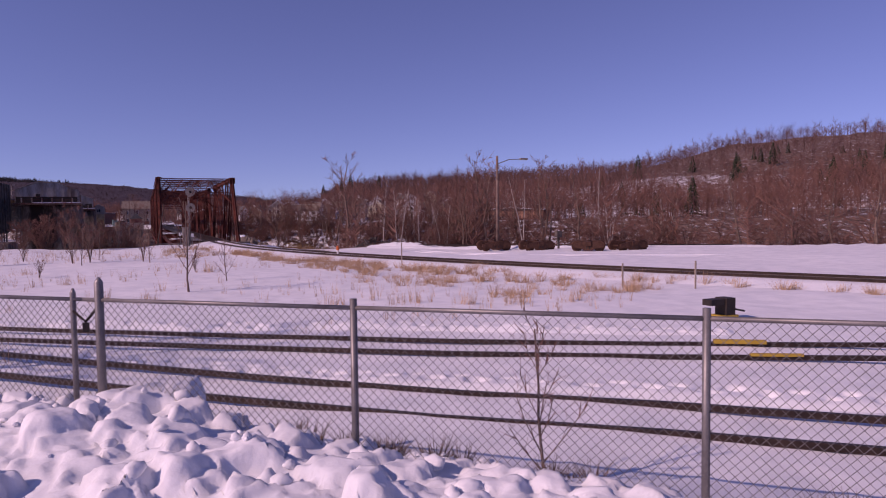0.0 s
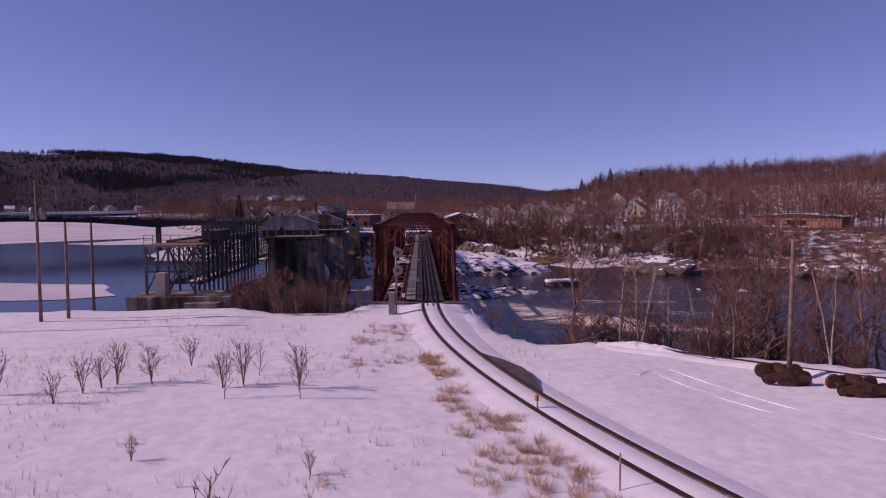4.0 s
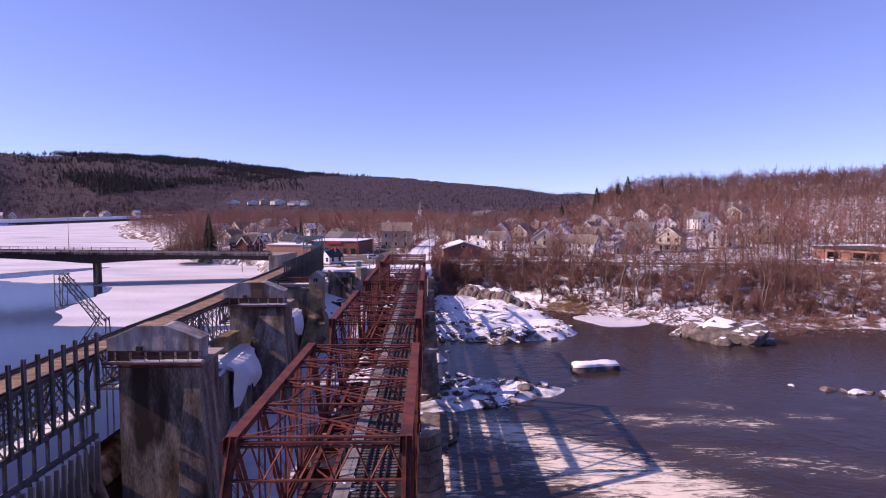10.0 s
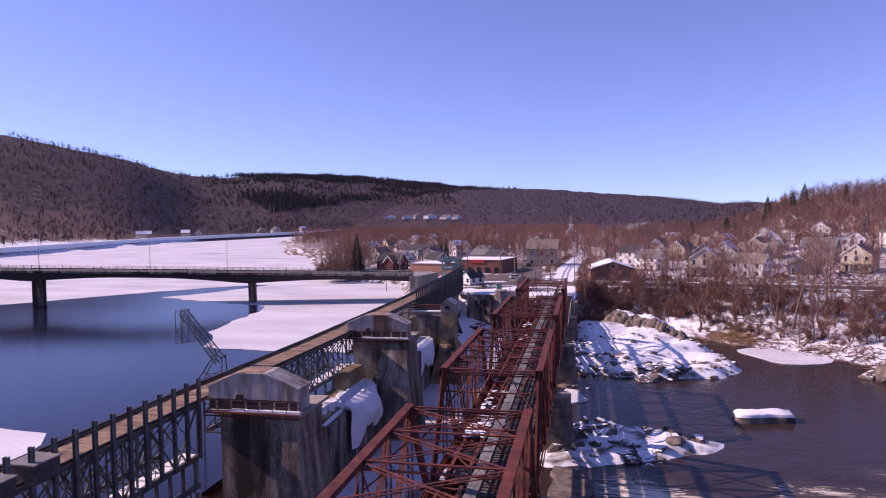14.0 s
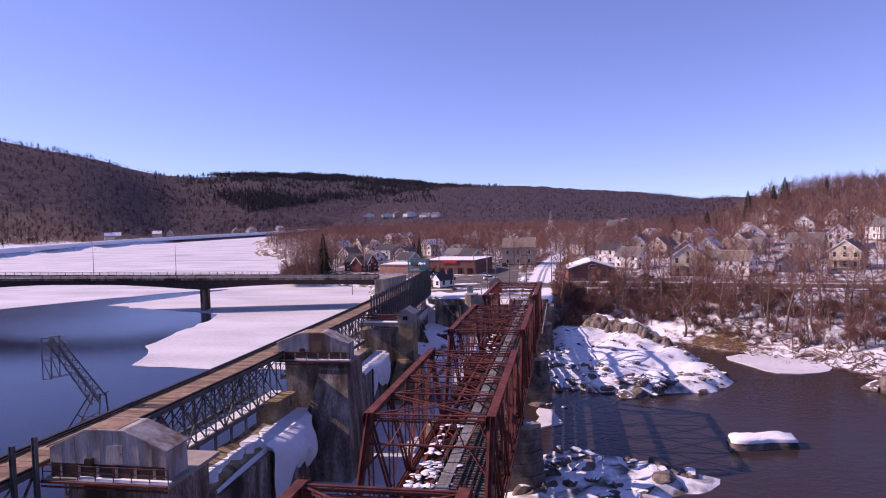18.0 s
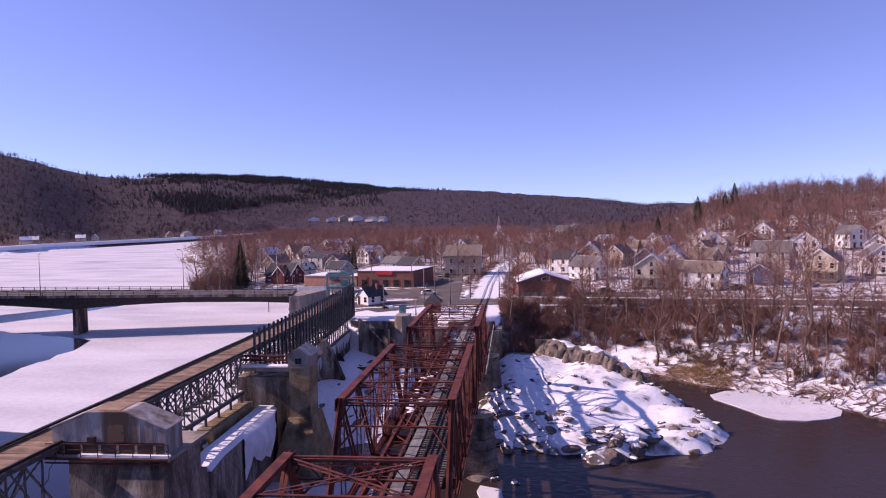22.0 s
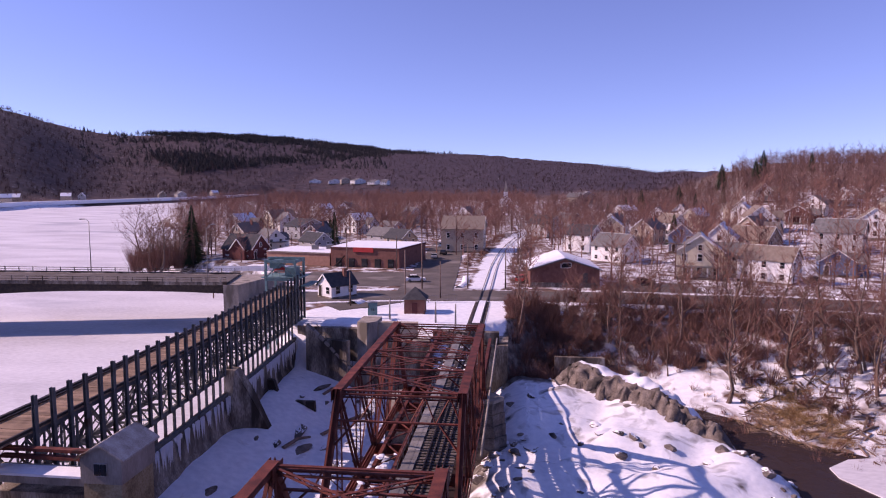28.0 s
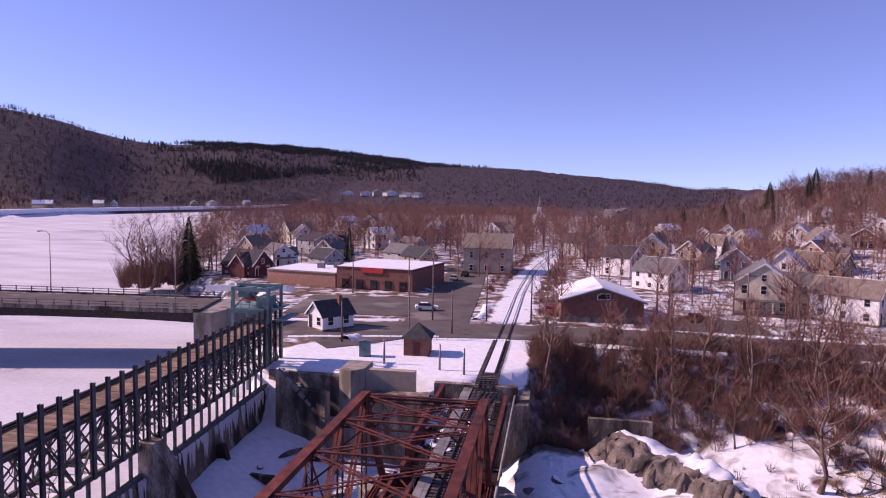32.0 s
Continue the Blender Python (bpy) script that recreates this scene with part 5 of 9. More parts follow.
for y, x in ((11, -24.4), (14.5, -24.6)):
    k = thing("walkway_crate", "weathered timber box on the dam walkway", "crate", "boxes on the dam walkway", (x, y, DECK - 0.04))
    part("body", Shape().box(-0.9, 0.9, -1.0, 1.0, 0, 1.1), TIMBER, k)
    part("lid", Shape().box(-1, 1, -1.1, 1.1, 1.1, 1.2), GRATING, k)

# leaning lattice tower in the upper river
tw = thing("lattice_mast", "bent grey lattice steel mast leaning over the water", "mast")
foot, head = Vector((-30.0, 45, 6.2)), Vector((-34.2, 45, 11.4))
axis = (head - foot).normalized()
across = Vector((axis.z, 0, -axis.x))
corners = [across * a + Vector((0, b, 0)) for a, b in ((-0.45, -0.45), (0.45, -0.45), (0.45, 0.45), (-0.45, 0.45))]
for o in corners:
    part("boom_chord", Shape().beam(foot + o, head + o * 0.7, 0.09), GATESTEEL, tw)
s = Shape()
for i in range(7):
    a, b = foot.lerp(head, i / 7), foot.lerp(head, (i + 1) / 7)
    for k in range(4):
        s.beam(a + corners[k], b + corners[(k + 1) % 4], 0.05).beam(b + corners[k], b + corners[(k + 1) % 4], 0.05)
part("lacing", s, GATESTEEL, tw)
for o in (-0.5, 0.5):
    part("hanger", Shape().beam((-34.9, 45 + o, 11.6), (-34.9, 45 + o, 8.0), 0.07).beam((-34.0, 45 + o, 11.3), (-34.1, 45 + o, 8.0), 0.07).beam((-34.9, 45 + o, 8.0), (-32.2, 45 + o, 8.5), 0.06)
         .beam((-34.9, 45 + o, 11.6), (-33.7, 45 + o, 11.6), 0.07).beam((-34.9, 45 + o, 9.8), (-34.05, 45 + o, 9.6), 0.05).beam((-34.9, 45 + o, 9.8), (-34.1, 45 + o, 8.0), 0.05), GATESTEEL, tw)
for x0, x1 in ((-30.6, -32.6), (-29.6, -29.6)):
    for o in (-0.7, 0.7):
        part("leg", Shape().beam((x0, 45 + o * 0.5, 6.8), (x1, 45 + o, 3.8), 0.1).beam((x1, 45 + o, 3.8), (x1, 45 + o, -4.4), 0.12), GATESTEEL, tw)
part("leg_brace", Shape().beam((-32.6, 44.3, 3.8), (-29.6, 44.3, 5.4), 0.06).beam((-29.6, 44.3, 3.8), (-31.6, 44.3, 5.2), 0.06).beam((-31.4, 44.3, 5.0), (-29.6, 44.3, 5.0), 0.06).beam((-29.6, 44.3, 6.8), (-29.6, 45.7, 6.8), 0.06), GATESTEEL, tw)

# teal gate hoist at the town end
th = thing("gate_hoist_tower", "teal-painted steel gate hoist tower with a red drum", "hoist tower")
for x in (-30.2, -25.6):
    for y in (161.6, 165.6):
        part("leg", Shape().beam((x, y, -4), (x, y, 10.2), 0.32, 0.32), TEAL, th)
for z in (7.2, 9.9):
    for y in (161.6, 165.6):
        part("beam", Shape().beam((-30.4, y, z), (-25.4, y, z), 0.25, 0.45), TEAL, th)
    for x in (-30.2, -25.6):
        part("beam", Shape().beam((x, 161.4, z), (x, 165.8, z), 0.25, 0.45), TEAL, th)
for y in (161.6, 165.6):
    part("brace", Shape().beam((-30.2, y, 7.4), (-27.9, y, 9.8), 0.15).beam((-25.6, y, 7.4), (-27.9, y, 9.8), 0.15), TEAL, th)
part("platform", Shape().box(-30.8, -24.6, 161.2, 166, 7.42, 7.55), TEAL, th)
part("drum", Shape().tube([(-29.6, 163.4, 8.5), (-26.6, 163.4, 8.5)], [0.36, 0.36], 10), REDPAINT, th, "rusty red hoist drum", True)
for x in (-30.3, -29.0, -27.9, -26.8, -25.5):
    part("railing_post", Shape().beam((x, 161.3, 7.5), (x, 161.3, 8.6), 0.07), TEAL, th)
part("rail", Shape().beam((-30.4, 161.3, 8.55), (-25.4, 161.3, 8.55), 0.07).beam((-30.4, 161.3, 8.05), (-25.4, 161.3, 8.05), 0.05), TEAL, th)
part("motor_house", Shape().box(-29.9, -28.4, 162.4, 164.6, 8.75, 9.9), TEAL, th)
part("gear_case", Shape().box(-27.4, -26.0, 162.2, 164.9, 7.56, 8.9), TEAL, th)
part("roof_beam", Shape().beam((-30.6, 163.6, 10.25), (-25.2, 163.6, 10.25), 0.4, 0.3), TEAL, th)
part("side_platform", Shape().box(-24.6, -23.4, 161.2, 166, 6.2, 6.4), TEAL, th)

# ---- highway bridge ----
hw = thing("highway_bridge", "long dark concrete highway bridge with haunched girders", "road bridge")
U = Vector((1, 0.22, 0)).normalized()
N = Vector((-U.y, U.x, 0))


def hw_point(x, off, z):
    p = Vector((-43, 176, 0)) + U * ((x + 43) / U.x) + N * off
    return (p.x, p.y, z)


def hw_top(x):
    return 4.3 + max(0, -45 - x) * 0.025


PIERS = [-91.5, -156, -220, -284, -348, -412]
stops = spaced([-470, (-43, 4)])


def hw_low(x):
    d = min(abs(x - p) for p in PIERS + [-28])
    return hw_top(x) - 1.6 - 1.5 * max(0, 1 - d / 26) ** 1.6


for off in (0.4, 4.0, 7.6, 11.2):
    part("girder", Shape().loft([[hw_point(x, off - 0.25, hw_low(x)), hw_point(x, off + 0.25, hw_low(x)), hw_point(x, off + 0.25, hw_top(x) - 0.3), hw_point(x, off - 0.25, hw_top(x) - 0.3)] for x in stops]), DARKSTEEL, hw)
part("deck", Shape().loft([[hw_point(x, -0.6, hw_top(x) - 0.35), hw_point(x, 12.2, hw_top(x) - 0.35), hw_point(x, 12.2, hw_top(x)), hw_point(x, -0.6, hw_top(x))] for x in stops]), CONCRETE, hw)
part("roadway", Shape().run([hw_point(x, 5.8, hw_top(x) + 0.01) for x in stops], 9.5, 0.06), ASPHALT, hw)
for off in (-0.35, 11.9):
    for z in (0.55, 0.95):
        part("parapet_rail", Shape().run([hw_point(x, off, hw_top(x) + z) for x in stops], 0.07, 0.09), CONCRETE, hw)
    part("kerb", Shape().run([hw_point(x, off, hw_top(x) + 0.12) for x in stops], 0.4, 0.25), CONCRETE, hw)
    me = Shape().box(-0.06, 0.06, -0.06, 0.06, 0, 1.05).data("parapet_post", CONCRETE)
    for i in range(90):
        x = -44 - i * 2.4
        ob = part("parapet_post", me, CONCRETE, hw)
        ob.location = hw_point(x, off, hw_top(x))
for x in PIERS:
    c = Vector(hw_point(x, 5.8, 0))
    s = Shape()
    o = [c + U * a + N * b for a, b in ((-0.5, -2.9), (0.5, -2.9), (0.75, 0), (0.5, 2.9), (-0.5, 2.9), (-0.75, 0))]
    s.slab([(p.x, p.y) for p in o], -8, hw_low(x))
    part("pier", s, CONCRETE, hw)
c = [Vector(hw_point(x, o, 0)) for x, o in ((-43.5, -0.8), (-41, -0.8), (-35, 13), (-43.5, 13))]
part("abutment", Shape().slab([(p.x, p.y) for p in c], -8, 4.0), PALECON, hw)
for x, off in ((-46, -0.7), (-97, -0.7), (-152, -0.7), (-205, -0.7), (-70, 12.3), (-125, 12.3)):
    lamp = thing("street_lamp", "tall thin grey street lamp on the highway bridge", "street lamp", "lamps of the highway", hw_point(x, off, hw_top(x)))
    part("pole", Shape().tube([(0, 0, 0), (0, 0, 9.6)], [0.1, 0.06], 6), GALV, lamp, smooth=True)
    part("arm", Shape().tube([(0, 0, 9.5), (0.1, 0.8 if off < 0 else -0.8, 10.1), (0.2, 2 if off < 0 else -2, 10.2)], [0.05, 0.045, 0.04], 6), GALV, lamp, smooth=True)
    part("lantern", Shape().box(-0.05, 0.45, (1.9 if off < 0 else -2.6), (2.6 if off < 0 else -1.9), 10.12, 10.28), GALV, lamp)


# ---- stuff ----
def scatter(name, tv, tf, pts, scales, mat, label, category, seed):
    """One object of many small plants: a template of triangles set at each point."""
    g = np.random.RandomState(seed)
    n, m = len(pts), len(tv)
    a = g.uniform(0, 2 * np.pi, n)
    c, s = np.cos(a)[:, None], np.sin(a)[:, None]
    sc = np.asarray(scales)[:, None]
    tall = sc * g.uniform(0.8, 1.25, n)[:, None]
    v = np.empty((n, m, 3), np.float32)
    v[..., 0] = (tv[None, :, 0] * c - tv[None, :, 1] * s) * sc + pts[:, :1]
    v[..., 1] = (tv[None, :, 0] * s + tv[None, :, 1] * c) * sc + pts[:, 1:2]
    v[..., 2] = tv[None, :, 2] * tall + pts[:, 2:3]
    f = (tf[None] + (np.arange(n) * m)[:, None, None]).reshape(-1, 3)
    return single(name, mesh_of(name, v.reshape(-1, 3), f, mat), mat, label, category, kind="stuff")


# ---- near field: fence, sidings, signals, poles ----
def lumpy_bank(name, line, width, heights, label, seed):
    """A ridge of ploughed snow along a line."""
    n, m = (420, 96) if name == "snow_bank" and width > 1.2 else (80, 16)
    L = [0.0]
    for a, b in zip(line, line[1:]):
        L.append(L[-1] + math.hypot(b[0] - a[0], b[1] - a[1]))
    s = np.linspace(0, L[-1], n)
    cx, cy = np.interp(s, L, [p[0] for p in line]), np.interp(s, L, [p[1] for p in line])
    hh = np.interp(s, L, heights)
    dx, dy = np.gradient(cx), np.gradient(cy)
    k = np.hypot(dx, dy)
    u = np.linspace(-1, 1, m)
    X = cx[:, None] - (dy / k)[:, None] * u[None] * width
    Y = cy[:, None] + (dx / k)[:, None] * u[None] * width
    prof = np.clip(1 - np.abs(u) ** 1.6, 0, 1)[None]
    clods = fbm(X, Y, 0.7, 2, seed + 4) * 0.35 + (0.32 - np.abs(fbm(X, Y, 2.2, 2, seed))) * 0.30 + (0.3 - np.abs(fbm(X, Y, 4.6, 2, seed + 9))) * 0.26
    Z = height(X, Y) - 0.12 + prof * (hh[:, None] * (0.75 + clods * 0.9) + 0.05)
    if n > 80:
        # broken lumps fused into the ridge
        lr = random.Random(int(seed * 10))
        wx, wy = X + fbm(X, Y, 5.0, 3, 1.0) * 0.10, Y + fbm(X, Y, 5.0, 3, 7.0) * 0.10
        for k in range(900):
            a, b = lr.randrange(n), lr.randrange(8, m - 8)
            r = lr.uniform(0.05, 0.12) if lr.random() < 0.78 else lr.uniform(0.13, 0.30) * min(1, hh[a] * 2.6)
            dx_, dy_ = wx - wx[a, b], wy - wy[a, b]
            t0, far = lr.uniform(0, 6.28), np.full(X.shape, -9.0)
            for q in range(4):
                t1 = t0 + q * 1.57 + lr.uniform(-0.5, 0.5)
                far = np.maximum(far, (dx_ * math.cos(t1) + dy_ * math.sin(t1)) / (r * lr.uniform(0.75, 1.2)))
            top = np.minimum(0.75 + (dx_ * lr.uniform(-1, 1) + dy_ * lr.uniform(-1, 1)) * 0.35 / r, (1.05 - far) * 2.1) * r * lr.uniform(0.6, 0.95)
            Z = np.where(far < 1.05, np.maximum(Z, Z[a, b] - r * 0.15 + top), Z)
        Z = Z + fbm(X, Y, 9.0, 2, 5.0) * 0.022
    i = np.arange(n * m).reshape(n, m)
    q = np.stack([i[:-1, :-1], i[1:, :-1], i[1:, 1:], i[:-1, 1:]], -1).reshape(-1, 4)
    return single(name, mesh_of(name, np.stack([X, Y, Z], -1).reshape(-1, 3), q, SNOW, True), SNOW, label, "snow bank")


heap = lumpy_bank("snow_bank", [(-12.5, -72.2), (-7.3, -77.0), (-5.5, -78.4), (-4.0, -79.9), (-1, -82.8)], 1.3, [0.5, 0.36, 0.3, 0.2, 0.14], "heap of ploughed lumpy snow beside the fence", 2.0)
lumpy_bank("snow_bank", [(13.5, -23), (16, -24.5), (20, -27.5)], 1.0, [0.3, 0.7, 0.3], "small heap of snow at the edge of the bank", 6.0)


def trodden(line, width, rise, steps, label, seed):
    """A strip of kicked-up snow with footprints pressed into it."""
    L = [0.0]
    for a, b in zip(line, line[1:]):
        L.append(L[-1] + math.hypot(b[0] - a[0], b[1] - a[1]))
    n, m = int(L[-1] / 0.055), int(2 * width / 0.055)
    s, u = np.linspace(0, L[-1], n), np.linspace(-1, 1, m)
    cx, cy = np.interp(s, L, [p[0] for p in line]), np.interp(s, L, [p[1] for p in line])
    dx, dy = np.gradient(cx), np.gradient(cy)
    k = np.hypot(dx, dy)
    X = cx[:, None] - (dy / k)[:, None] * u[None] * width
    Y = cy[:, None] + (dx / k)[:, None] * u[None] * width
    S, W = s[:, None] + u[None] * 0, u[None] * width + s[:, None] * 0
    edge = smoothstep(1, 0.45, np.abs(u))[None] * smoothstep(0, 0.5, s)[:, None] * smoothstep(L[-1], L[-1] - 0.5, s)[:, None]
    lumps = np.clip(0.45 + fbm(X, Y, 0.9, 2, seed) * 1.5, 0, 1.3) * (0.8 + 0.5 * fbm(X, Y, 3.2, 2, seed + 3))
    Z = rise * lumps + 0.05
    rnd = random.Random(seed)
    a, side = 0.4, 1
    while steps and a < L[-1] - 0.3:
        o = side * 0.17 + rnd.uniform(-0.09, 0.09)
        q = ((S - a) / rnd.uniform(0.13, 0.2)) ** 2 + ((W - o) / rnd.uniform(0.09, 0.13)) ** 2
        Z = Z + 0.04 * np.exp(-q * 0.35) - rnd.uniform(0.13, 0.2) * np.exp(-q * q)
        a, side = a + rnd.uniform(0.3, 0.55), -side
    Z = height(X, Y) - 0.07 + edge * (Z + 0.05)
    i = np.arange(n * m).reshape(n, m)
    q = np.stack([i[:-1, :-1], i[1:, :-1], i[1:, 1:], i[:-1, 1:]], -1).reshape(-1, 4)
    return single("trodden_snow", mesh_of("trodden_snow", np.stack([X, Y, Z], -1).reshape(-1, 3), q, SNOW, True), SNOW, label, "snow")


trodden([(-10.2, -65.2), (-6.85, -68.3), (-4.77, -70.3), (-2.79, -72.3), (-1.65, -73.3), (1.6, -75.6), (5.2, -78.2)], 0.7, 0.09, True, "line of deep footprints pressed into the snow", 5)
trodden([(-4.4, -64.6), (-4.75, -66.0), (-4.7, -66.9)], 0.5, 0.05, True, "footprints leading across the snow field", 7)
trodden([(-15.5, -57.0), (-8.6, -62.2), (-6.1, -63.9), (-2.1, -66.5), (0.57, -67.95), (3.34, -70.0), (6.2, -71.9), (7.2, -72.6)], 0.6, 0.13, True, "trodden ridge of lumpy snow along the siding", 9)


trodden([(9.1, 155.5), (9.05, 150), (9.2, 145), (9.1, 139)], 0.34, 0.0, True, "trail of footprints over the snowy rock shelf", 13)
trodden([(10.5, 155.5), (10.45, 150), (10.6, 145), (10.5, 139)], 0.34, 0.0, True, "trail of footprints over the snowy rock shelf", 15)


def chunk(bm, radius, seed, rough):
    """Shape a ball into a broken block: cut by planes, then roughened."""
    r = random.Random(seed)
    planes = []
    for i in range(9):
        a, c = r.uniform(0, 6.28), r.uniform(-0.9, 0.9)
        q = math.sqrt(1 - c * c)
        planes.append((Vector((math.cos(a) * q, math.sin(a) * q, c)), r.uniform(0.5, 0.85)))
    for v in bm.verts:
        u = v.co.normalized()
        k = min([1.05] + [d / u.dot(n) for n, d in planes if u.dot(n) > 0.05])
        v.co = u * radius * (k + rough * noise.noise(u * 3 + Vector((seed, 0, 0))) + rough * 0.5 * noise.noise(u * 7))


clods = []
for sd in range(4):
    clod = bmesh.new()
    bmesh.ops.create_icosphere(clod, subdivisions=3, radius=1)
    chunk(clod, 0.26, sd, 0.22)
    clod_me = bpy.data.meshes.new("snow_clod")
    clod.to_mesh(clod_me)
    clod.free()
    clod_me.materials.append(SNOW)
    clods.append(clod_me)
rnd = random.Random(11)
heap_v = [v.co.copy() for v in heap.data.vertices if -9.5 < v.co.x < -3.2]
for i in range(16):
    p = rnd.choice(heap_v)
    ob = tagged(new("snow_clod", clods[i % 4]), "lump of ploughed snow on the snow bank", "snow lump", "lumps of snow")
    s = rnd.uniform(0.12, 0.5) * (1 if rnd.random() < 0.3 else 0.7)
    ob.matrix_basis = pose(p.x, p.y, p.z - 0.05 * s, rnd.uniform(0, 360), rnd.uniform(0, 360), 0) @ Matrix.Diagonal((s, s * rnd.uniform(0.6, 1.3), s * 0.8, 1))
lump = bmesh.new()
bmesh.ops.create_icosphere(lump, subdivisions=2, radius=1)
chunk(lump, 0.085, 5, 0.3)
lump_v, lump_f = np.array([v.co[:] for v in lump.verts]), np.array([[v.index for v in f.verts] for f in lump.faces])
lump.free()
lump_at = np.array([rnd.choice(heap_v)[:] for i in range(110)]) + np.array([0, 0, 0.02])
scatter("snow_crumbs", lump_v, lump_f, lump_at, np.array([rnd.uniform(0.2, 1.3) for i in range(110)]), SNOW, "crumbs of broken snow on the snow bank", "snow", 71)
scraps = np.array([(rnd.uniform(a, b), rnd.uniform(c, d), rnd.uniform(-0.2, -0.06)) for a, b, c, d, n in SCRAPS for i in range(n)])
scatter("bridge_snow", lump_v * np.array([1.9, 1.1, 0.1]), lump_f, scraps, np.array([rnd.uniform(1.0, 4.2) for i in scraps]), SNOW, "scraps of melting snow on the bridge floor", "snow", 72)
along = [(-14 + 22 * f, -62.0 - 16.3 * f) for f in np.linspace(0, 1, 260)]
along = np.array([(x + rnd.gauss(0, 0.55), y + rnd.gauss(0, 0.55)) for x, y in along])
along = np.vstack([along, along[::2] + np.array([1.6, 3.4]) + np.array([[rnd.gauss(0, 0.5), rnd.gauss(0, 0.5)] for i in along[::2]])])
scatter("siding_snow", lump_v * np.array([1.3, 1.1, 0.6]), lump_f, np.column_stack([along, height(along[:, 0], along[:, 1]) - 0.03]), np.array([rnd.uniform(0.3, 1.2) for i in along]), SNOW, "lumps of ploughed snow beside the sidings", "snow", 73)
ob = tagged(new("snow_clod", clod_me), "large block of snow leaning on the gate post", "snow lump", "lumps of snow")
ob.matrix_basis = pose(-6.35, -77.15, 0.62, 20, 30, 10) @ Matrix.Diagonal((0.8, 0.55, 0.7, 1))

lumpy_bank("edge_snow_bank", [(14, -24), (18, -27), (24, -31.5), (32, -36.5), (44, -42)], 0.8, [0.35, 0.3, 0.4, 0.3, 0.3], "low ridge of ploughed snow along the bank's edge", 9.0)
for off in (0.0, 1.7):
    ruts = [(13.6 + off * 0.6, -31.5 + off), (14.9 + off * 0.8, -30.4 + off * 0.4), (16.3 + off, -35.4 + off * 0.3), (18.2 + off, -39), (19.8 + off, -42), (23 + off, -44.9), (30 + off, -49)]
    single("tyre_rut", Shape().run([(x, y, ground_z(x, y) - 0.05) for x, y in ruts], 0.42, 0.12), SNOW, "shallow tyre rut pressed into the snow", "tyre track", "tyre tracks in the snow")
bare = [(float(track_x(y)) + 0.95, y) for y in np.linspace(-36, -26.5, 12)] + [(float(track_x(y)) + w, y) for y, w in zip(np.linspace(-26.5, -36, 12), (1.0, 1.3, 1.7, 1.9, 2.1, 2.2, 2.1, 2.0, 1.8, 1.5, 1.3, 1.0))]
single("ballast_patch", flat_sheet("ballast_patch", bare, -0.6, -0.2, TIMBER), TIMBER, "bare dark ballast patch beside the rail", "ballast")

FENCE = [(-15.2, -68.8), (-10.8, -72.7), (-6.45, -76.55), (-4.2, -78.5), (-2.0, -80.4), (0.3, -82.4), (2.6, -84.4)]
fence = thing("chain_link_fence", "grey chain-link fence with pipe posts and a top rail", "fence")
gate_posts = [(-6.3, -76.68), (-6.55, -76.46)]
for x, y in [p for p in FENCE if p != (-6.45, -76.55)]:
    part("post", Shape().tube([(x, y, -0.4), (x, y, 1.70)], [0.032, 0.032], 8), GALV, fence, smooth=True)
for (x, y), r, top in zip(gate_posts, (0.045, 0.03), (1.8, 1.68)):
    part("gate_post", Shape().tube([(x, y, -0.7), (x, y, top), (x, y, top + 0.05)], [r, r, 0.01], 8), GALV, fence, smooth=True)
for (ax, ay), (bx, by) in zip(FENCE, FENCE[1:]):
    part("top_rail", Shape().tube([(ax, ay, 1.62), (bx, by, 1.62)], [0.021, 0.021], 6), GALV, fence, smooth=True)
    part("bottom_wire", Shape().beam((ax, ay, 0.14), (bx, by, 0.14), 0.006), GALV, fence)
    s, L, h0, h1 = Shape(), math.hypot(bx - ax, by - ay), 0.12, 1.62
    H, st = h1 - h0, 0.085
    for i in range(int((L + H) / st)):
        c = i * st
        for flip in (0, 1):
            u0, z0 = (c, 0.0) if c < L else (L, c - L)
            u1, z1 = (c - H, H) if c > H else (0.0, c)
            if flip:
                u0, u1 = L - u0, L - u1
            s.beam((ax + (bx - ax) * u0 / L, ay + (by - ay) * u0 / L, h0 + z0), (ax + (bx - ax) * u1 / L, ay + (by - ay) * u1 / L, h0 + z1), 0.004)
    part("wire_mesh", s, GALV, fence, "fine diamond wire mesh")
part("chain", Shape().tube([(-6.55, -76.48, 1.5), (-6.43, -76.6, 1.4), (-6.31, -76.66, 1.55)], [0.014, 0.014, 0.014], 5), DARKSTEEL, fence)
part("padlock", Shape().box(-6.46, -6.40, -76.64, -76.59, 1.30, 1.39), DARKSTEEL, fence)


def siding(points, label):
    t = thing("siding_track", label, "railway track", "sidings")
    for off in (-0.68, 0.68):
        pts = []
        for i, (x, y) in enumerate(points):
            ax, ay = points[max(i - 1, 0)]
            bx, by = points[min(i + 1, len(points) - 1)]
            d = Vector((bx - ax, by - ay, 0)).normalized()
            pts.append((x - d.y * off, y + d.x * off, -0.44))
        part("rail", Shape().run(pts, 0.075, 0.10), RAIL, t)


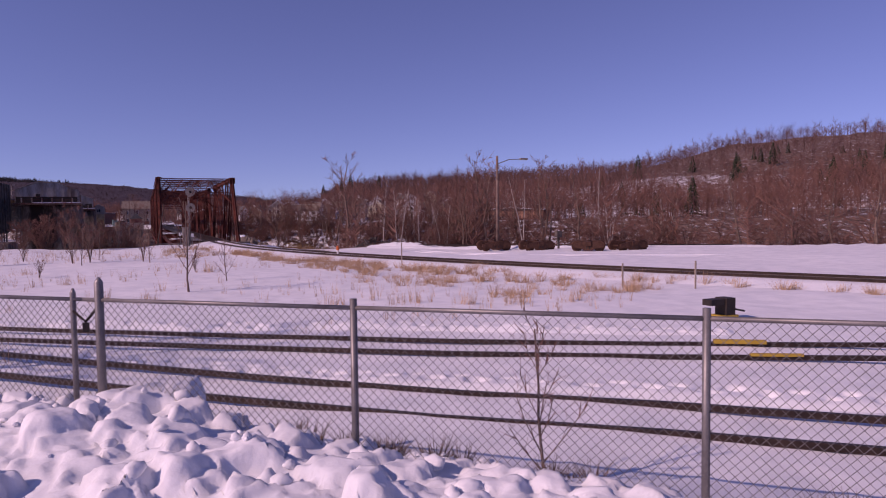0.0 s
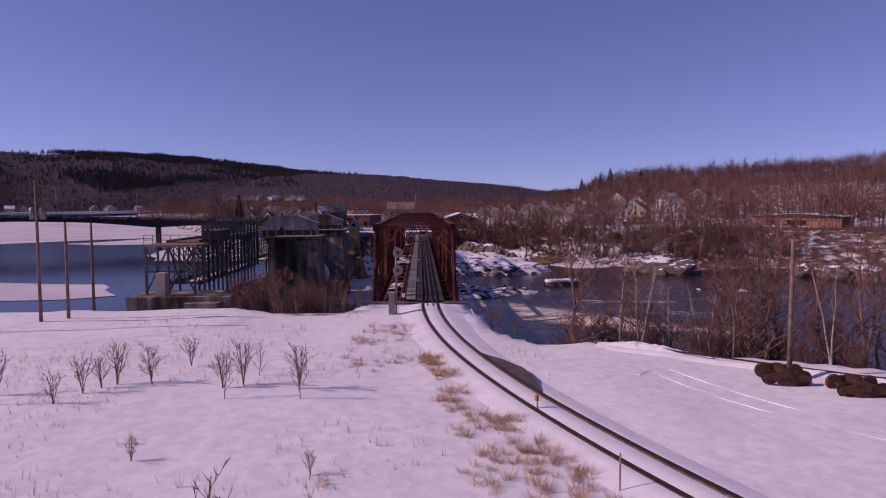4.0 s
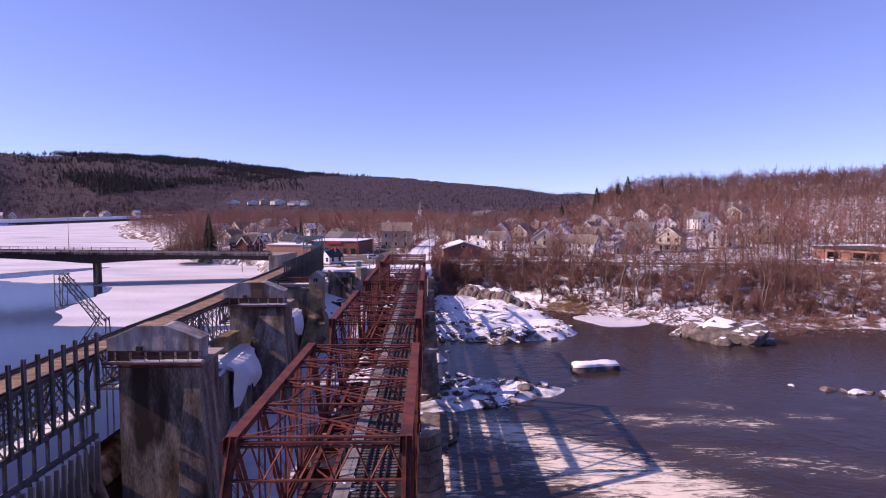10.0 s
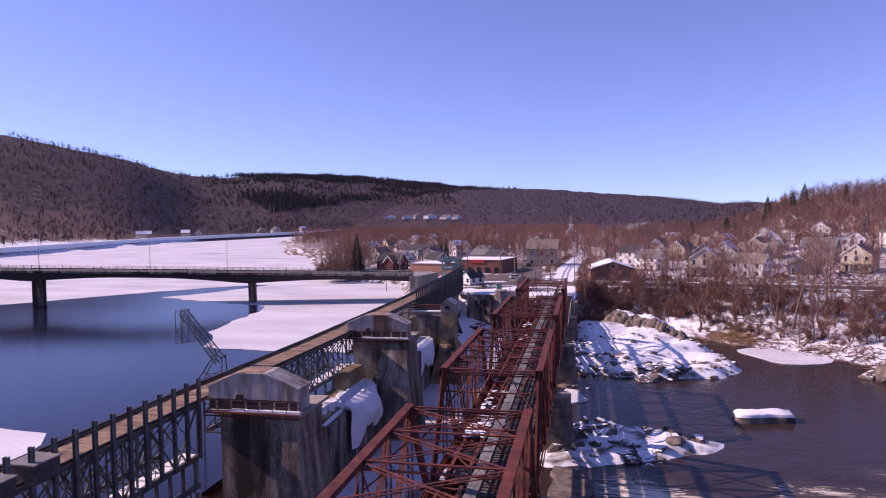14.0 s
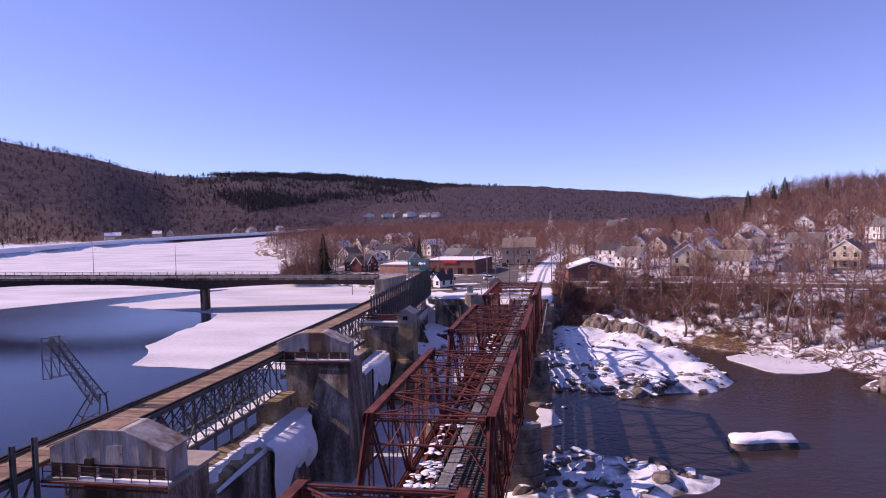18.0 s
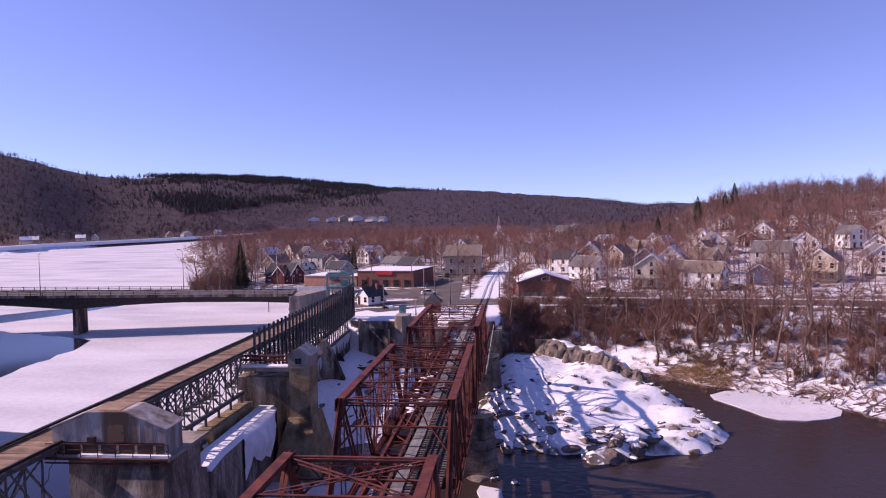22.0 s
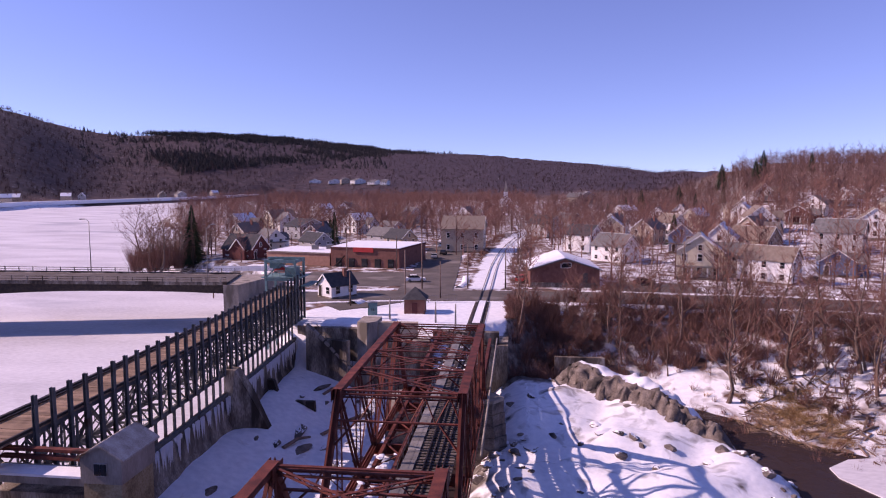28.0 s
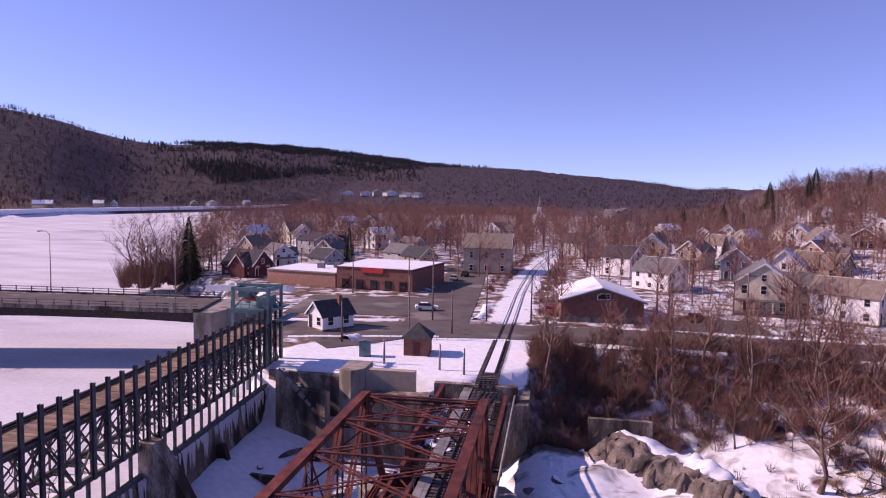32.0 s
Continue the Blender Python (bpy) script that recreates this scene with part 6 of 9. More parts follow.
siding([(-16, -58.8), (-9.0, -64.4), (-3.95, -68.1), (0.15, -71.0), (3.85, -73.3), (7.1, -75.1), (30, -88)], "rusty siding rails half buried in snow")
siding([(-13.5, -63.4), (-8.0, -69.0), (-4.6, -72.4), (-1.7, -75.1), (0.7, -77.0), (2.5, -78.6), (14, -88.4)], "rusty siding rails half buried in snow")
sw = thing("switch_stand", "black switch stand with a yellow base in the snow", "switch stand", at=(8.4, -70.8, ground_z(8.4, -70.8) - 0.02))
part("base", Shape().box(-0.3, 0.3, -0.22, 0.22, 0, 0.14), YELLOW, sw, "yellow base plate")
part("pedestal", Shape().tube([(0, 0, 0.14), (0, 0, 0.36)], [0.12, 0.09], 8), DARKSTEEL, sw)
part("motor_box", Shape().box(-0.62, 0.12, -0.16, 0.16, 0.42, 0.58).box(-0.12, 0.2, -0.2, 0.2, 0.14, 0.6), DARKSTEEL, sw)
part("lever", Shape().beam((0.2, 0, 0.3), (0.65, -0.1, 0.2), 0.05), DARKSTEEL, sw)
dr = thing("derail_block", "yellow-painted derail lying along the siding rails", "derail", at=(5.6, -74.1, -0.37))
part("block", Shape().beam((-0.25, 0.72, 0.0), (0.65, 0.14, 0.0), 0.12, 0.08), YELLOW, dr)
part("plate", Shape().beam((-0.65, -0.6, -0.01), (0.2, -1.1, -0.01), 0.10, 0.05), YELLOW, dr)


def bogie(x, y, turn):
    b = thing("wheel_truck", "rusty spare railway wheel truck standing in the snow", "wheel truck", "spare wheel trucks", (x, y, -0.62), turn)
    wheel = Shape().tube([(0, -0.07, 0), (0, 0.02, 0), (0, 0.03, 0), (0, 0.07, 0)], [0.46, 0.42, 0.42, 0.40], 16).data("wheel", LEATHER)
    for ax in (-0.88, 0.88):
        part("axle", Shape().tube([(ax, -1.0, 0.46), (ax, 1.0, 0.46)], [0.08, 0.08], 8), LEATHER, b, smooth=True)
        for s in (-1, 1):
            ob = part("wheel", wheel, LEATHER, b)
            ob.matrix_basis = pose(ax, s * 0.75, 0.46, 0, 0, 0 if s < 0 else 180)
    for s in (-1, 1):
        y0 = s * 1.0
        f = Shape().prism([(-1.25, 0.36), (-0.6, 0.3), (-0.35, 0.12), (0.35, 0.12), (0.6, 0.3), (1.25, 0.36), (1.2, 0.62), (0.45, 0.82), (-0.45, 0.82), (-1.2, 0.62)], y0 - 0.08, y0 + 0.08)
        part("side_frame", f, LEATHER, b)
    part("bolster", Shape().box(-0.22, 0.22, -1.2, 1.2, 0.5, 0.86).tube([(0, 0, 0.86), (0, 0, 0.95)], [0.2, 0.2], 12), LEATHER, b)
    for s in (-1, 1):
        for o in (-0.13, 0.13):
            part("spring", Shape().tube([(o, s, 0.24), (o, s, 0.52)], [0.09, 0.09], 8), DARKSTEEL, b)


for x, y, a in ((21.6, -33.1, -14), (24.2, -35.9, -12), (27.4, -38.8, -38), (30.1, -40.4, -10)):
    bogie(x, y, a)


def utility_pole(x, y, h, z=None, arms=1, box=False, lamp=None, lean=0.0, label="weathered wooden utility pole", mat=BARK):
    z = ground_z(x, y) - 0.3 if z is None else z
    p = thing("utility_pole", label, "utility pole", "utility poles", (x, y, z))
    part("pole", Shape().tube([(0, 0, 0), (lean * h, 0, h + 0.3)], [0.16, 0.10], 8), mat, p, smooth=True)
    for i in range(arms):
        part("crossarm", Shape().beam((lean * h - 1.2, 0.12, h - 0.4 - 0.8 * i), (lean * h + 1.2, 0.12, h - 0.4 - 0.8 * i), 0.1, 0.12), TIMBER, p)
        for o in (-1.05, -0.5, 0.5, 1.05):
            part("insulator", Shape().tube([(lean * h + o, 0.12, h - 0.34 - 0.8 * i), (lean * h + o, 0.12, h - 0.18 - 0.8 * i)], [0.05, 0.03], 6), GALV, p)
    if box:
        for o in (-0.42, 0.42):
            part("transformer", Shape().tube([(o, 0.2, h - 3.2), (o, 0.2, h - 2.2), (o, 0.2, h - 2.1)], [0.3, 0.3, 0.1], 10), GALV, p, "grey transformer can", True)
    if lamp:
        part("lamp_arm", Shape().tube([(0, 0, h - 0.4), (lamp * 0.5, -0.2, h), (lamp, -0.4, h + 0.05)], [0.04, 0.035, 0.03], 6), GALV, p)
        part("lamp_head", Shape().box(lamp - 0.1, lamp + 0.6, -0.52, -0.28, h - 0.02, h + 0.14), PALECON, p)
    return p


utility_pole(-34.2, -14.9, 13.2, arms=1)
utility_pole(-33.2, -10.4, 12.6, arms=1, box=True)
utility_pole(-31.6, -8.8, 8.8, arms=0)
utility_pole(-32.2, -2.8, 9.4, arms=0)
utility_pole(22.4, -32.4, 8.2, arms=0, lamp=2.2, label="wooden pole with a street lamp on a long arm")
for k, (za, zb) in enumerate(((12.0, 11.6), (12.0, 11.5), (11.2, 10.6))):
    a, b = Vector((-34.2 + (k - 1) * 0.9, -14.8, za)), Vector((-33.2 + (k - 1) * 0.9, -10.3, zb))
    w = thing("overhead_wire", "thin dark overhead wire between the poles", "wire", "overhead wires")
    part("wire", Shape().tube([a, a.lerp(b, 0.5) - Vector((0, 0, 0.12)), b], [0.015] * 3, 4), DARKSTEEL, w)
    c = Vector((-60, -40 + k, za - 2))
    part("wire", Shape().tube([a, a.lerp(c, 0.33) - Vector((0, 0, 0.7)), a.lerp(c, 0.66) - Vector((0, 0, 0.8)), c], [0.015] * 4, 4), DARKSTEEL, w)
sig = thing("railway_signal", "grey railway signal mast with two round heads and a base case", "railway signal", at=(-1.85, -8.2, -0.45))
part("case", Shape().box(-0.5, 0.1, -0.4, 0.3, 0, 1.95).box(-0.55, 0.15, -0.45, 0.35, 1.95, 2.03), PALECON, sig, "pale equipment case")
part("mast", Shape().tube([(0.2, 0.1, 0), (0.2, 0.1, 6.3)], [0.075, 0.065], 8), GALV, sig, smooth=True)
for z in (4.1, 5.75):
    hd = part("signal_head", Shape().tube([(0.38, -0.12, z), (0.38, -0.06, z)], [0.48, 0.48], 18), PALECON, sig)
    part("lens", Shape().tube([(0.38, -0.3, z), (0.38, -0.121, z)], [0.14, 0.12], 10), DARKSTEEL, hd)
part("ladder", Shape().beam((0.05, 0.35, 0), (0.15, 0.2, 5.6), 0.03).beam((0.35, 0.35, 0), (0.3, 0.2, 5.6), 0.03), GALV, sig)
for x, y, h in ((0.1, -3.4, 0.9), (-1.1, -2.6, 1.0)):
    bx = thing("relay_box", "small white relay box on a stub post", "relay box", "relay boxes", (x - 1.2, y, -0.45))
    part("post", Shape().box(-0.04, 0.04, -0.04, 0.04, 0, h), GALV, bx)
    part("box", Shape().box(-0.16, 0.16, -0.12, 0.12, h, h + 0.35), WHITE, bx)
guy = thing("guy_pole", "thin leaning dark pole beside the bridge portal", "pole", at=(-4.9, -3.6, -1.2))
part("pole", Shape().tube([(0, 0, 0), (1.0, 2.4, 5.4)], [0.07, 0.05], 6), DARKSTEEL, guy)
bs = thing("box_post", "dark weathered equipment box on a short post", "equipment box", at=(26.2, -36.2, -0.7))
part("post", Shape().box(-0.07, 0.07, -0.07, 0.07, 0, 1.6), TIMBER, bs)
part("box", Shape().box(-0.25, 0.25, -0.2, 0.2, 1.2, 1.75), TIMBER, bs)
mk = thing("marker_post", "short red and white marker post in the dry grass", "marker post", at=(6.3, -38.7, -0.6))
part("post", Shape().tube([(0, 0, 0), (0, 0, 0.75)], [0.07, 0.07], 8), WHITE, mk)
part("cap", Shape().tube([(0, 0, 0.75), (0, 0, 1.0), (0, 0, 1.05)], [0.1, 0.1, 0.03], 8), ORANGE, mk)
for x, y, h in ((7.7, -47.7, 1.5), (11.7, -62.5, 1.1), (13.6, -64.5, 1.2)):
    st = thing("survey_stake", "thin wooden stake standing beside the track", "stake", "stakes", (x, y, ground_z(x, y) - 0.1))
    part("stake", Shape().box(-0.03, 0.03, -0.02, 0.02, 0, h), TANSIDE, st)
rubble = thing("timber_rubble", "dark heap of old timbers at the edge of the bank", "timber heap", at=(13.2, -22.4, -0.6))
for k in range(8):
    part("timber", Shape().beam((random.uniform(-1, 1), random.uniform(-0.5, 0.5), 0.1), (random.uniform(-1.4, 1.4), random.uniform(-0.8, 0.8), random.uniform(0.4, 1.1)), 0.2, 0.16), TIMBER, rubble)
cable = thing("ground_cable", "dark cable lying over the snow along the bank", "cable")
part("cable", Shape().tube([(14, -22.6, 0.1), (18, -26.5, -0.25), (26, -33, -0.3), (40, -42, -0.3)], [0.06] * 4, 5), DARKSTEEL, cable)


# ---- plants ----
def bare_tree(seed, h, limbs, subs, twigs, spread=0.42, stems=1, base=0.3, rise=0.75, thick=0.016, twig_w=0.035, crook=0.014):
    """Trunk with limbs, and a crown of branches and twigs."""
    r = random.Random(seed)
    wood, crown = Shape(), Shape()
    for st in range(stems):
        a0 = r.uniform(0, 6.28)
        lean = Vector((math.cos(a0), math.sin(a0), 0)) * (r.uniform(0.05, 0.28) if stems > 1 else r.uniform(0, 0.12))
        hh = h * (r.uniform(0.75, 1) if stems > 1 else 1)
        path, wob = [], Vector((0, 0, 0))
        for i in range(7):
            f = i / 6
            wob += Vector((r.uniform(-1, 1), r.uniform(-1, 1), 0)) * hh * crook
            path.append(Vector((0, 0, hh * f)) + lean * hh * f + wob)
        rad = [hh * thick * (1 - 0.9 * i / 6) + 0.012 for i in range(7)]
        rad[0] *= 1.35
        wood.tube(path, rad, 5, False)

        def at(f):
            k = min(5, int(f * 6))
            return path[k].lerp(path[k + 1], f * 6 - k), rad[k] + (rad[k + 1] - rad[k]) * (f * 6 - k)
        for i in range(limbs):
            f = base + (1 - base) * (i + r.random()) / limbs * 0.97
            p, pr = at(min(f, 0.985))
            a = i * 2.4 + r.uniform(-0.5, 0.5)
            out = Vector((math.cos(a), math.sin(a), 0))
            L = hh * spread * (1.12 - 0.75 * f) * r.uniform(0.7, 1.2)
            d = (out + Vector((0, 0, rise * r.uniform(0.6, 1.4)))).normalized()
            mid = p + d * L * 0.5
            tip = mid + (d + Vector((r.uniform(-0.2, 0.2), r.uniform(-0.2, 0.2), 0.35))).normalized() * L * 0.5
            wood.tube([p, mid, tip], [pr * 0.55, pr * 0.36, 0.01], 3, False)
            for j in range(subs):
                g = 0.25 + 0.75 * (j + r.random()) / subs
                q = p.lerp(mid, g * 2) if g < 0.5 else mid.lerp(tip, g * 2 - 1)
                e = (d + Vector((r.uniform(-1, 1), r.uniform(-1, 1), r.uniform(-0.2, 0.9)))).normalized()
                l2 = L * r.uniform(0.22, 0.42)
                q2 = q + e * l2
                sd = e.cross(Vector((r.uniform(-1, 1), r.uniform(-1, 1), 0.3))).normalized() * max(0.014, pr * 0.17)
                k = len(crown.v)
                crown.v += [tuple(q - sd), tuple(q + sd), tuple(q2)]
                crown.f.append((k, k + 1, k + 2))
                for m in range(twigs):
                    w = q.lerp(q2, 0.2 + 0.8 * r.random())
                    e2 = (e + Vector((r.uniform(-1, 1), r.uniform(-1, 1), r.uniform(-0.4, 1)))).normalized()
                    side = e2.cross(Vector((r.uniform(-1, 1), r.uniform(-1, 1), r.uniform(-1, 1)))).normalized() * twig_w * r.uniform(0.5, 1)
                    k = len(crown.v)
                    crown.v += [tuple(w - side), tuple(w + side), tuple(w + e2 * l2 * r.uniform(0.5, 1.1))]
                    crown.f.append((k, k + 1, k + 2))
    return wood, crown


def tree_kind(name, label, category, group, args, mat, twig_mat=None):
    wood, crown = bare_tree(*args[0], **args[1])
    t = thing(name, label, category, group, (0, 0, -60))
    part("trunk", wood, mat, t, smooth=True)
    part("crown", crown, twig_mat or TWIG, t)
    return t


used = set()


def plant(kind, x, y, scale, turn, sink=0.25, z=None):
    m = pose(x, y, (ground_z(x, y) if z is None else z) - sink, 0, 0, turn) @ Matrix.Scale(scale, 4)
    if kind not in used:
        used.add(kind)
        kind.matrix_basis = m
        return
    c = copy_thing(kind, Matrix.Identity(4))
    c.matrix_basis = m


bank_trees = [tree_kind("bare_tree", "leafless grey-brown tree on the river bank", "tree", "bare trees of the bank",
                        ((s, h, 15, 6, 6), dict(twig_w=0.026, spread=sp * 1.15, base=b, rise=ri, crook=0.034)), BARK) for s, h, sp, b, ri in
              ((1, 10, 0.40, 0.32, 0.8), (2, 12, 0.34, 0.40, 1.0), (3, 9, 0.45, 0.25, 0.7), (4, 11, 0.30, 0.38, 1.3), (5, 8, 0.42, 0.2, 0.9))]
big_trees = [tree_kind("bare_tree", "tall leafless tree with wide crooked limbs", "tree", "large bare trees", ((s, 15, 18, 7, 6), dict(spread=0.55, base=0.28, rise=0.75, thick=0.019, twig_w=0.026, crook=0.055)), BARK) for s in (21, 22, 23)]
birches = [tree_kind("birch_tree", "slender pale birch clump with bare stems", "tree", "birches of the near bank", ((s, 10, 7, 4, 5), dict(spread=0.2, base=0.45, rise=2.2, stems=n, thick=0.0085, twig_w=0.02)), BIRCH) for s, n in ((31, 3), (32, 4), (33, 2), (34, 1))]
BIRCH_AT = ((16.6, -23.0), (18.8, -22.6), (21.1, -23.8), (15.6, -21.6))
bushes = [tree_kind("bank_bush", "dense leafless brown bush on the bank", "bush", "bushes of the bank", ((s, 5.5, 8, 6, 9), dict(spread=0.42, base=0.1, rise=1.0, stems=5, thick=0.008, twig_w=0.032)), BARK) for s in (41, 42, 43)]
near_bushes = [tree_kind("bank_bush", "twiggy leafless grey-brown bush on the near bank", "bush", "bushes of the near bank", ((s, 5.5, 9, 7, 13), dict(spread=0.42, base=0.1, rise=1.0, stems=5, thick=0.006, twig_w=0.012)), BARK) for s in (44, 45)]
plant(big_trees[0], -19.5, -69.0, 0.72, 40)
saplings = [tree_kind("sapling", "small leafless sapling in the snow", "sapling", "saplings in the field", ((s, 2.9, 14, 4, 3), dict(spread=0.46, base=0.14, rise=1.5, thick=0.007, twig_w=0.005)), BARK) for s in (51, 52)]
shrubs = [tree_kind("field_shrub", "low leafless shrub standing in the snow field", "shrub", "shrubs in the field", ((s, 2.1, 6, 4, 3), dict(spread=0.55, base=0.2, rise=1.0, stems=5, thick=0.0055, twig_w=0.005)), BARK) for s in (61, 62)]

rnd = random.Random(5)
for i in range(96):
    x = rnd.uniform(7, 135)
    lo, hi = float(shore_far(x)) + 7, float(bank_far(x)) + 9
    y = rnd.uniform(lo + (hi - lo) * 0.2, hi)
    if inside(ISLAND, x, y) > -3 and x < 36:
        y = rnd.uniform(167, 183)
    if not (178 < y < 198 and x < 20):
        plant(rnd.choice(bank_trees), x, y, rnd.uniform(0.65, 1.15), rnd.uniform(0, 360))
for x, y, s in ((37, 158, 0.95), (52, 166, 1.0), (30, 178, 0.8), (66, 160, 1.0), (84, 150, 1.05), (96, 160, 1.1), (72, 172, 0.9), (110, 135, 1.1), (46, 160, 1.0), (58, 152, 1.1), (78, 146, 1.1), (90, 140, 1.0), (64, 166, 1.05), (42, 172, 0.95), (48, 170, 0.9), (33, 172, 0.85), (24, 175, 0.8), (55, 159, 1.0), (62, 150, 0.95), (70, 152, 1.05)):
    plant(rnd.choice(big_trees), x, y, s, rnd.uniform(0, 360))
for i in range(230):
    x = rnd.uniform(6.5, 120)
    lo, hi = float(shore_far(x)) + 6, float(bank_far(x)) + 2
    y = rnd.uniform(lo + (hi - lo) * 0.35, hi)
    if x < 36:
        y = rnd.uniform(166, 182)
    plant(rnd.choice(bushes), x, y, rnd.uniform(0.45, 0.8), rnd.uniform(0, 360))
for i in range(72):
    x = rnd.uniform(22, 92) if i > 14 else rnd.uniform(12, 30)
    y = float(shore_near(x)) + rnd.uniform(1.5, 7)
    plant(rnd.choice(bank_trees), x, y, rnd.uniform(0.6, 1.0), rnd.uniform(0, 360), 0.4)
for i, (x, y) in enumerate(BIRCH_AT):
    plant(birches[i % 4], x, y, rnd.uniform(0.62, 0.78), rnd.uniform(0, 360), 0.3)
for i in range(10):
    x = rnd.uniform(17, 42)
    y = float(shore_near(x)) + rnd.uniform(0.5, 7)
    plant(rnd.choice(birches), x, y, rnd.uniform(0.6, 1.0), rnd.uniform(0, 360), 0.4)
for i in range(48):
    x = rnd.uniform(6.8, 50)
    y = float(shore_near(x)) + rnd.uniform(0.5, 8)
    plant(rnd.choice(near_bushes), x, y, rnd.uniform(0.4, 0.85), rnd.uniform(0, 360), 0.4)
for i in range(20):
    x = rnd.uniform(-21, -6.5)
    y = float(shore_near(x)) + rnd.uniform(0, 10)
    plant(rnd.choice(near_bushes), x, y, rnd.uniform(0.6, 1.3), rnd.uniform(0, 360), 0.4)
for x, y, s, k in ((-4.3, -55.3, 1.3, 0), (-5.7, -35.8, 0.8, 1), (-9.7, -35.6, 0.85, 0), (-2.15, -78.4, 0.6, 1), (-9.0, -31, 0.7, 1), (-21.2, -35.9, 0.85, 0), (-2.5, -52, 0.7, 1)):
    plant(saplings[k], x, y, s, x * 77 % 360, 0.1)
for x, y, s in ((-22.3, -34.2, 1.1), (-18.3, -36.1, 0.8), (-17.8, -34.1, 1.0), (-16.8, -32.2, 1.2), (-14.8, -32.3, 1.1), (-10.4, -33.5, 1.0), (-9.4, -33.0, 1.2), (-6.1, -33.8, 1.2), (-17.3, -33, 0.9),
                (-3.5, -46, 0.5), (-11, -44, 0.5), (-14, -28, 0.9), (-6.8, -6.2, 1.1), (-8.5, -7.2, 1.2), (-11, -8, 1.2), (-13.5, -6, 1.2), (-5.6, -4.5, 1.0), (7, -12, 0.8), (7.2, -15, 0.9), (6.6, -6, 0.9), (8, -19.5, 0.8)):
    plant(rnd.choice(shrubs), x, y, s, rnd.uniform(0, 360), 0.08)


def tuft_template(seed, blades, h, spread, w):
    g, v, f = random.Random(seed), [], []
    for i in range(blades):
        a, k = g.uniform(0, 6.28), len(v)
        x, y = math.cos(a) * g.uniform(0, spread * 0.4), math.sin(a) * g.uniform(0, spread * 0.4)
        b = g.uniform(0, 6.28)
        v += [(x - math.cos(b) * w, y - math.sin(b) * w, 0), (x + math.cos(b) * w, y + math.sin(b) * w, 0), (x + math.cos(a) * spread * g.random(), y + math.sin(a) * spread * g.random(), h * g.uniform(0.5, 1))]
        f.append((k, k + 1, k + 2))
    return np.array(v), np.array(f)


def with_ground(xy, sink=0.03):
    xy = np.asarray(xy, float)
    return np.column_stack([xy, height(xy[:, 0], xy[:, 1]) - sink])


g = np.random.RandomState(8)
ty = g.uniform(-64, -26, 480)
clump = fbm(ty, ty * 0, 0.35, 2, 4)
wide = np.interp(ty, [-62, -52, -40, -26], [4.6, 3.4, 1.6, 0.6])
tx = track_x(ty) - 1.9 - wide * g.beta(1.1, 1.6, 480) * 2.1 + clump
keep = fbm(tx, ty, 0.5, 2, 9) > -0.16
pts = np.column_stack([tx, ty])[keep]
extra = np.column_stack([g.uniform(-4.5, 0, 46), g.uniform(-30, -14, 46)])
near_f = np.array([(-4.0, -78.1), (-3.75, -78.2), (-3.55, -78.3), (-3.35, -78.45), (-5.85, -76.1), (-5.6, -76.35), (-4.6, -77.6), (-2.4, -79.2), (-0.6, -80.6), (-3.9, -78.0)])
far_g = np.column_stack([g.uniform(9, 14, 20), g.uniform(-70, -60, 20)])
small_f = near_f
far_g[:, 0] = track_x(far_g[:, 1]) - g.uniform(1.8, 3, 20)
tv, tf = tuft_template(1, 48, 0.44, 0.5, 0.008)
pts = np.vstack([pts, extra, far_g])
scatter("dry_grass", tv, tf, with_ground(pts), g.uniform(0.6, 1.4, len(pts)), GRASS, "tufts of dry tan grass poking through the snow", "grass", 1)
tv, tf = tuft_template(12, 60, 0.3, 0.3, 0.008)
scatter("fence_grass", tv, tf, with_ground(np.vstack([small_f + d for d in ((0, 0), (0.16, -0.1), (-0.14, 0.12))])), g.uniform(0.5, 1.0, 3 * len(small_f)), BARK, "short brown grass at the foot of the fence", "grass", 44)
wx2 = np.column_stack([g.uniform(-26, 9, 2800), g.uniform(-68, -8, 2800)])
wx2 = wx2[np.abs(wx2[:, 0] - track_x(wx2[:, 1])) > 2.2]
wx2 = wx2[fbm(wx2[:, 0], wx2[:, 1], 0.16, 2, 6) > -0.02]
clumps = [(2.3, -63.2), (3.7, -64.3), (7.1, -65.6), (0.1, -61.6), (-7.5, -56.6), (-5.9, -57.9), (5.4, -65.1), (-3, -47), (-12, -42), (-9, -50)]
wx2 = np.vstack([wx2] + [np.array(c) + g.normal(0, 0.28, (16, 2)) for c in clumps])
tv, tf = tuft_template(2, 6, 0.6, 0.14, 0.006)
scatter("dead_weeds", tv, tf, with_ground(wx2), g.uniform(0.5, 1.2, len(wx2)), GRASS, "thin dead weed stalks standing in the snow", "weeds", 2)
bx2 = np.column_stack([g.uniform(5, 105, 1500), g.uniform(95, 190, 1500)])
bx2 = bx2[(bx2[:, 1] > shore_far(bx2[:, 0]) + 3) & (bx2[:, 1] < bank_far(bx2[:, 0]) + 4) & ~((inside(ISLAND, bx2[:, 0], bx2[:, 1]) > -1) & (bx2[:, 1] < 160))]
tv, tf = tuft_template(3, 26, 1.1, 0.7, 0.02)
scatter("bank_brush", tv, tf, with_ground(bx2), g.uniform(0.5, 1.5, len(bx2)), TWIG, "low brown brush covering the river bank", "brush", 3)
th2 = np.column_stack([g.uniform(6.5, 110, 900), g.uniform(120, 184, 900)])
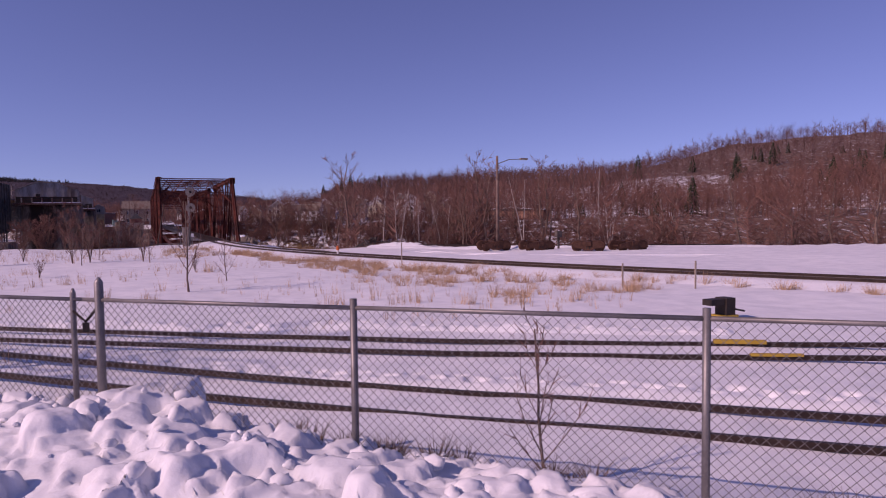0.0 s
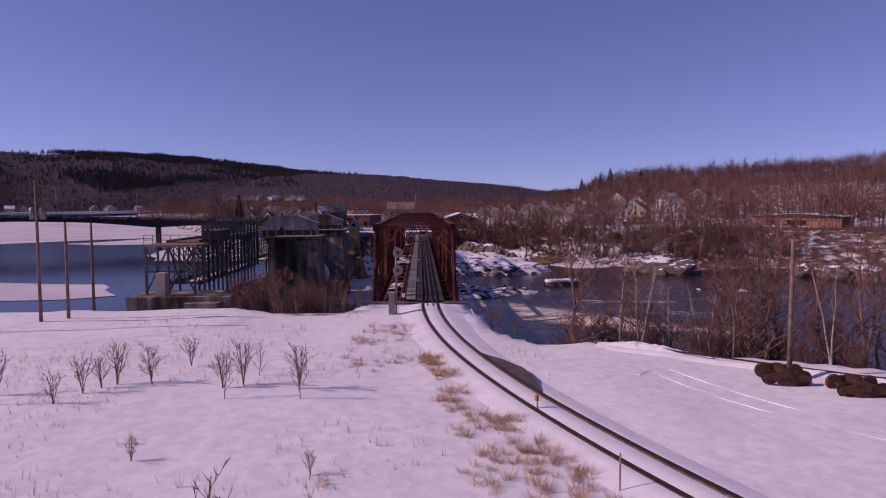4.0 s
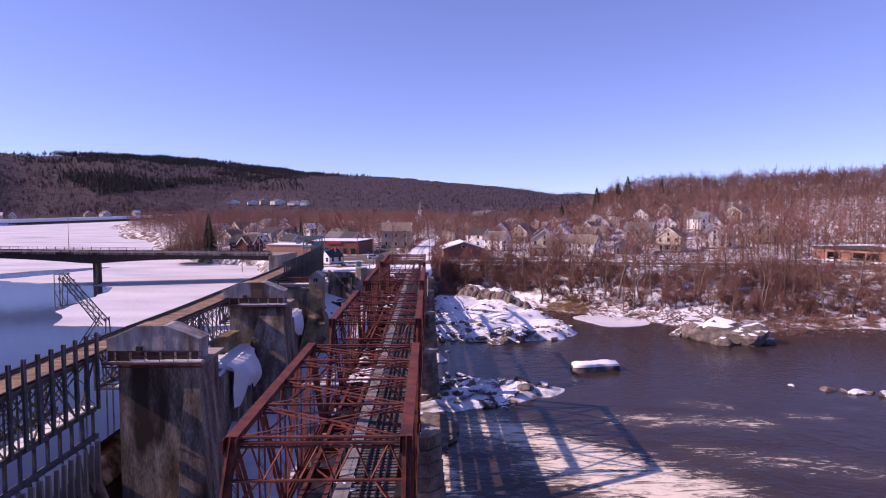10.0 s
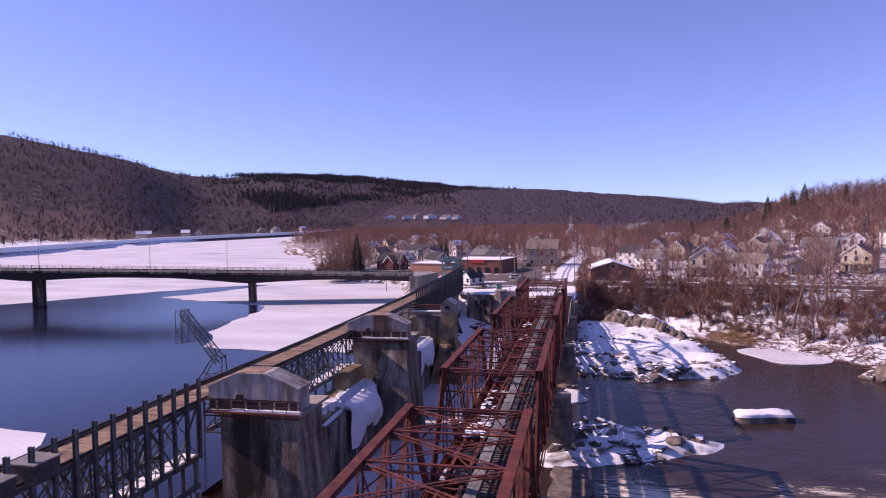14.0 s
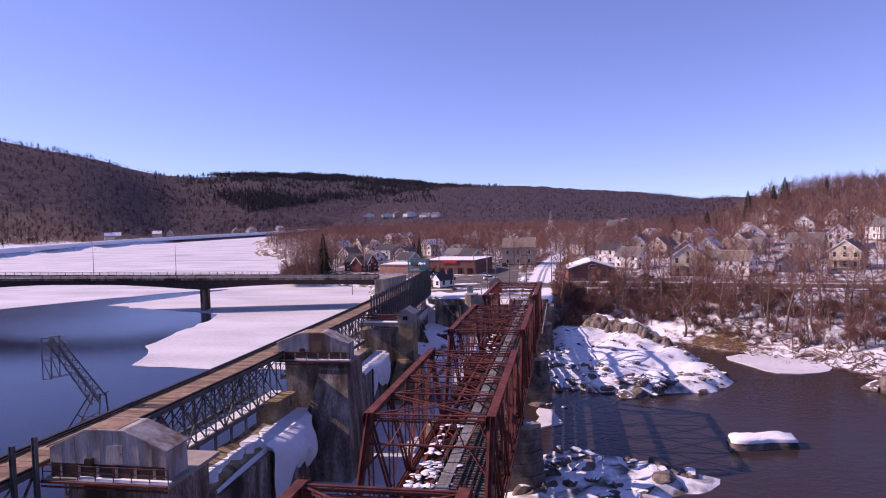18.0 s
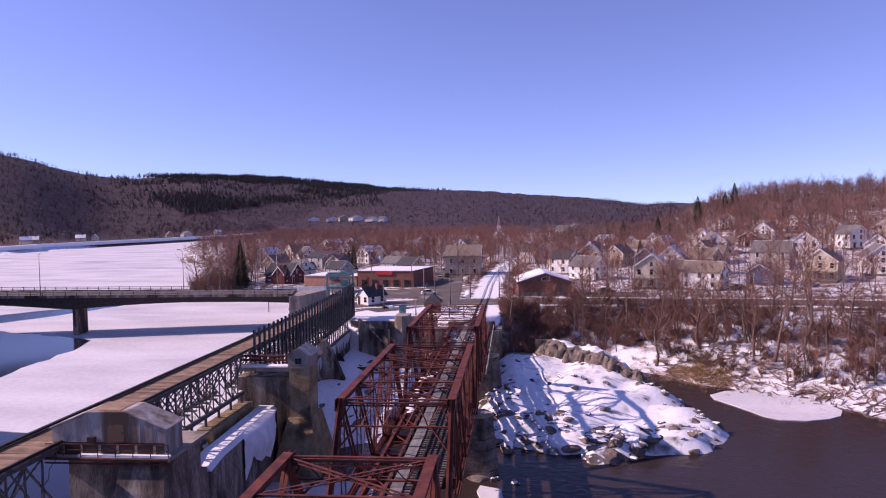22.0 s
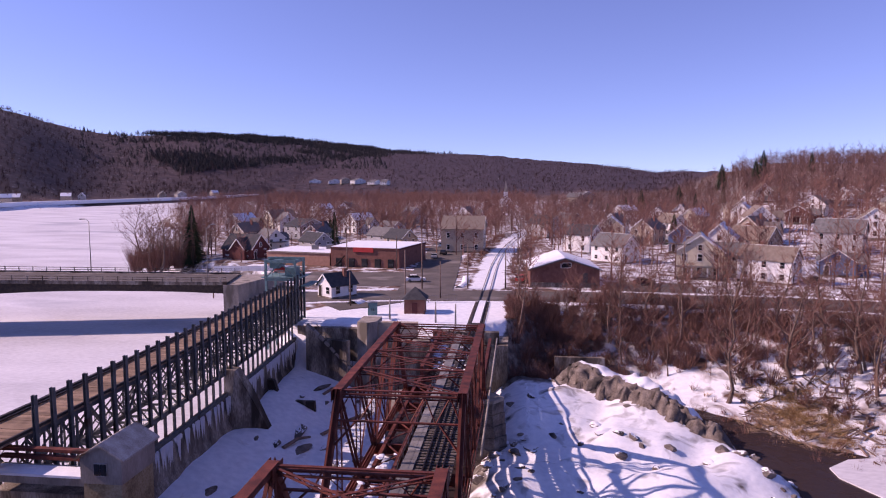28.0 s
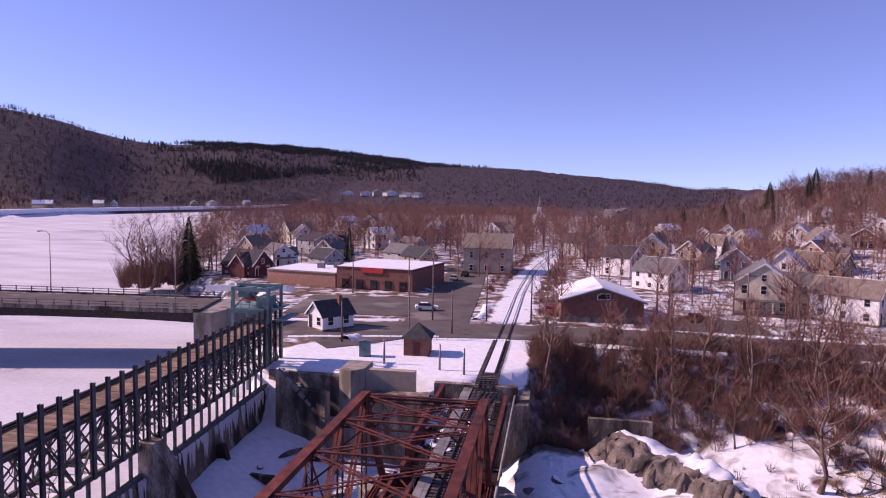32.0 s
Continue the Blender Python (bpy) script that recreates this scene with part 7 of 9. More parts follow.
lo2, hi2 = shore_far(th2[:, 0]), bank_far(th2[:, 0])
fr2 = (th2[:, 1] - lo2) / (hi2 - lo2)
th2 = th2[((fr2 > 0.45) & (fr2 < 1.0) & (th2[:, 0] > 36)) | ((th2[:, 0] <= 36) & (th2[:, 1] > 161) & (th2[:, 1] < 181))]
th2 = th2[fbm(th2[:, 0], th2[:, 1], 0.09, 2, 3) > -0.12]
nb2 = np.column_stack([g.uniform(7, 130, 380), g.uniform(3, 10, 380)])
nb2[:, 1] += shore_near(nb2[:, 0])
th2 = np.vstack([th2, np.column_stack([g.uniform(6.4, 14.5, 80), g.uniform(158.5, 180, 80)]), nb2[(nb2[:, 0] > 12) | (nb2[:, 1] > -12)]])
tv, tf = tuft_template(9, 90, 2.6, 1.5, 0.022)
scatter("bank_thicket", tv, tf, with_ground(th2), g.uniform(0.6, 1.5, len(th2)), TWIG, "dense reddish-brown thicket of bare stems on the bank", "thicket", 33)
gr2 = np.column_stack([g.normal(40, 3.2, 90), g.normal(149, 4.5, 90)])
tv, tf = tuft_template(4, 40, 0.6, 0.8, 0.02)
scatter("flattened_reeds", tv, tf, with_ground(gr2), g.uniform(0.7, 1.4, 90), GRASS, "matted tan reeds by the cove", "reeds", 4)


# woods
def far_tree(seed, h, n, w):
    g, v, f = random.Random(seed), [], []
    for a in range(3):
        k, t = len(v), a * 2.09
        v += [(math.cos(t) * 0.16, math.sin(t) * 0.16, 0), (math.cos(t + 2.09) * 0.16, math.sin(t + 2.09) * 0.16, 0), (0, 0, h * 0.95)]
        f.append((k, k + 1, k + 2))
    for i in range(n):
        z0, a = h * (0.25 + 0.6 * i / n), g.uniform(0, 6.28)
        L = h * g.uniform(0.22, 0.42) * (1.15 - 0.6 * i / n)
        up = g.uniform(0.5, 1.5)
        k, b = len(v), g.uniform(0, 3.14)
        v += [(-w * math.cos(b), -w * math.sin(b), z0), (w * math.cos(b), w * math.sin(b), z0 + 0.1), (math.cos(a) * L, math.sin(a) * L, min(h * 1.05, z0 + L * up))]
        f.append((k, k + 1, k + 2))
        for q in range(3):
            t = g.uniform(0.35, 0.95)
            p = (math.cos(a) * L * t, math.sin(a) * L * t, z0 + L * up * t * 0.9)
            c, k = g.uniform(0, 6.28), len(v)
            l2 = L * g.uniform(0.25, 0.5)
            v += [p, (p[0] + w * 0.9, p[1] + w * 0.5, p[2] + 0.1), (p[0] + math.cos(c) * l2 * 0.6, p[1] + math.sin(c) * l2 * 0.6, p[2] + l2)]
            f.append((k, k + 1, k + 2))
    return np.array(v), np.array(f)


def fir(seed, h, r0, layers, n):
    g, v, f = random.Random(seed), [], []
    k = 0
    for a in range(4):
        t = a * math.pi / 2
        v += [(math.cos(t) * 0.16, math.sin(t) * 0.16, 0), (math.cos(t + 1.57) * 0.16, math.sin(t + 1.57) * 0.16, 0), (0, 0, h * 0.5)]
        f.append((k, k + 1, k + 2))
        k += 3
    for i in range(layers):
        z = h * (0.08 + 0.9 * i / layers)
        r = r0 * (1 - i / layers) ** 0.85 + 0.12
        for j in range(n):
            a = 6.283 * (j + g.random() * 0.7) / n
            rr, dz = r * g.uniform(0.65, 1.1), h / layers * g.uniform(0.5, 1.3)
            b = 2.6 / n
            v += [(math.cos(a) * rr, math.sin(a) * rr, z - dz * 0.5), (math.cos(a + b) * r * 0.3, math.sin(a + b) * r * 0.3, z + dz * 0.4), (math.cos(a - b) * r * 0.3, math.sin(a - b) * r * 0.3, z + dz * 1.0)]
            f.append((k, k + 1, k + 2))
            k += 3
    return np.array(v), np.array(f)

# ---- the town ----
def road(name, line, width, z, mat, label, category):
    s = Shape()
    k = len(line)
    left, right = [], []
    for i, (x, y) in enumerate(line):
        ax, ay = line[max(i - 1, 0)]
        bx, by = line[min(i + 1, k - 1)]
        d = Vector((bx - ax, by - ay, 0)).normalized()
        left.append((x - d.y * width / 2, y + d.x * width / 2))
        right.append((x + d.y * width / 2, y - d.x * width / 2))
    s.slab(right + left[::-1], z - 0.3, z)
    bm = bmesh.new()
    me = s.data(name, mat)
    bm.from_mesh(me)
    bmesh.ops.triangulate(bm, faces=bm.faces[:])
    bm.to_mesh(me)
    bm.free()
    return single(name, me, mat, label, category, kind="structure")


road("road", [(-44, 182), (-20, 187), (0, 190), (20, 190.5), (60, 187), (105, 179), (150, 165)], 11.5, 0.58, ASPHALT, "grey worn asphalt road through the town", "road")
road("side_street", [(-10.5, 194), (-11.5, 214), (-13, 240), (-15, 270), (-17, 305)], 11, 0.585, ASPHALT, "side street beside the red brick building", "road")
road("parking_lot", [(26, 203), (44, 203)], 14, 0.586, ASPHALT, "paved lot beside the brick garage", "parking lot")
road("parking_lot", [(-40, 208), (-14.5, 211)], 22, 0.583, ASPHALT, "wide worn parking lot before the shops", "parking lot")
road("river_drive", [(-24.5, 175.6), (-20.5, 178.8), (-15.5, 184.5)], 8.6, 0.584, ASPHALT, "short paved drive by the white house", "road")
for line, w in (([(-37, 191.2), (-17, 195.5)], 1.6), ([(20, 197.6), (60, 194.3), (105, 186)], 1.5), ([(-30, 178.4), (-8, 183.6)], 1.2), ([(10, 183.6), (60, 180.6), (105, 172)], 1.6)):
    lumpy_bank("road_snow_bank", line, w * 0.55, [0.35] * len(line), "low ploughed snow bank along the road", line[0][0])
lumpy_bank("road_snow_bank", [(-21, 178), (-20, 181)], 1.4, [0.9, 0.6], "heap of ploughed snow beside the drive", 3)
lumpy_bank("road_snow_bank", [(-4.2, 199), (-3.4, 206), (-4, 216)], 1.0, [0.5, 0.6, 0.4], "dirty snow heap at the street corner", 5)


def windows_on(parent, x, y, z, w, h, face, mat=WHITE):
    """A framed window on a wall that faces -y (front), +x or -x."""
    t = 0.06
    if face == "front":
        fr = Shape().box(x - w / 2 - 0.1, x + w / 2 + 0.1, y - t, y - 0.004, z - 0.1, z + h + 0.12)
        pn = Shape().box(x - w / 2, x + w / 2, y - t - 0.02, y - t - 0.003, z, z + h * 0.48).box(x - w / 2, x + w / 2, y - t - 0.02, y - t - 0.003, z + h * 0.53, z + h)
    else:
        s = 1 if face == "right" else -1
        a, b = sorted((x + s * 0.004, x + s * t))
        fr = Shape().box(a, b, y - w / 2 - 0.1, y + w / 2 + 0.1, z - 0.1, z + h + 0.12)
        a, b = sorted((x + s * (t + 0.003), x + s * (t + 0.02)))
        pn = Shape().box(a, b, y - w / 2, y + w / 2, z, z + h * 0.48).box(a, b, y - w / 2, y + w / 2, z + h * 0.53, z + h)
    win = part("window", fr, mat, parent)
    part("pane", pn, GLASS, win)


def house(x, y, w, d, h, rise, turn, wall, roof, label, storeys=2, porch=False, chimney=True, snow_side=True, z=None, group="houses of the town", wing=False):
    """A gabled house, its front gable to -y before turning; base at the ground."""
    z = ground_z(x, y) if z is None else z
    t = thing("house", label, "house", group, (x, y, z), turn)
    a, b = w / 2, d / 2
    part("wall", Shape().prism([(-a, -0.6), (a, -0.6), (a, h), (0, h + rise), (-a, h)], -b, b), wall, t)
    part("foundation", Shape().box(-a - 0.05, a + 0.05, -b - 0.05, b + 0.05, -0.8, 0.35), CONCRETE, t)
    o, k = 0.35, rise / a
    for s, m in ((-1, roof), (1, SNOW if snow_side else roof)):
        sl = Shape().prism([(0, h + rise + 0.02), (s * (a + o), h - o * k + 0.02), (s * (a + o), h - o * k + 0.2), (0, h + rise + 0.22)], -b - o, b + o)
        part("roof", sl, roof, t)
        if m is SNOW:
            part("roof_snow", Shape().prism([(s * 0.12, h + rise + 0.16), (s * (a * 0.93), h + a * 0.07 * k + 0.22), (s * (a * 0.93), h + a * 0.07 * k + 0.3), (s * 0.12, h + rise + 0.27)], -b - o + 0.2, b + o - 0.2), SNOW, t)
    for s in (-1, 1):
        part("bargeboard", Shape().beam((0, -b - o - 0.03, h + rise + 0.08), (s * (a + o), -b - o - 0.03, h - o * k + 0.08), 0.05, 0.26), WHITE, t)
    fl = h / storeys
    for f in range(storeys):
        for i in range(2 if w < 9 else 3):
            n = 2 if w < 9 else 3
            if f == 0 and i == 0:
                continue
            windows_on(t, -a + w * (i + 0.5) / n, -b, f * fl + 0.95, 0.95, min(1.5, fl - 1.3), "front")
        m = max(2, int(d / 3.3))
        for i in range(m):
            yy = -b + d * (i + 0.5) / m
            if x < 60:
                windows_on(t, a, yy, f * fl + 0.95, 0.9, min(1.5, fl - 1.3), "right")
            windows_on(t, -a, yy, f * fl + 0.95, 0.9, min(1.5, fl - 1.3), "left")
    if rise > 2:
        windows_on(t, 0, -b, h + 0.35, 0.8, min(1.2, rise * 0.4), "front")
    dr = part("door", Shape().box(-a + w * 0.2 - 0.45, -a + w * 0.2 + 0.45, -b - 0.07, -b - 0.004, 0.3, 2.35), DARKSTEEL, t)
    part("door_frame", Shape().box(-a + w * 0.2 - 0.6, -a + w * 0.2 + 0.6, -b - 0.05, -b - 0.002, 0.3, 2.5), WHITE, dr)
    if chimney:
        part("chimney", Shape().box(a * 0.2, a * 0.2 + 0.6, b * 0.3, b * 0.3 + 0.6, h + rise * 0.4, h + rise + 0.9), BRICK, t)
    if wing:
        y0, y1, x1, wh, wr = -b * 0.25, b * 0.65, a + w * 0.42, h * 0.82, rise * 0.75
        ym = (y0 + y1) / 2
        part("wing_wall", Shape().loft([[(q, y0, -0.6), (q, y1, -0.6), (q, y1, wh), (q, ym, wh + wr), (q, y0, wh)] for q in (a - 0.5, x1)]), wall, t)
        for ye in (y0 - 0.3, y1 + 0.3):
            ze = wh - 0.3 * wr / (ym - y0)
            part("wing_roof", Shape().loft([[(q, ym, wh + wr + 0.02), (q, ye, ze + 0.02), (q, ye, ze + 0.2), (q, ym, wh + wr + 0.22)] for q in (a * 0.4, x1 + 0.3)]), roof, t)
        for f in range(storeys):
            windows_on(t, a + w * 0.22, y0, f * fl + 0.9, 0.85, min(1.4, fl - 1.4), "front")
            windows_on(t, x1, ym, f * fl + 0.9, 0.85, min(1.4, fl - 1.4), "right")
    if porch:
        part("porch_roof", Shape().prism([(-a, 2.7), (a, 2.7), (a, 2.9), (-a, 2.9)], -b - 2.1, -b), roof, t)
        part("porch_floor", Shape().box(-a, a, -b - 2.0, -b, -0.4, 0.35), TIMBER, t)
        for i in range(4):
            xx = -a + 0.2 + (w - 0.4) * i / 3
            part("porch_post", Shape().box(xx - 0.08, xx + 0.08, -b - 1.95, -b - 1.79, 0.35, 2.7), WHITE, t)
    return t


house(49.2, 223, 10, 11, 6.0, 3.6, -14, CREAM, SHINGLE, "cream two-storey house with a gabled front and porch", porch=True, wing=True)
house(59.5, 243, 9, 13, 6.4, 4.2, -20, WHITE, SHINGLE, "tall white gabled house behind the cream house")
house(61.5, 214.5, 6.6, 11, 5.0, 2.6, 52, WHITE, TANSHINGLE, "white two-storey house with rows of windows")
TOWN = [(72, 384, 9, 11, 5.6, 3.4, 10, WHITE, SHINGLE, "white house with a grey roof on the slope"), (80, 349, 8, 11, 5.6, 3.6, -12, CREAM, SHINGLE, "pale cream house among bare trees"),
        (92, 313, 9, 12, 5.8, 3.8, 20, WHITE, TANSHINGLE, "white gabled house with a tan roof"), (57, 274, 7.5, 10, 5.2, 3.2, 15, BLUESIDE, SHINGLE, "small blue house with a steep roof"),
        (30, 371, 10, 9, 5.2, 2.8, 80, GREYSIDE, SHINGLE, "grey house under a snowy roof"), (28, 277, 9, 9, 5.6, 2.8, 84, WHITE, DARKSHINGLE, "white house with a dark porch and roof"),
        (114, 334, 8, 8, 4.2, 2.6, 0, REDSIDE, SHINGLE, "small red house on the hill"), (63, 422, 9, 12, 5.6, 3.4, -20, WHITE, SHINGLE, "distant white house with a gable"),
        (111, 398, 9, 11, 5.6, 3.2, 30, CREAM, TANSHINGLE, "distant cream house on the hill"), (128, 352, 9, 11, 5.2, 3.2, -10, WHITE, SHINGLE, "white house at the edge of the woods"),
        (98, 264, 9, 12, 5.8, 3.4, 85, GREYSIDE, SHINGLE, "grey two-storey house with a wide roof"), (118, 287, 9, 12, 5.8, 3.6, 5, WHITE, TANSHINGLE, "white house with a tan hip-like roof"),
        (82, 286, 8, 10, 5.6, 3.4, -15, TANSIDE, SHINGLE, "tan house among the trees"), (72, 256, 8, 11, 5.4, 3.2, 75, TANSIDE, TANSHINGLE, "tan house with a broad brown roof"),
        (80, 226, 7, 9, 3.4, 2.4, 10, BLUESIDE, SHINGLE, "low blue-grey cottage by the road"), (100, 231, 9, 11, 5.8, 3.4, -5, CREAM, TANSHINGLE, "cream house with a bay and tan roof"),
        (120, 240, 9, 11, 5.6, 3.4, 12, WHITE, SHINGLE, "white house beyond the cream one"), (140, 300, 9, 12, 5.6, 3.2, 40, WHITE, SHINGLE, "white house high on the slope"),
        (150, 378, 8, 10, 5.2, 3.2, 0, WHITE, SHINGLE, "white cottage in the upper woods"), (42, 320, 9, 11, 5.6, 3.4, 20, CREAM, SHINGLE, "cream house with a snowy yard"),
        (18, 335, 9, 12, 5.4, 3.2, 70, GREYSIDE, DARKSHINGLE, "grey house near the railway line"), (52, 300, 8, 10, 5.4, 3.2, -8, TANSIDE, SHINGLE, "tan house behind the blue house"),
        (146, 250, 9, 11, 5.6, 3.2, 15, TANSIDE, SHINGLE, "tan house near the road bend"), (168, 322, 9, 11, 5.4, 3.2, -20, CREAM, SHINGLE, "cream house under bare trees"),
        (-72, 272, 6.6, 8.5, 4.0, 2.6, 75, WHITE, SHINGLE, "white house with a snowy roof behind the shops"), (-55, 266, 6.6, 7.6, 3.8, 2.4, 85, GREYSIDE, DARKSHINGLE, "low grey house with snow on its dark roof"),
        (-30, 276, 6.6, 8.5, 4.0, 2.6, 80, TANSIDE, DARKSHINGLE, "brown clapboard house near the line"), (-62, 292, 6.6, 8.5, 4.2, 2.7, 10, CREAM, SHINGLE, "pale gabled house among yards of snow"),
        (-106, 330, 9, 11, 5.4, 3.6, 10, GREYSIDE, SHINGLE, "grey house across the lots"), (-103, 366, 9, 12, 5.4, 3.8, -15, CREAM, TANSHINGLE, "cream house with a steep roof"),
        (-74, 314, 13, 9, 5.2, 2.4, 88, GREYSIDE, DARKSHINGLE, "long dark-roofed house behind the shops"), (-112, 464, 10, 12, 5.6, 3.4, 0, WHITE, SHINGLE, "distant white house by the woods"),
        (-108, 508, 9, 12, 5.6, 3.4, 20, WHITE, SHINGLE, "distant white house near the river"), (-90, 296, 6.6, 9.3, 4.2, 2.9, 6, TANSIDE, TANSHINGLE, "brown house behind the barn"),
        (-60, 345, 9, 11, 5.4, 3.2, -10, WHITE, SHINGLE, "white house with a snowy roof"), (-42, 322, 6.6, 8.5, 4.0, 2.4, 80, GREYSIDE, SHINGLE, "grey house behind the flat-roofed shops"),
        (-84, 400, 9, 11, 5.4, 3.4, 15, WHITE, SHINGLE, "white house in the far streets"), (-48, 392, 9, 11, 5.4, 3.2, 40, CREAM, SHINGLE, "cream house in the far streets"), (-20, 430, 9, 12, 5.4, 3.4, 5, WHITE, SHINGLE, "white house beside the far woods"),
        (-38, 288, 6.6, 9.3, 4.0, 2.4, 85, GREYSIDE, SHINGLE, "low grey house with snow on its roof"),
        (34, 250, 8, 10, 4.6, 3.0, 75, WHITE, SHINGLE, "white house with a dark porch across the lot"), (88, 408, 8, 10, 5.4, 3.6, 5, WHITE, SHINGLE, "far white gabled house above the street"),
        (130, 420, 8, 10, 5.4, 3.6, 20, WHITE, TANSHINGLE, "far white house with a tan roof on the slope"), (104, 366, 8, 9, 5.2, 3.4, -4, WHITE, SHINGLE, "small white gabled house on the slope"),
        (150, 338, 8, 10, 5.2, 3.4, 10, CREAM, SHINGLE, "cream gabled house near the upper woods"), (48, 352, 8, 10, 5.2, 3.4, 0, WHITE, SHINGLE, "white gabled house in the middle of the town"),
        (66, 330, 8, 9, 5.2, 3.2, 60, WHITE, TANSHINGLE, "white house with a broad tan roof"), (134, 268, 8, 10, 5.4, 3.4, 0, WHITE, SHINGLE, "white house near the end of the street"),
        (-50, 420, 9, 11, 5.4, 3.4, 70, WHITE, SHINGLE, "white house far up the valley street"), (-92, 344, 8, 10, 5.2, 3.4, 60, WHITE, SHINGLE, "white house near the river point")]
for i, (x, y, w, d, h, r, a, m, rf, lab) in enumerate(TOWN):
    house(x, y, w, d, h, r, a - 28, m, rf, lab, porch=i % 3 == 0, wing=i % 2 == 0, snow_side=i % 3 == 1)
for x, y, w, a, m in ((-519, 700, 10, -50, TANSIDE), (-523, 718, 14, -62, TANSHINGLE), (-515, 788, 15, -60, TANSIDE), (-508, 806, 9, 30, GREYSIDE), (-491, 955, 12, 40, TANSHINGLE), (-488, 1000, 16, 55, GREYSIDE), (-497, 1130, 12, -35, TANSIDE)):
    house(x, y, w * 0.85, 11, 4.4, 4.2, a, m, SHINGLE, "house on the far shore of the river", group="houses of the far shore", z=2.9)
for x, y, w, d, h, a in ((-367, 1400, 26, 15, 6, 20), (-300, 1325, 30, 12, 7, 60), (-256, 1272, 36, 14, 5, 78), (-338, 1372, 18, 12, 8, 30), (-420, 1440, 24, 12, 5, 10), (-232, 1250, 20, 12, 6, 82), (60, 715, 16, 11, 8, 70), (75, 760, 16, 11, 8, 20)):
    house(x, y, w, d, h, 4, a, WHITE if w > 19 else TANSIDE, SHINGLE, "far pale building on the hillside", chimney=False, group="far buildings")

shore_bank = Shape().run([(float(np.interp(y, [405, 473, 705, 1040, 1350], [-430, -440, -489, -450, -480])) - 16, y, 1.2) for y in range(300, 1380, 20)], 7, 4.2)
single("shore_embankment", shore_bank, SNOW, "long snow-covered embankment along the far shore", "embankment", kind="structure")

# big tan-roofed building by the line
bb = house(-9.5, 277, 15, 13, 7.2, 3.6, 90, TANSIDE, TANSHINGLE, "large tan building with a broad brown roof", storeys=2, porch=False, chimney=False, snow_side=False)
for i in range(5):
    part("gallery_post", Shape().box(7.6, 7.75, -6 + i * 3, -5.85 + i * 3, -0.5, 7), WHITE, bb)
part("gallery_roof", Shape().box(6.6, 9.4, -6.8, 6.8, 7.0, 7.15), TANSHINGLE, bb)
part("gallery_floor", Shape().box(7.55, 9.2, -6.6, 6.6, 3.4, 3.6), TIMBER, bb)
for o in (-1.5, 1.2):
    part("roof_vent", Shape().box(2.6, 3.2, o, o + 0.5, 8.9, 10.1), DARKSTEEL, bb)

# flat-roofed shops
shop = thing("shop_building", "long red brick shop with a flat snowy roof and red fascia", "shop")
OUT = [(-40.2, 231.5), (-21.8, 228.5), (-17.9, 248), (-38.5, 251)]
part("wall", Shape().slab(OUT, -0.2, 5.2), BRICK, shop)
part("fascia", Shape().slab([(x + (x + 29.5) * 0.008, y + (y - 240) * 0.015) for x, y in OUT], 5.15, 5.5), REDSIDE, shop, "dark red painted fascia band")
part("roof_snow", Shape().slab([(x * 0.99 - 0.3, y * 0.998 + 0.4) for x, y in OUT], 5.5, 5.62), SNOW, shop)
part("sign_panel", Shape().beam((-34.0, 230.35, 4.95), (-28.6, 229.45, 4.95), 0.3, 1.15), REDPAINT, shop, "plain red sign panel")
for i in range(5):
    t = 0.12 + i * 0.19
    c = Vector((-40.2, 231.5, 0)).lerp(Vector((-21.8, 228.5, 0)), t)
    w = part("shop_window", Shape().beam((c.x - 0.8, c.y + 0.1, 1.6), (c.x + 0.8, c.y - 0.16, 1.6), 0.24, 2.3), DARKSTEEL, shop)
    part("pane", Shape().beam((c.x - 0.7, c.y + 0.06, 1.6), (c.x + 0.7, c.y - 0.18, 1.6), 0.3, 2.0), GLASS, w)
part("stair", Shape().beam((-39, 230.4, 0.6), (-36.2, 229.9, 3.4), 0.7, 0.15), DARKSTEEL, shop, "outside steel stair")
annex = thing("shop_building", "low tan brick annex with a snowy flat roof", "shop")
OUT2 = [(-59, 235.8), (-40.6, 231.8), (-39.2, 246), (-56.5, 250)]
part("wall", Shape().slab(OUT2, -0.2, 3.7), TANBRICK, annex)
part("roof_snow", Shape().slab([(x, y + 0.25) for x, y in OUT2], 3.7, 3.9), SNOW, annex)
part("coping", Shape().beam((-59, 235.7, 3.75), (-40.6, 231.7, 3.75), 0.3, 0.3), PALECON, annex)
for x, y in ((-48, 240), (-44.5, 242)):
    part("roof_unit", Shape().box(x, x + 1.6, y, y + 1.4, 3.9, 5.1), GALV, annex)
barn = house(-69.5, 247, 7.6, 10.5, 3.1, 3.6, 72, REDSIDE, DARKSHINGLE, "dark red house with black steep gables and white trim", chimney=False, snow_side=False)
part("side_gable", Shape().prism([(-2.3, 0), (2.3, 0), (2.3, 3.4), (0, 5.9), (-2.3, 3.4)], -2.2, 1.5), REDSIDE, barn).matrix_basis = pose(-2.6, -1.2, 0, 0, 0, -90)
part("side_roof", Shape().prism([(-2.7, 3.0), (0, 6.0), (2.7, 3.0), (2.7, 3.25), (0, 6.3), (-2.7, 3.25)], -2.6, 2), DARKSHINGLE, barn).matrix_basis = pose(-2.6, -1.2, 0, 0, 0, -90)
part("gable_trim", Shape().prism([(-2.75, 2.95), (-2.45, 2.95), (0, 5.75), (2.45, 2.95), (2.75, 2.95), (0, 6.05)], -2.75, -2.62), WHITE, barn).matrix_basis = pose(-2.6, -1.2, 0, 0, 0, -90)
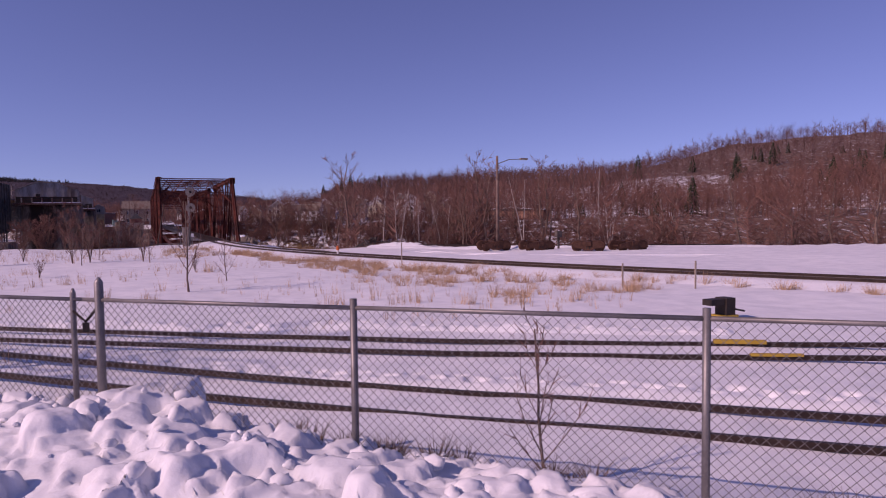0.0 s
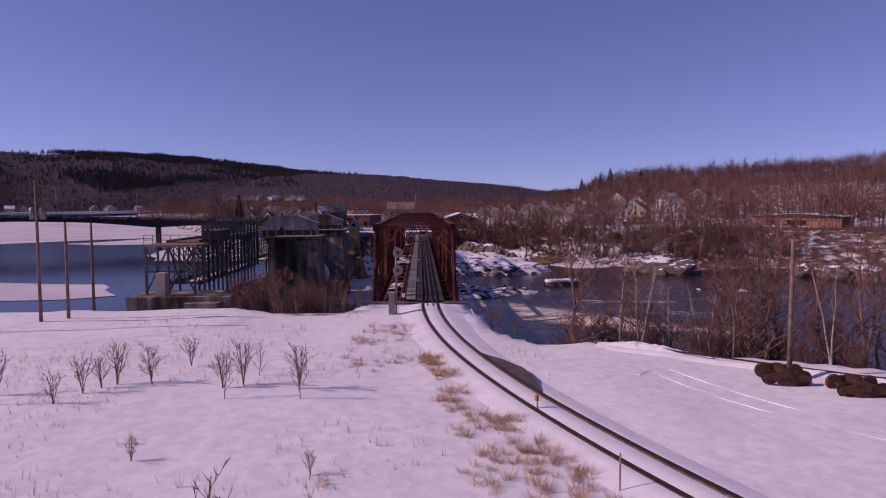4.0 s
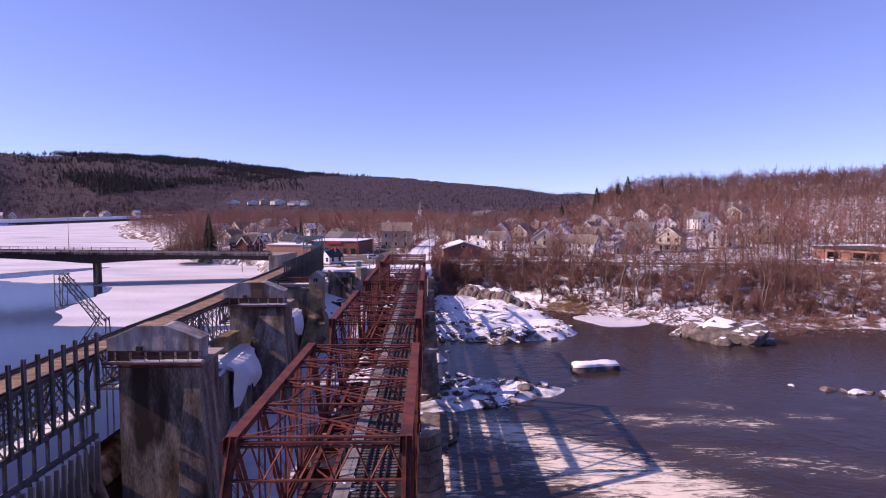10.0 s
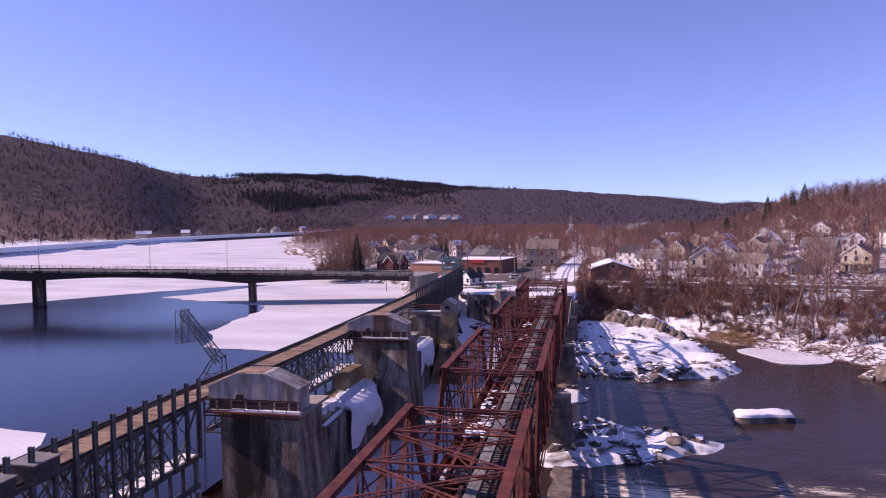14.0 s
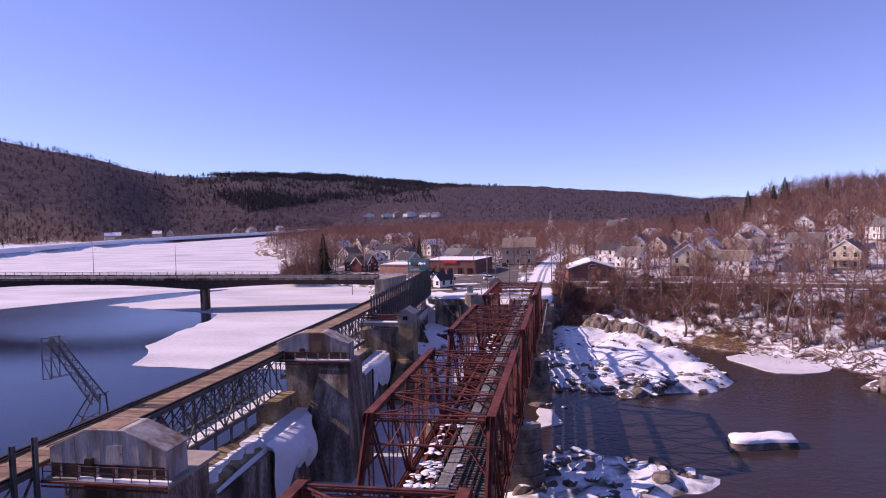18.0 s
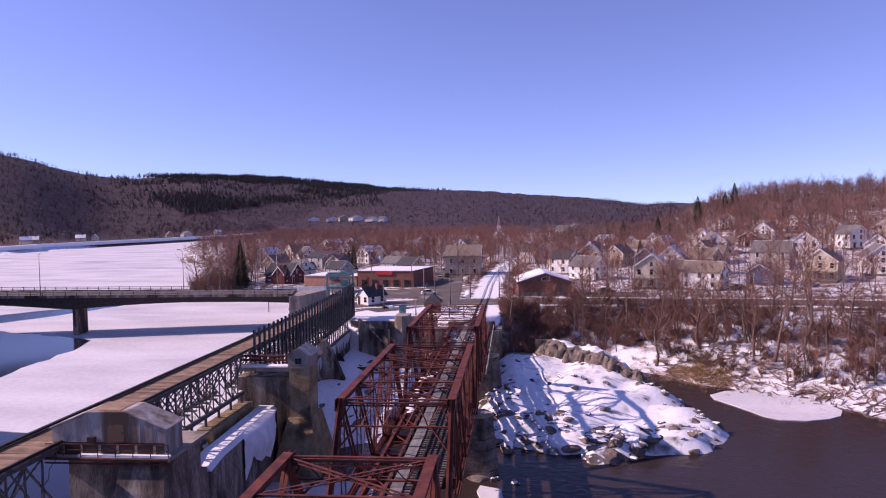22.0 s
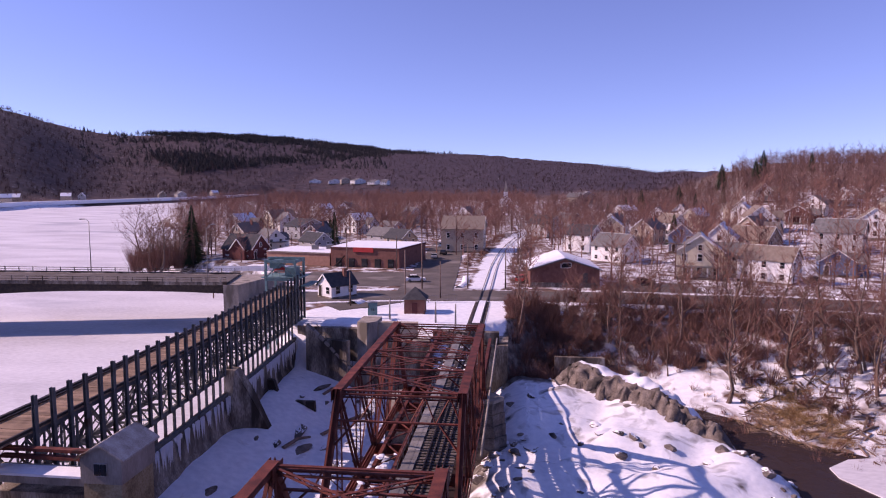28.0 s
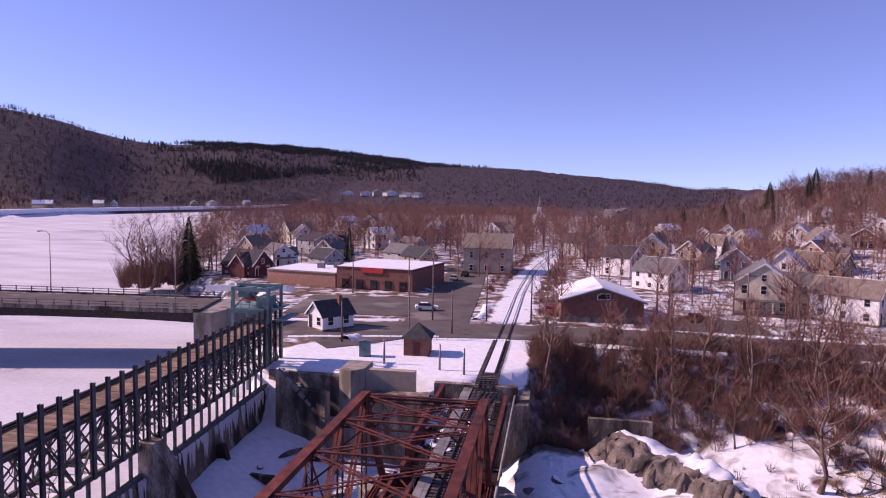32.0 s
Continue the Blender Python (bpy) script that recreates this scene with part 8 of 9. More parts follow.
fw = thing("white_fence", "long white board fence by the red house", "fence")
for i in range(12):
    part("board", Shape().beam((-66 + i * 1.6, 219.5 + i * 0.28, 1.0), (-64.45 + i * 1.6, 219.77 + i * 0.28, 1.0), 0.08, 1.3), WHITE, fw)

# white office by the dam, brick hut
wh = house(-26.0, 186.2, 4.3, 5.8, 2.5, 1.9, -38, WHITE, DARKSHINGLE, "small white house with a black roof by the dam", storeys=1, chimney=True, snow_side=False, z=0.5)
hut = thing("brick_hut", "small square red brick hut with a dark pyramid roof", "hut", at=(-9.0, 172.6, 0.35), turn=4)
part("wall", Shape().box(-1.7, 1.7, -1.7, 1.7, -0.4, 2.6), BRICK, hut)
s = Shape()
s.v += [(-2.1, -2.1, 2.5), (2.1, -2.1, 2.5), (2.1, 2.1, 2.5), (-2.1, 2.1, 2.5), (0, 0, 4.4)]
s.f += [(0, 1, 4), (1, 2, 4), (2, 3, 4), (3, 0, 4), (3, 2, 1, 0)]
part("roof", s, DARKSHINGLE, hut)
part("door", Shape().box(-0.4, 0.5, -1.76, -1.704, -0.1, 2.0), REDSIDE, hut)
part("snow_on_step", Shape().box(-0.5, 0.6, -2.2, -1.8, -0.3, -0.1), SNOW, hut)
garage = thing("brick_garage", "low brown brick garage with a snowy gable roof", "garage", at=(16.9, 210, 0.5), turn=3)
part("wall", Shape().prism([(-7, -0.6), (7, -0.6), (7, 3.6), (0, 5.8), (-7, 3.6)], -8, 8), BRICK, garage)
for s_ in (-1, 1):
    part("roof", Shape().prism([(0, 5.82), (s_ * 7.6, 3.43), (s_ * 7.6, 3.65), (0, 6.04)], -8.5, 8.5), SHINGLE, garage)
    part("roof_snow", Shape().prism([(0, 6.05), (s_ * 7.3, 3.75), (s_ * 7.3, 3.9), (0, 6.22)], -8.2, 8.2), SNOW, garage)
windows_on(garage, 0.4, -8, 4.2, 1.6, 0.8, "front")
vent = part("gable_window", Shape().box(-0.9, 0.9, -8.07, -8.004, 4.0, 4.9), WHITE, garage)
part("pane", Shape().box(-0.75, 0.75, -8.1, -8.072, 4.1, 4.8), GLASS, vent)
part("plinth", Shape().box(-7.05, 7.05, -8.12, -8.004, -0.6, 1.0), CONCRETE, garage, "stained concrete foot of the wall")
part("side_door", Shape().box(3.6, 4.6, -8.07, -8.004, 1.0, 3.0), TIMBER, garage)
house(28.5, 296, 9, 8, 5, 2.2, 88, WHITE, SHINGLE, "white house with a snow-covered balcony")
# church steeple over the far trees
ch = thing("church", "far white church with a thin pointed steeple", "church", at=(-5, 700, ground_z(-5, 700)))
part("nave", Shape().prism([(-6, 0), (6, 0), (6, 6), (0, 10), (-6, 6)], 2, 22), WHITE, ch)
part("tower", Shape().box(-2, 2, -2, 2, 0, 14), WHITE, ch)
s = Shape()
s.v += [(-1.8, -1.8, 14), (1.8, -1.8, 14), (1.8, 1.8, 14), (-1.8, 1.8, 14), (0, 0, 25)]
s.f += [(0, 1, 4), (1, 2, 4), (2, 3, 4), (3, 0, 4), (3, 2, 1, 0)]
part("spire", s, PALECON, ch)


def car(x, y, turn, mat, label, z=None):
    t = thing("car", label, "car", "parked cars", (x, y, (ground_z(x, y) if z is None else z)), turn)
    part("body", Shape().prism([(-2.1, 0.35), (2.1, 0.35), (2.15, 0.8), (1.2, 0.95), (-2.05, 0.98), (-2.15, 0.7)], -0.85, 0.85), mat, t)
    part("cabin", Shape().prism([(-1.6, 0.97), (0.95, 0.95), (0.35, 1.45), (-1.2, 1.47)], -0.74, 0.74), GLASS, t)
    part("roof", Shape().prism([(-1.15, 1.472), (0.32, 1.452), (0.25, 1.5), (-1.05, 1.52)], -0.72, 0.72), mat, t)
    for wx in (-1.3, 1.3):
        for wy in (-0.82, 0.82):
            w = part("wheel", Shape().tube([(wx, wy - 0.1, 0.33), (wx, wy + 0.1, 0.33)], [0.33, 0.33], 12), DARKSTEEL, t)
            part("rim", Shape().tube([(wx, wy - 0.11, 0.33), (wx, wy + 0.11, 0.33)], [0.19, 0.19], 10), GALV, w)


car(-14.2, 206, 15, WHITE, "white car standing at the junction", 0.6)
for x, y, a, m, lab in ((-14.5, 262, 90, DARKSTEEL, "dark parked car by the big building"), (-17.5, 286, 80, BLUESIDE, "blue parked car on the side street"), (-12, 292, 100, WHITE, "white parked car on the side street"), (-16, 252, 95, GREYSIDE, "grey parked car behind the shop"),
                        (34, 207, 20, REDSIDE, "red car in the lot"), (8.4, 209, 80, REDPAINT, "red car beside the garage"), (90, 216, 0, BLUESIDE, "blue car in a driveway"), (70, 212, 10, DARKSTEEL, "black car by the road")):
    car(x, y, a, m, lab, 0.6 if 196 < y < 300 and x < 45 else None)
for x, y, h, arms, lamp in ((-12.2, 181.5, 9.4, 0, None), (-11.4, 196.8, 12, 1, None), (-6.4, 186, 7, 0, None), (-2.3, 198.6, 9, 1, None), (5.3, 199.2, 8, 0, None), (7.7, 240, 11, 1, None), (-34, 224, 8, 0, 2.0), (-22, 226, 8.5, 0, None), (12, 262, 11, 1, None), (40, 199, 10, 1, None), (75, 196, 10, 1, None), (108, 190, 10, 1, None), (-60, 206, 8, 0, None), (-21, 176.5, 6, 0, None), (-13.5, 300, 10, 1, None)):
    utility_pole(x, y, h, arms=arms, lamp=lamp)
yf = thing("yard_fence", "thin wire yard fence round the snowy yard", "fence")
for i in range(9):
    part("post", Shape().beam((-16 + i * 1.6, 178.5 + i * 0.6, 0.2), (-16 + i * 1.6, 178.5 + i * 0.6, 1.8), 0.06), GALV, yf)
part("rail", Shape().beam((-16, 178.5, 1.75), (-3.2, 183.3, 1.75), 0.05).beam((-16, 178.5, 0.9), (-3.2, 183.3, 0.9), 0.03), GALV, yf)
for k, (x, y) in enumerate(((-4.6, 164.5), (-1.4, 163), (-12, 166))):
    utility_pole(x, y, 3.2, arms=0, label="short grey post on the snowy yard", mat=GALV)

# street trees and woods
town_trees = [tree_kind("bare_tree", "leafless tree in the town", "tree", "bare trees of the town", ((s, 11, 14, 5, 5), dict(spread=0.4, base=0.25, rise=0.9)), BARK) for s in (71, 72, 73)]
rnd = random.Random(17)
house_at = [(t[0], t[1]) for t in TOWN] + [(49, 223), (59.5, 243), (61.5, 214.5), (-9.5, 277), (-30, 240), (-50, 241), (-69.5, 247), (-26, 187), (-9, 172), (17, 210)]


def clear_of(x, y, gap):
    return all((x - a) ** 2 + (y - b) ** 2 > gap * gap for a, b in house_at) and not (-22 < x < 8 and y < 330) and not (178 < y < 200)


n = 0
while n < 84:
    x, y = rnd.uniform(-130, 190), rnd.uniform(202, 420)
    if clear_of(x, y, 8.5) and ground_z(x, y) > -0.5 and not (-66 < x < -12 and y < 262) and not (4 < x < 46 and y < 222) and not (-92 < x < -14 and 262 < y < 318):
        plant(rnd.choice(town_trees), x, y, rnd.uniform(0.7, 1.3), rnd.uniform(0, 360))
        n += 1
for i in range(40):
    plant(rnd.choice(bushes + town_trees + big_trees[1:]), rnd.uniform(-97, -84), rnd.uniform(232, 258), rnd.uniform(0.8, 1.25), rnd.uniform(0, 360), z=-1.5)


pg = np.random.RandomState(78)
pt = np.column_stack([pg.uniform(-98, -85, 46), pg.uniform(231, 254, 46), np.full(46, -1.6)])
tv, tf = tuft_template(19, 120, 2.6, 1.3, 0.012)
scatter("point_thicket", tv, tf, pt, pg.uniform(2.0, 3.6, 46), TWIG, "dense brown thicket of bare stems on the river point", "thicket", 79)


def conifer(x, y, h, r, seed):
    v, f = fir(seed, h, r, 26, 24)
    t = thing("conifer", "dark green conifer standing above bare trees", "tree", "conifers of the town", (x, y, ground_z(x, y) - 0.3))
    part("trunk", Shape().tube([(0, 0, 0), (0, 0, h * 0.9)], [0.28, 0.05], 6), BARK, t)
    part("crown", mesh_of("crown", v, f, PINE), PINE, t)


for i, (x, y, h, r) in enumerate(((-83.5, 243, 18.5, 4.6), (-55, 288, 12, 2.4), (58, 289, 11, 3.2), (163, 530, 20, 6.0), (173, 640, 24, 7.5), (195, 610, 23, 7.5), (95, 560, 16, 5.0), (128, 590, 17, 5.5), (75, 500, 12, 2.6), (110, 470, 13, 3), (140, 520, 13, 3), (210, 560, 16, 3.6), (60, 470, 10, 2.4), (-60, 300, 9, 2.2))):
    conifer(x, y, h, r, 90 + i)

g = np.random.RandomState(3)


def wood_points(n, x0, x1, y0, y1, gap=9.0, floor=0.2):
    x, y = g.uniform(x0, x1, n), g.uniform(y0, y1, n)
    z = height(x, y)
    ok = (z > floor) & ~((y > 176) & (y < 202) & (x < 160)) & ~((np.abs(x - track_x(y)) < 7) & (y < 420)) & ~((x > -66) & (x < -8) & (y > 200) & (y < 262))
    for a, b in house_at:
        ok &= (x - a) ** 2 + (y - b) ** 2 > gap * gap
    return np.column_stack([x, y, z - 0.4])[ok]


def thin(p):
    return p[~((p[:, 0] > -92) & (p[:, 0] < -14) & (p[:, 1] > 262) & (p[:, 1] < 318) & (np.arange(len(p)) % 5 > 2))]


groves = [wood_points(2000, 24, 420, 300, 760, gap=11), wood_points(2500, -330, 24, 300, 1000), wood_points(2600, -1500, -500, 300, 1500, floor=0.1), wood_points(1900, 95, 560, -150, 260), wood_points(1050, -110, 220, 202, 420, gap=8.0)]
for k, (pts, lab) in enumerate(zip([thin(p) for p in groves], ("bare brown woods on the slope beyond the town", "bare brown woods along the valley", "bare woods on the hill over the far shore", "bare woods above the lower river", "bare trees between the houses of the town"))):
    for j in range(2):
        sel = pts[j::2]
        tv, tf = far_tree(100 + 2 * k + j, 10.5, (20, 20, 14, 18, 34)[k], (0.075, 0.075, 0.25, 0.075, 0.05)[k])
        scatter("woods", tv, tf, sel, g.uniform(0.65, 1.35, len(sel)), HAZEWOOD if k == 2 else HILLWOOD if k in (0, 3) else TWIG, lab, "woods", 20 + 2 * k + j)
r, a = g.uniform(850, 2700, 11000), np.radians(g.uniform(-62, 14, 11000))
x, y = 5 + r * np.sin(a), 30 + r * np.cos(a)
z = height(x, y)
ok = z > 6
tv, tf = far_tree(140, 9, 8, 0.4)
far_pts = np.column_stack([x, y, z - 0.5])[ok]
az = np.degrees(a[ok])
dark = (az > -34) & (az < -11) & (far_pts[:, 2] > 55) & (g.random_sample(len(az)) < 0.85)
scatter("woods", tv, tf, far_pts[~dark], g.uniform(0.45, 0.85, int((~dark).sum())), HAZEWOOD, "distant bare woods on the ridges", "woods", 41)
pa = g.triangular(-33, -22, -5, 15000)
pr0, pr1 = np.interp(pa, RIDGE_AZ, RIDGE_R0), np.interp(pa, RIDGE_AZ, RIDGE_R)
pr = pr0 + (pr1 - pr0) * (1.03 - 0.75 * g.uniform(0, 1, 15000) ** 1.8 * np.interp(pa, [-33, -27, -16, -5], [0.15, 1, 0.7, 0.1]))
px_, py_ = 5 + pr * np.sin(np.radians(pa)), 30 + pr * np.cos(np.radians(pa))
pines = np.column_stack([px_, py_, height(px_, py_) - 0.5])
pines = pines[fbm(px_, py_, 0.006, 3, 4.0) + 0.38 * g.uniform(0.0, 1.3, 15000) - 0.4 * smoothstep(-27, -33, pa) - 0.35 * smoothstep(-13, -6, pa) > (1.03 - (pr - pr0) / (pr1 - pr0)) * 0.6]
far_pts = np.vstack([far_pts, pines])
dark = np.concatenate([dark, np.ones(len(pines), bool)])
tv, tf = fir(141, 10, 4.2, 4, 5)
scatter("conifer_woods", tv, tf, far_pts[dark], g.uniform(0.7, 1.35, int(dark.sum())), HAZEPINE, "dark conifer woods along the far ridge", "woods", 42)
hx, hy = g.uniform(120, 900, 5200), g.uniform(-100, 900, 5200)
hz = height(hx, hy)
rr = np.hypot(hx - 5, hy - 30)
ok = (hz > 6) & (rr < 860)
tv, tf = far_tree(150, 11, 15, 0.14)
scatter("woods", tv, tf, np.column_stack([hx, hy, hz - 0.5])[ok], g.uniform(0.6, 1.5, int(ok.sum())), HILLWOOD, "bare woods covering the hill above the town", "woods", 43)

sw_x, sw_y = g.uniform(-640, -455, 1100), g.uniform(430, 1250, 1100)
sw_z = height(sw_x, sw_y)
tv, tf = far_tree(171, 9, 12, 0.2)
scatter("woods", tv, tf, np.column_stack([sw_x, sw_y, sw_z - 0.4])[sw_z > 0.3], g.uniform(0.6, 1.2, int((sw_z > 0.3).sum())), HAZEWOOD, "bare trees between the houses of the far shore", "woods", 64)
bt = np.column_stack([g.uniform(8, 125, 620), g.uniform(-17, 3.5, 620)])
bt[:, 1] += bank_far(bt[:, 0])
bt = bt[~((inside(ISLAND, bt[:, 0], bt[:, 1]) > -2) & (bt[:, 1] < 165)) & (bt[:, 1] > shore_far(bt[:, 0]) + 9)]
bt = bt[fbm(bt[:, 0], bt[:, 1], 0.09, 3, 3.0) > np.where(bt[:, 0] < 42, 0.04, -0.1)]
tv, tf = tuft_template(23, 64, 2.2, 1.5, 0.016)
scatter("bank_thicket", tv, tf, with_ground(bt, 0.1), g.uniform(0.6, 1.5, len(bt)), TWIG, "dense red-brown thicket of bare stems below the road", "thicket", 66)
lb = np.column_stack([g.uniform(82, 185, 420), g.uniform(0, 1, 420)])
lb[:, 1] = shore_far(lb[:, 0]) + 12 + (bank_far(lb[:, 0]) + 12 - shore_far(lb[:, 0]) - 12) * lb[:, 1]
tv, tf = tuft_template(25, 60, 2.4, 1.7, 0.02)
scatter("bank_thicket", tv, tf, with_ground(lb, 0.1), g.uniform(0.7, 1.6, len(lb)), TWIG, "brown thicket of bare stems on the lower river bank", "thicket", 68)
lt = np.column_stack([np.concatenate([g.uniform(-9, -4.5, 130), g.uniform(4.5, 9.5, 150)]), g.uniform(206, 335, 280)])
lt = lt[~((lt[:, 0] < 0) & (lt[:, 1] < 232))]
lt[:, 0] += track_x(lt[:, 1])
tv, tf = tuft_template(24, 54, 2.0, 1.1, 0.016)
scatter("line_brush", tv, tf, with_ground(lt, 0.1), g.uniform(0.5, 1.3, len(lt)), TWIG, "brown brush growing along the railway line", "brush", 67)
bw = np.column_stack([g.uniform(16, 118, 330), g.uniform(0.45, 1.05, 330)])
bw[:, 1] = shore_far(bw[:, 0]) + (bank_far(bw[:, 0]) + 6 - shore_far(bw[:, 0])) * bw[:, 1]
bw = bw[~((inside(ISLAND, bw[:, 0], bw[:, 1]) > -2) & (bw[:, 1] < 163))]
tv, tf = far_tree(172, 6.0, 26, 0.022)
tv[:, :2] *= np.where(tv[:, 2:] < 0.1, 0.4, 1.0)
scatter("bank_whips", tv, tf, with_ground(bw, 0.2), g.uniform(0.5, 1.15, len(bw)), TWIG, "bare whips and young trees crowding the far bank", "trees", 65)
yb = np.column_stack([g.uniform(11, 75, 85), g.uniform(1.0, 7.5, 85)])
yb[:, 1] += shore_near(yb[:, 0])
tv, tf = far_tree(170, 6.2, 34, 0.016)
tv[:, :2] *= np.where(tv[:, 2:] < 0.1, 0.35, 1.15)
scatter("young_trees", tv, tf, with_ground(yb, 0.2), g.uniform(0.55, 1.15, len(yb)), TWIG, "bare young trees crowding the near river bank", "trees", 63)
tw = wood_points(1500, 110, 430, -60, 230)
tw = tw[(tw[:, 1] > bank_far(tw[:, 0]) + 4) & (tw[:, 0] + tw[:, 1] * 0.4 > 165)]
tv, tf = far_tree(160, 15, 30, 0.075)
scatter("woods", tv, tf, tw, g.uniform(0.6, 1.25, len(tw)), TWIG, "tall bare trees along the top of the river bank", "woods", 61)
cw = wood_points(80, 180, 560, 20, 330)
cw = cw[(cw[:, 1] + 50 < cw[:, 0] * 1.25) & (cw[:, 1] > bank_far(cw[:, 0]) + 6)]
tv, tf = fir(161, 14, 4.8, 14, 11)
scatter("conifer_woods", tv, tf, cw, g.uniform(0.6, 1.3, len(cw)), PINE, "scattered dark conifers among the bare woods", "woods", 62)

# boulders
def boulder_mesh(seed, snowy):
    bm = bmesh.new()
    bmesh.ops.create_icosphere(bm, subdivisions=3, radius=1.0)
    for v in bm.verts:
        n1 = noise.noise(v.co * 1.1 + Vector((seed, 0, 0)))
        v.co *= 1 + 0.35 * n1 + 0.12 * noise.noise(v.co * 3.5 + Vector((0, seed, 0)))
        v.co.z *= 0.62
    me = bpy.data.meshes.new("rock")
    bm.to_mesh(me)
    bm.free()
    me.materials.append(ROCK)
    me.materials.append(SNOW)
    if snowy:
        for p in me.polygons:
            p.material_index = 1 if p.normal.z > 0.55 else 0
    return me


def angular_mesh(seed, snowy):
    """A broken rock: a ball cut by planes, with snow on its level faces."""
    r, bm = random.Random(seed), bmesh.new()
    planes = []
    for i in range(8):
        a, c = i * 2.4 + r.uniform(-0.5, 0.5), r.uniform(-0.5, 0.95)
        q = math.sqrt(1 - c * c)
        planes.append((Vector((math.cos(a) * q, math.sin(a) * q, c)), r.uniform(0.42, 0.82)))
    bmesh.ops.create_icosphere(bm, subdivisions=3, radius=1.0)
    for v in bm.verts:
        u = v.co.normalized()
        k = min([1.05] + [d / u.dot(n) for n, d in planes if u.dot(n) > 0.05])
        v.co = u * (k + 0.03 * noise.noise(u * 4 + Vector((seed, 0, 0))) + 0.015 * noise.noise(u * 12))
    me = bpy.data.meshes.new("rock")
    bm.to_mesh(me)
    bm.free()
    me.materials.append(ROCK)
    me.materials.append(SNOW)
    if snowy:
        for p in me.polygons:
            p.material_index = 1 if p.normal.z > 0.72 else 0
    return me


rocks = [boulder_mesh(s, s % 3 != 0) for s in range(3)] + [angular_mesh(s, s % 2 == 0) for s in range(7)]
rnd = random.Random(29)
spots = [(66, 110, 6.4, -7.0), (62, 112, 4.6, -7.8), (70.5, 107, 5.6, -7.5), (65, 105, 3.0, -8.9), (74, 105.5, 2.6, -8.8), (59, 115, 2.2, -8.9), (105, 93, 6.0, -8.4), (111, 88, 6.5, -8.2), (100, 98, 4.2, -8.6), (65.9, 71.3, 1.5, -9.2), (68.2, 70.4, 1.1, -9.2), (69.6, 69.8, 1.7, -9.2), (71.4, 69.2, 1.2, -9.2), (73.0, 68.2, 1.5, -9.2), (73.9, 60.6, 1.2, -9.2), (76.3, 57.8, 1.0, -9.2), (62, 74, 0.8, -9.2), (19, 107.5, 2.2, -9), (21.5, 107, 1.8, -9), (16, 110, 1.4, -8.6), (24, 109.5, 1.5, -8.7), (6, 112, 1.8, -8.6), (5, 116, 1.6, -8.2), (8, 110.5, 1.5, -8.8),
         (9, 99.5, 1.0, -9.3), (4.5, 101, 1.6, -9.2), (6.5, 100.5, 1.2, -9.3)]
for x, y, s, z in spots:
    ob = tagged(new("rock", rocks[3 + 2 * rnd.randrange(4)] if s > 2 else rocks[rnd.randrange(10)]), "grey river rock with a cap of snow", "rock", "rocks of the river")
    ob.matrix_basis = pose(x, y, z, 0, 0, rnd.uniform(0, 360)) @ Matrix.Diagonal((s, s * rnd.uniform(0.6, 1.0), s * rnd.uniform(0.45, 0.8), 1))
for i in range(120):
    x = rnd.uniform(4, 108)
    y = float(shore_far(x)) + abs(rnd.gauss(0, 6))
    if x < 38 or i % 4 == 0:
        x, y = rnd.uniform(4, 37), rnd.uniform(108, 160)
        if inside(ISLAND, x, y) < 0.5:
            continue
    s = rnd.uniform(0.3, 1.0)
    ob = tagged(new("rock", rocks[rnd.randrange(10)]), "small grey stone on the snowy bank", "rock", "stones of the bank")
    ob.matrix_basis = pose(x, y, ground_z(x, y), 0, 0, rnd.uniform(0, 360)) @ Matrix.Diagonal((s, s * rnd.uniform(0.6, 1.0), s * rnd.uniform(0.5, 0.8), 1))

# rock ledge above the shelf
LX, LY = [12.5, 18.5, 23.2, 27.0, 32.5], [158.0, 152.6, 147.4, 143.2, 138.6]
n, m = 74, 17
s_, d_ = np.linspace(0, 1, n), np.concatenate([np.linspace(-1.6, 1.7, 12), np.linspace(2.3, 5.5, 5)])
cx, cy = np.interp(s_ * 4, range(5), LX), np.interp(s_ * 4, range(5), LY)
S, D = np.meshgrid(s_, d_, indexing="ij")
gl = np.random.RandomState(83)
block = np.repeat(gl.uniform(-1, 1, 40), gl.randint(1, 5, 40))[:n]
dd = D * 0.8 + 0.5 * block[:, None] + 0.25 * gl.uniform(-1, 1, (n, m)) + 0.5 * fbm(S * 26, S * 0, 0.25, 2, 4)
X, Y = cx[:, None] + D * 0.72, cy[:, None] + D * 0.69
ends = smoothstep(0, 0.1, S) * smoothstep(1, 0.86, S)
crest = 2.2 + 0.3 * np.roll(block, 3)[:, None] + 0.6 * fbm(S * 26, D, 0.2, 2, 8)
lift = smoothstep(-0.75, 0.4, dd) * smoothstep(5.5, 1.6, dd) * crest
face = smoothstep(-1.3, -0.4, dd) * smoothstep(1.6, 0.6, dd)
lift = lift * (1 - 0.55 * face) + 0.55 * face * np.round(lift / 0.7 + 0.3 * gl.uniform(-1, 1, (n, m))) * 0.7
Z = height(X, Y) - 0.25 + ends * (lift + 0.16 * gl.uniform(-1, 1, (n, m)))
X, Y = X + ends * face * gl.uniform(-0.3, 0.3, (n, m)), Y + ends * face * gl.uniform(-0.3, 0.3, (n, m))
ix = np.arange(n * m).reshape(n, m)
q = np.concatenate([np.stack([ix[:-1, :-1], ix[1:, :-1], ix[1:, 1:]], -1).reshape(-1, 3), np.stack([ix[:-1, :-1], ix[1:, 1:], ix[:-1, 1:]], -1).reshape(-1, 3)])
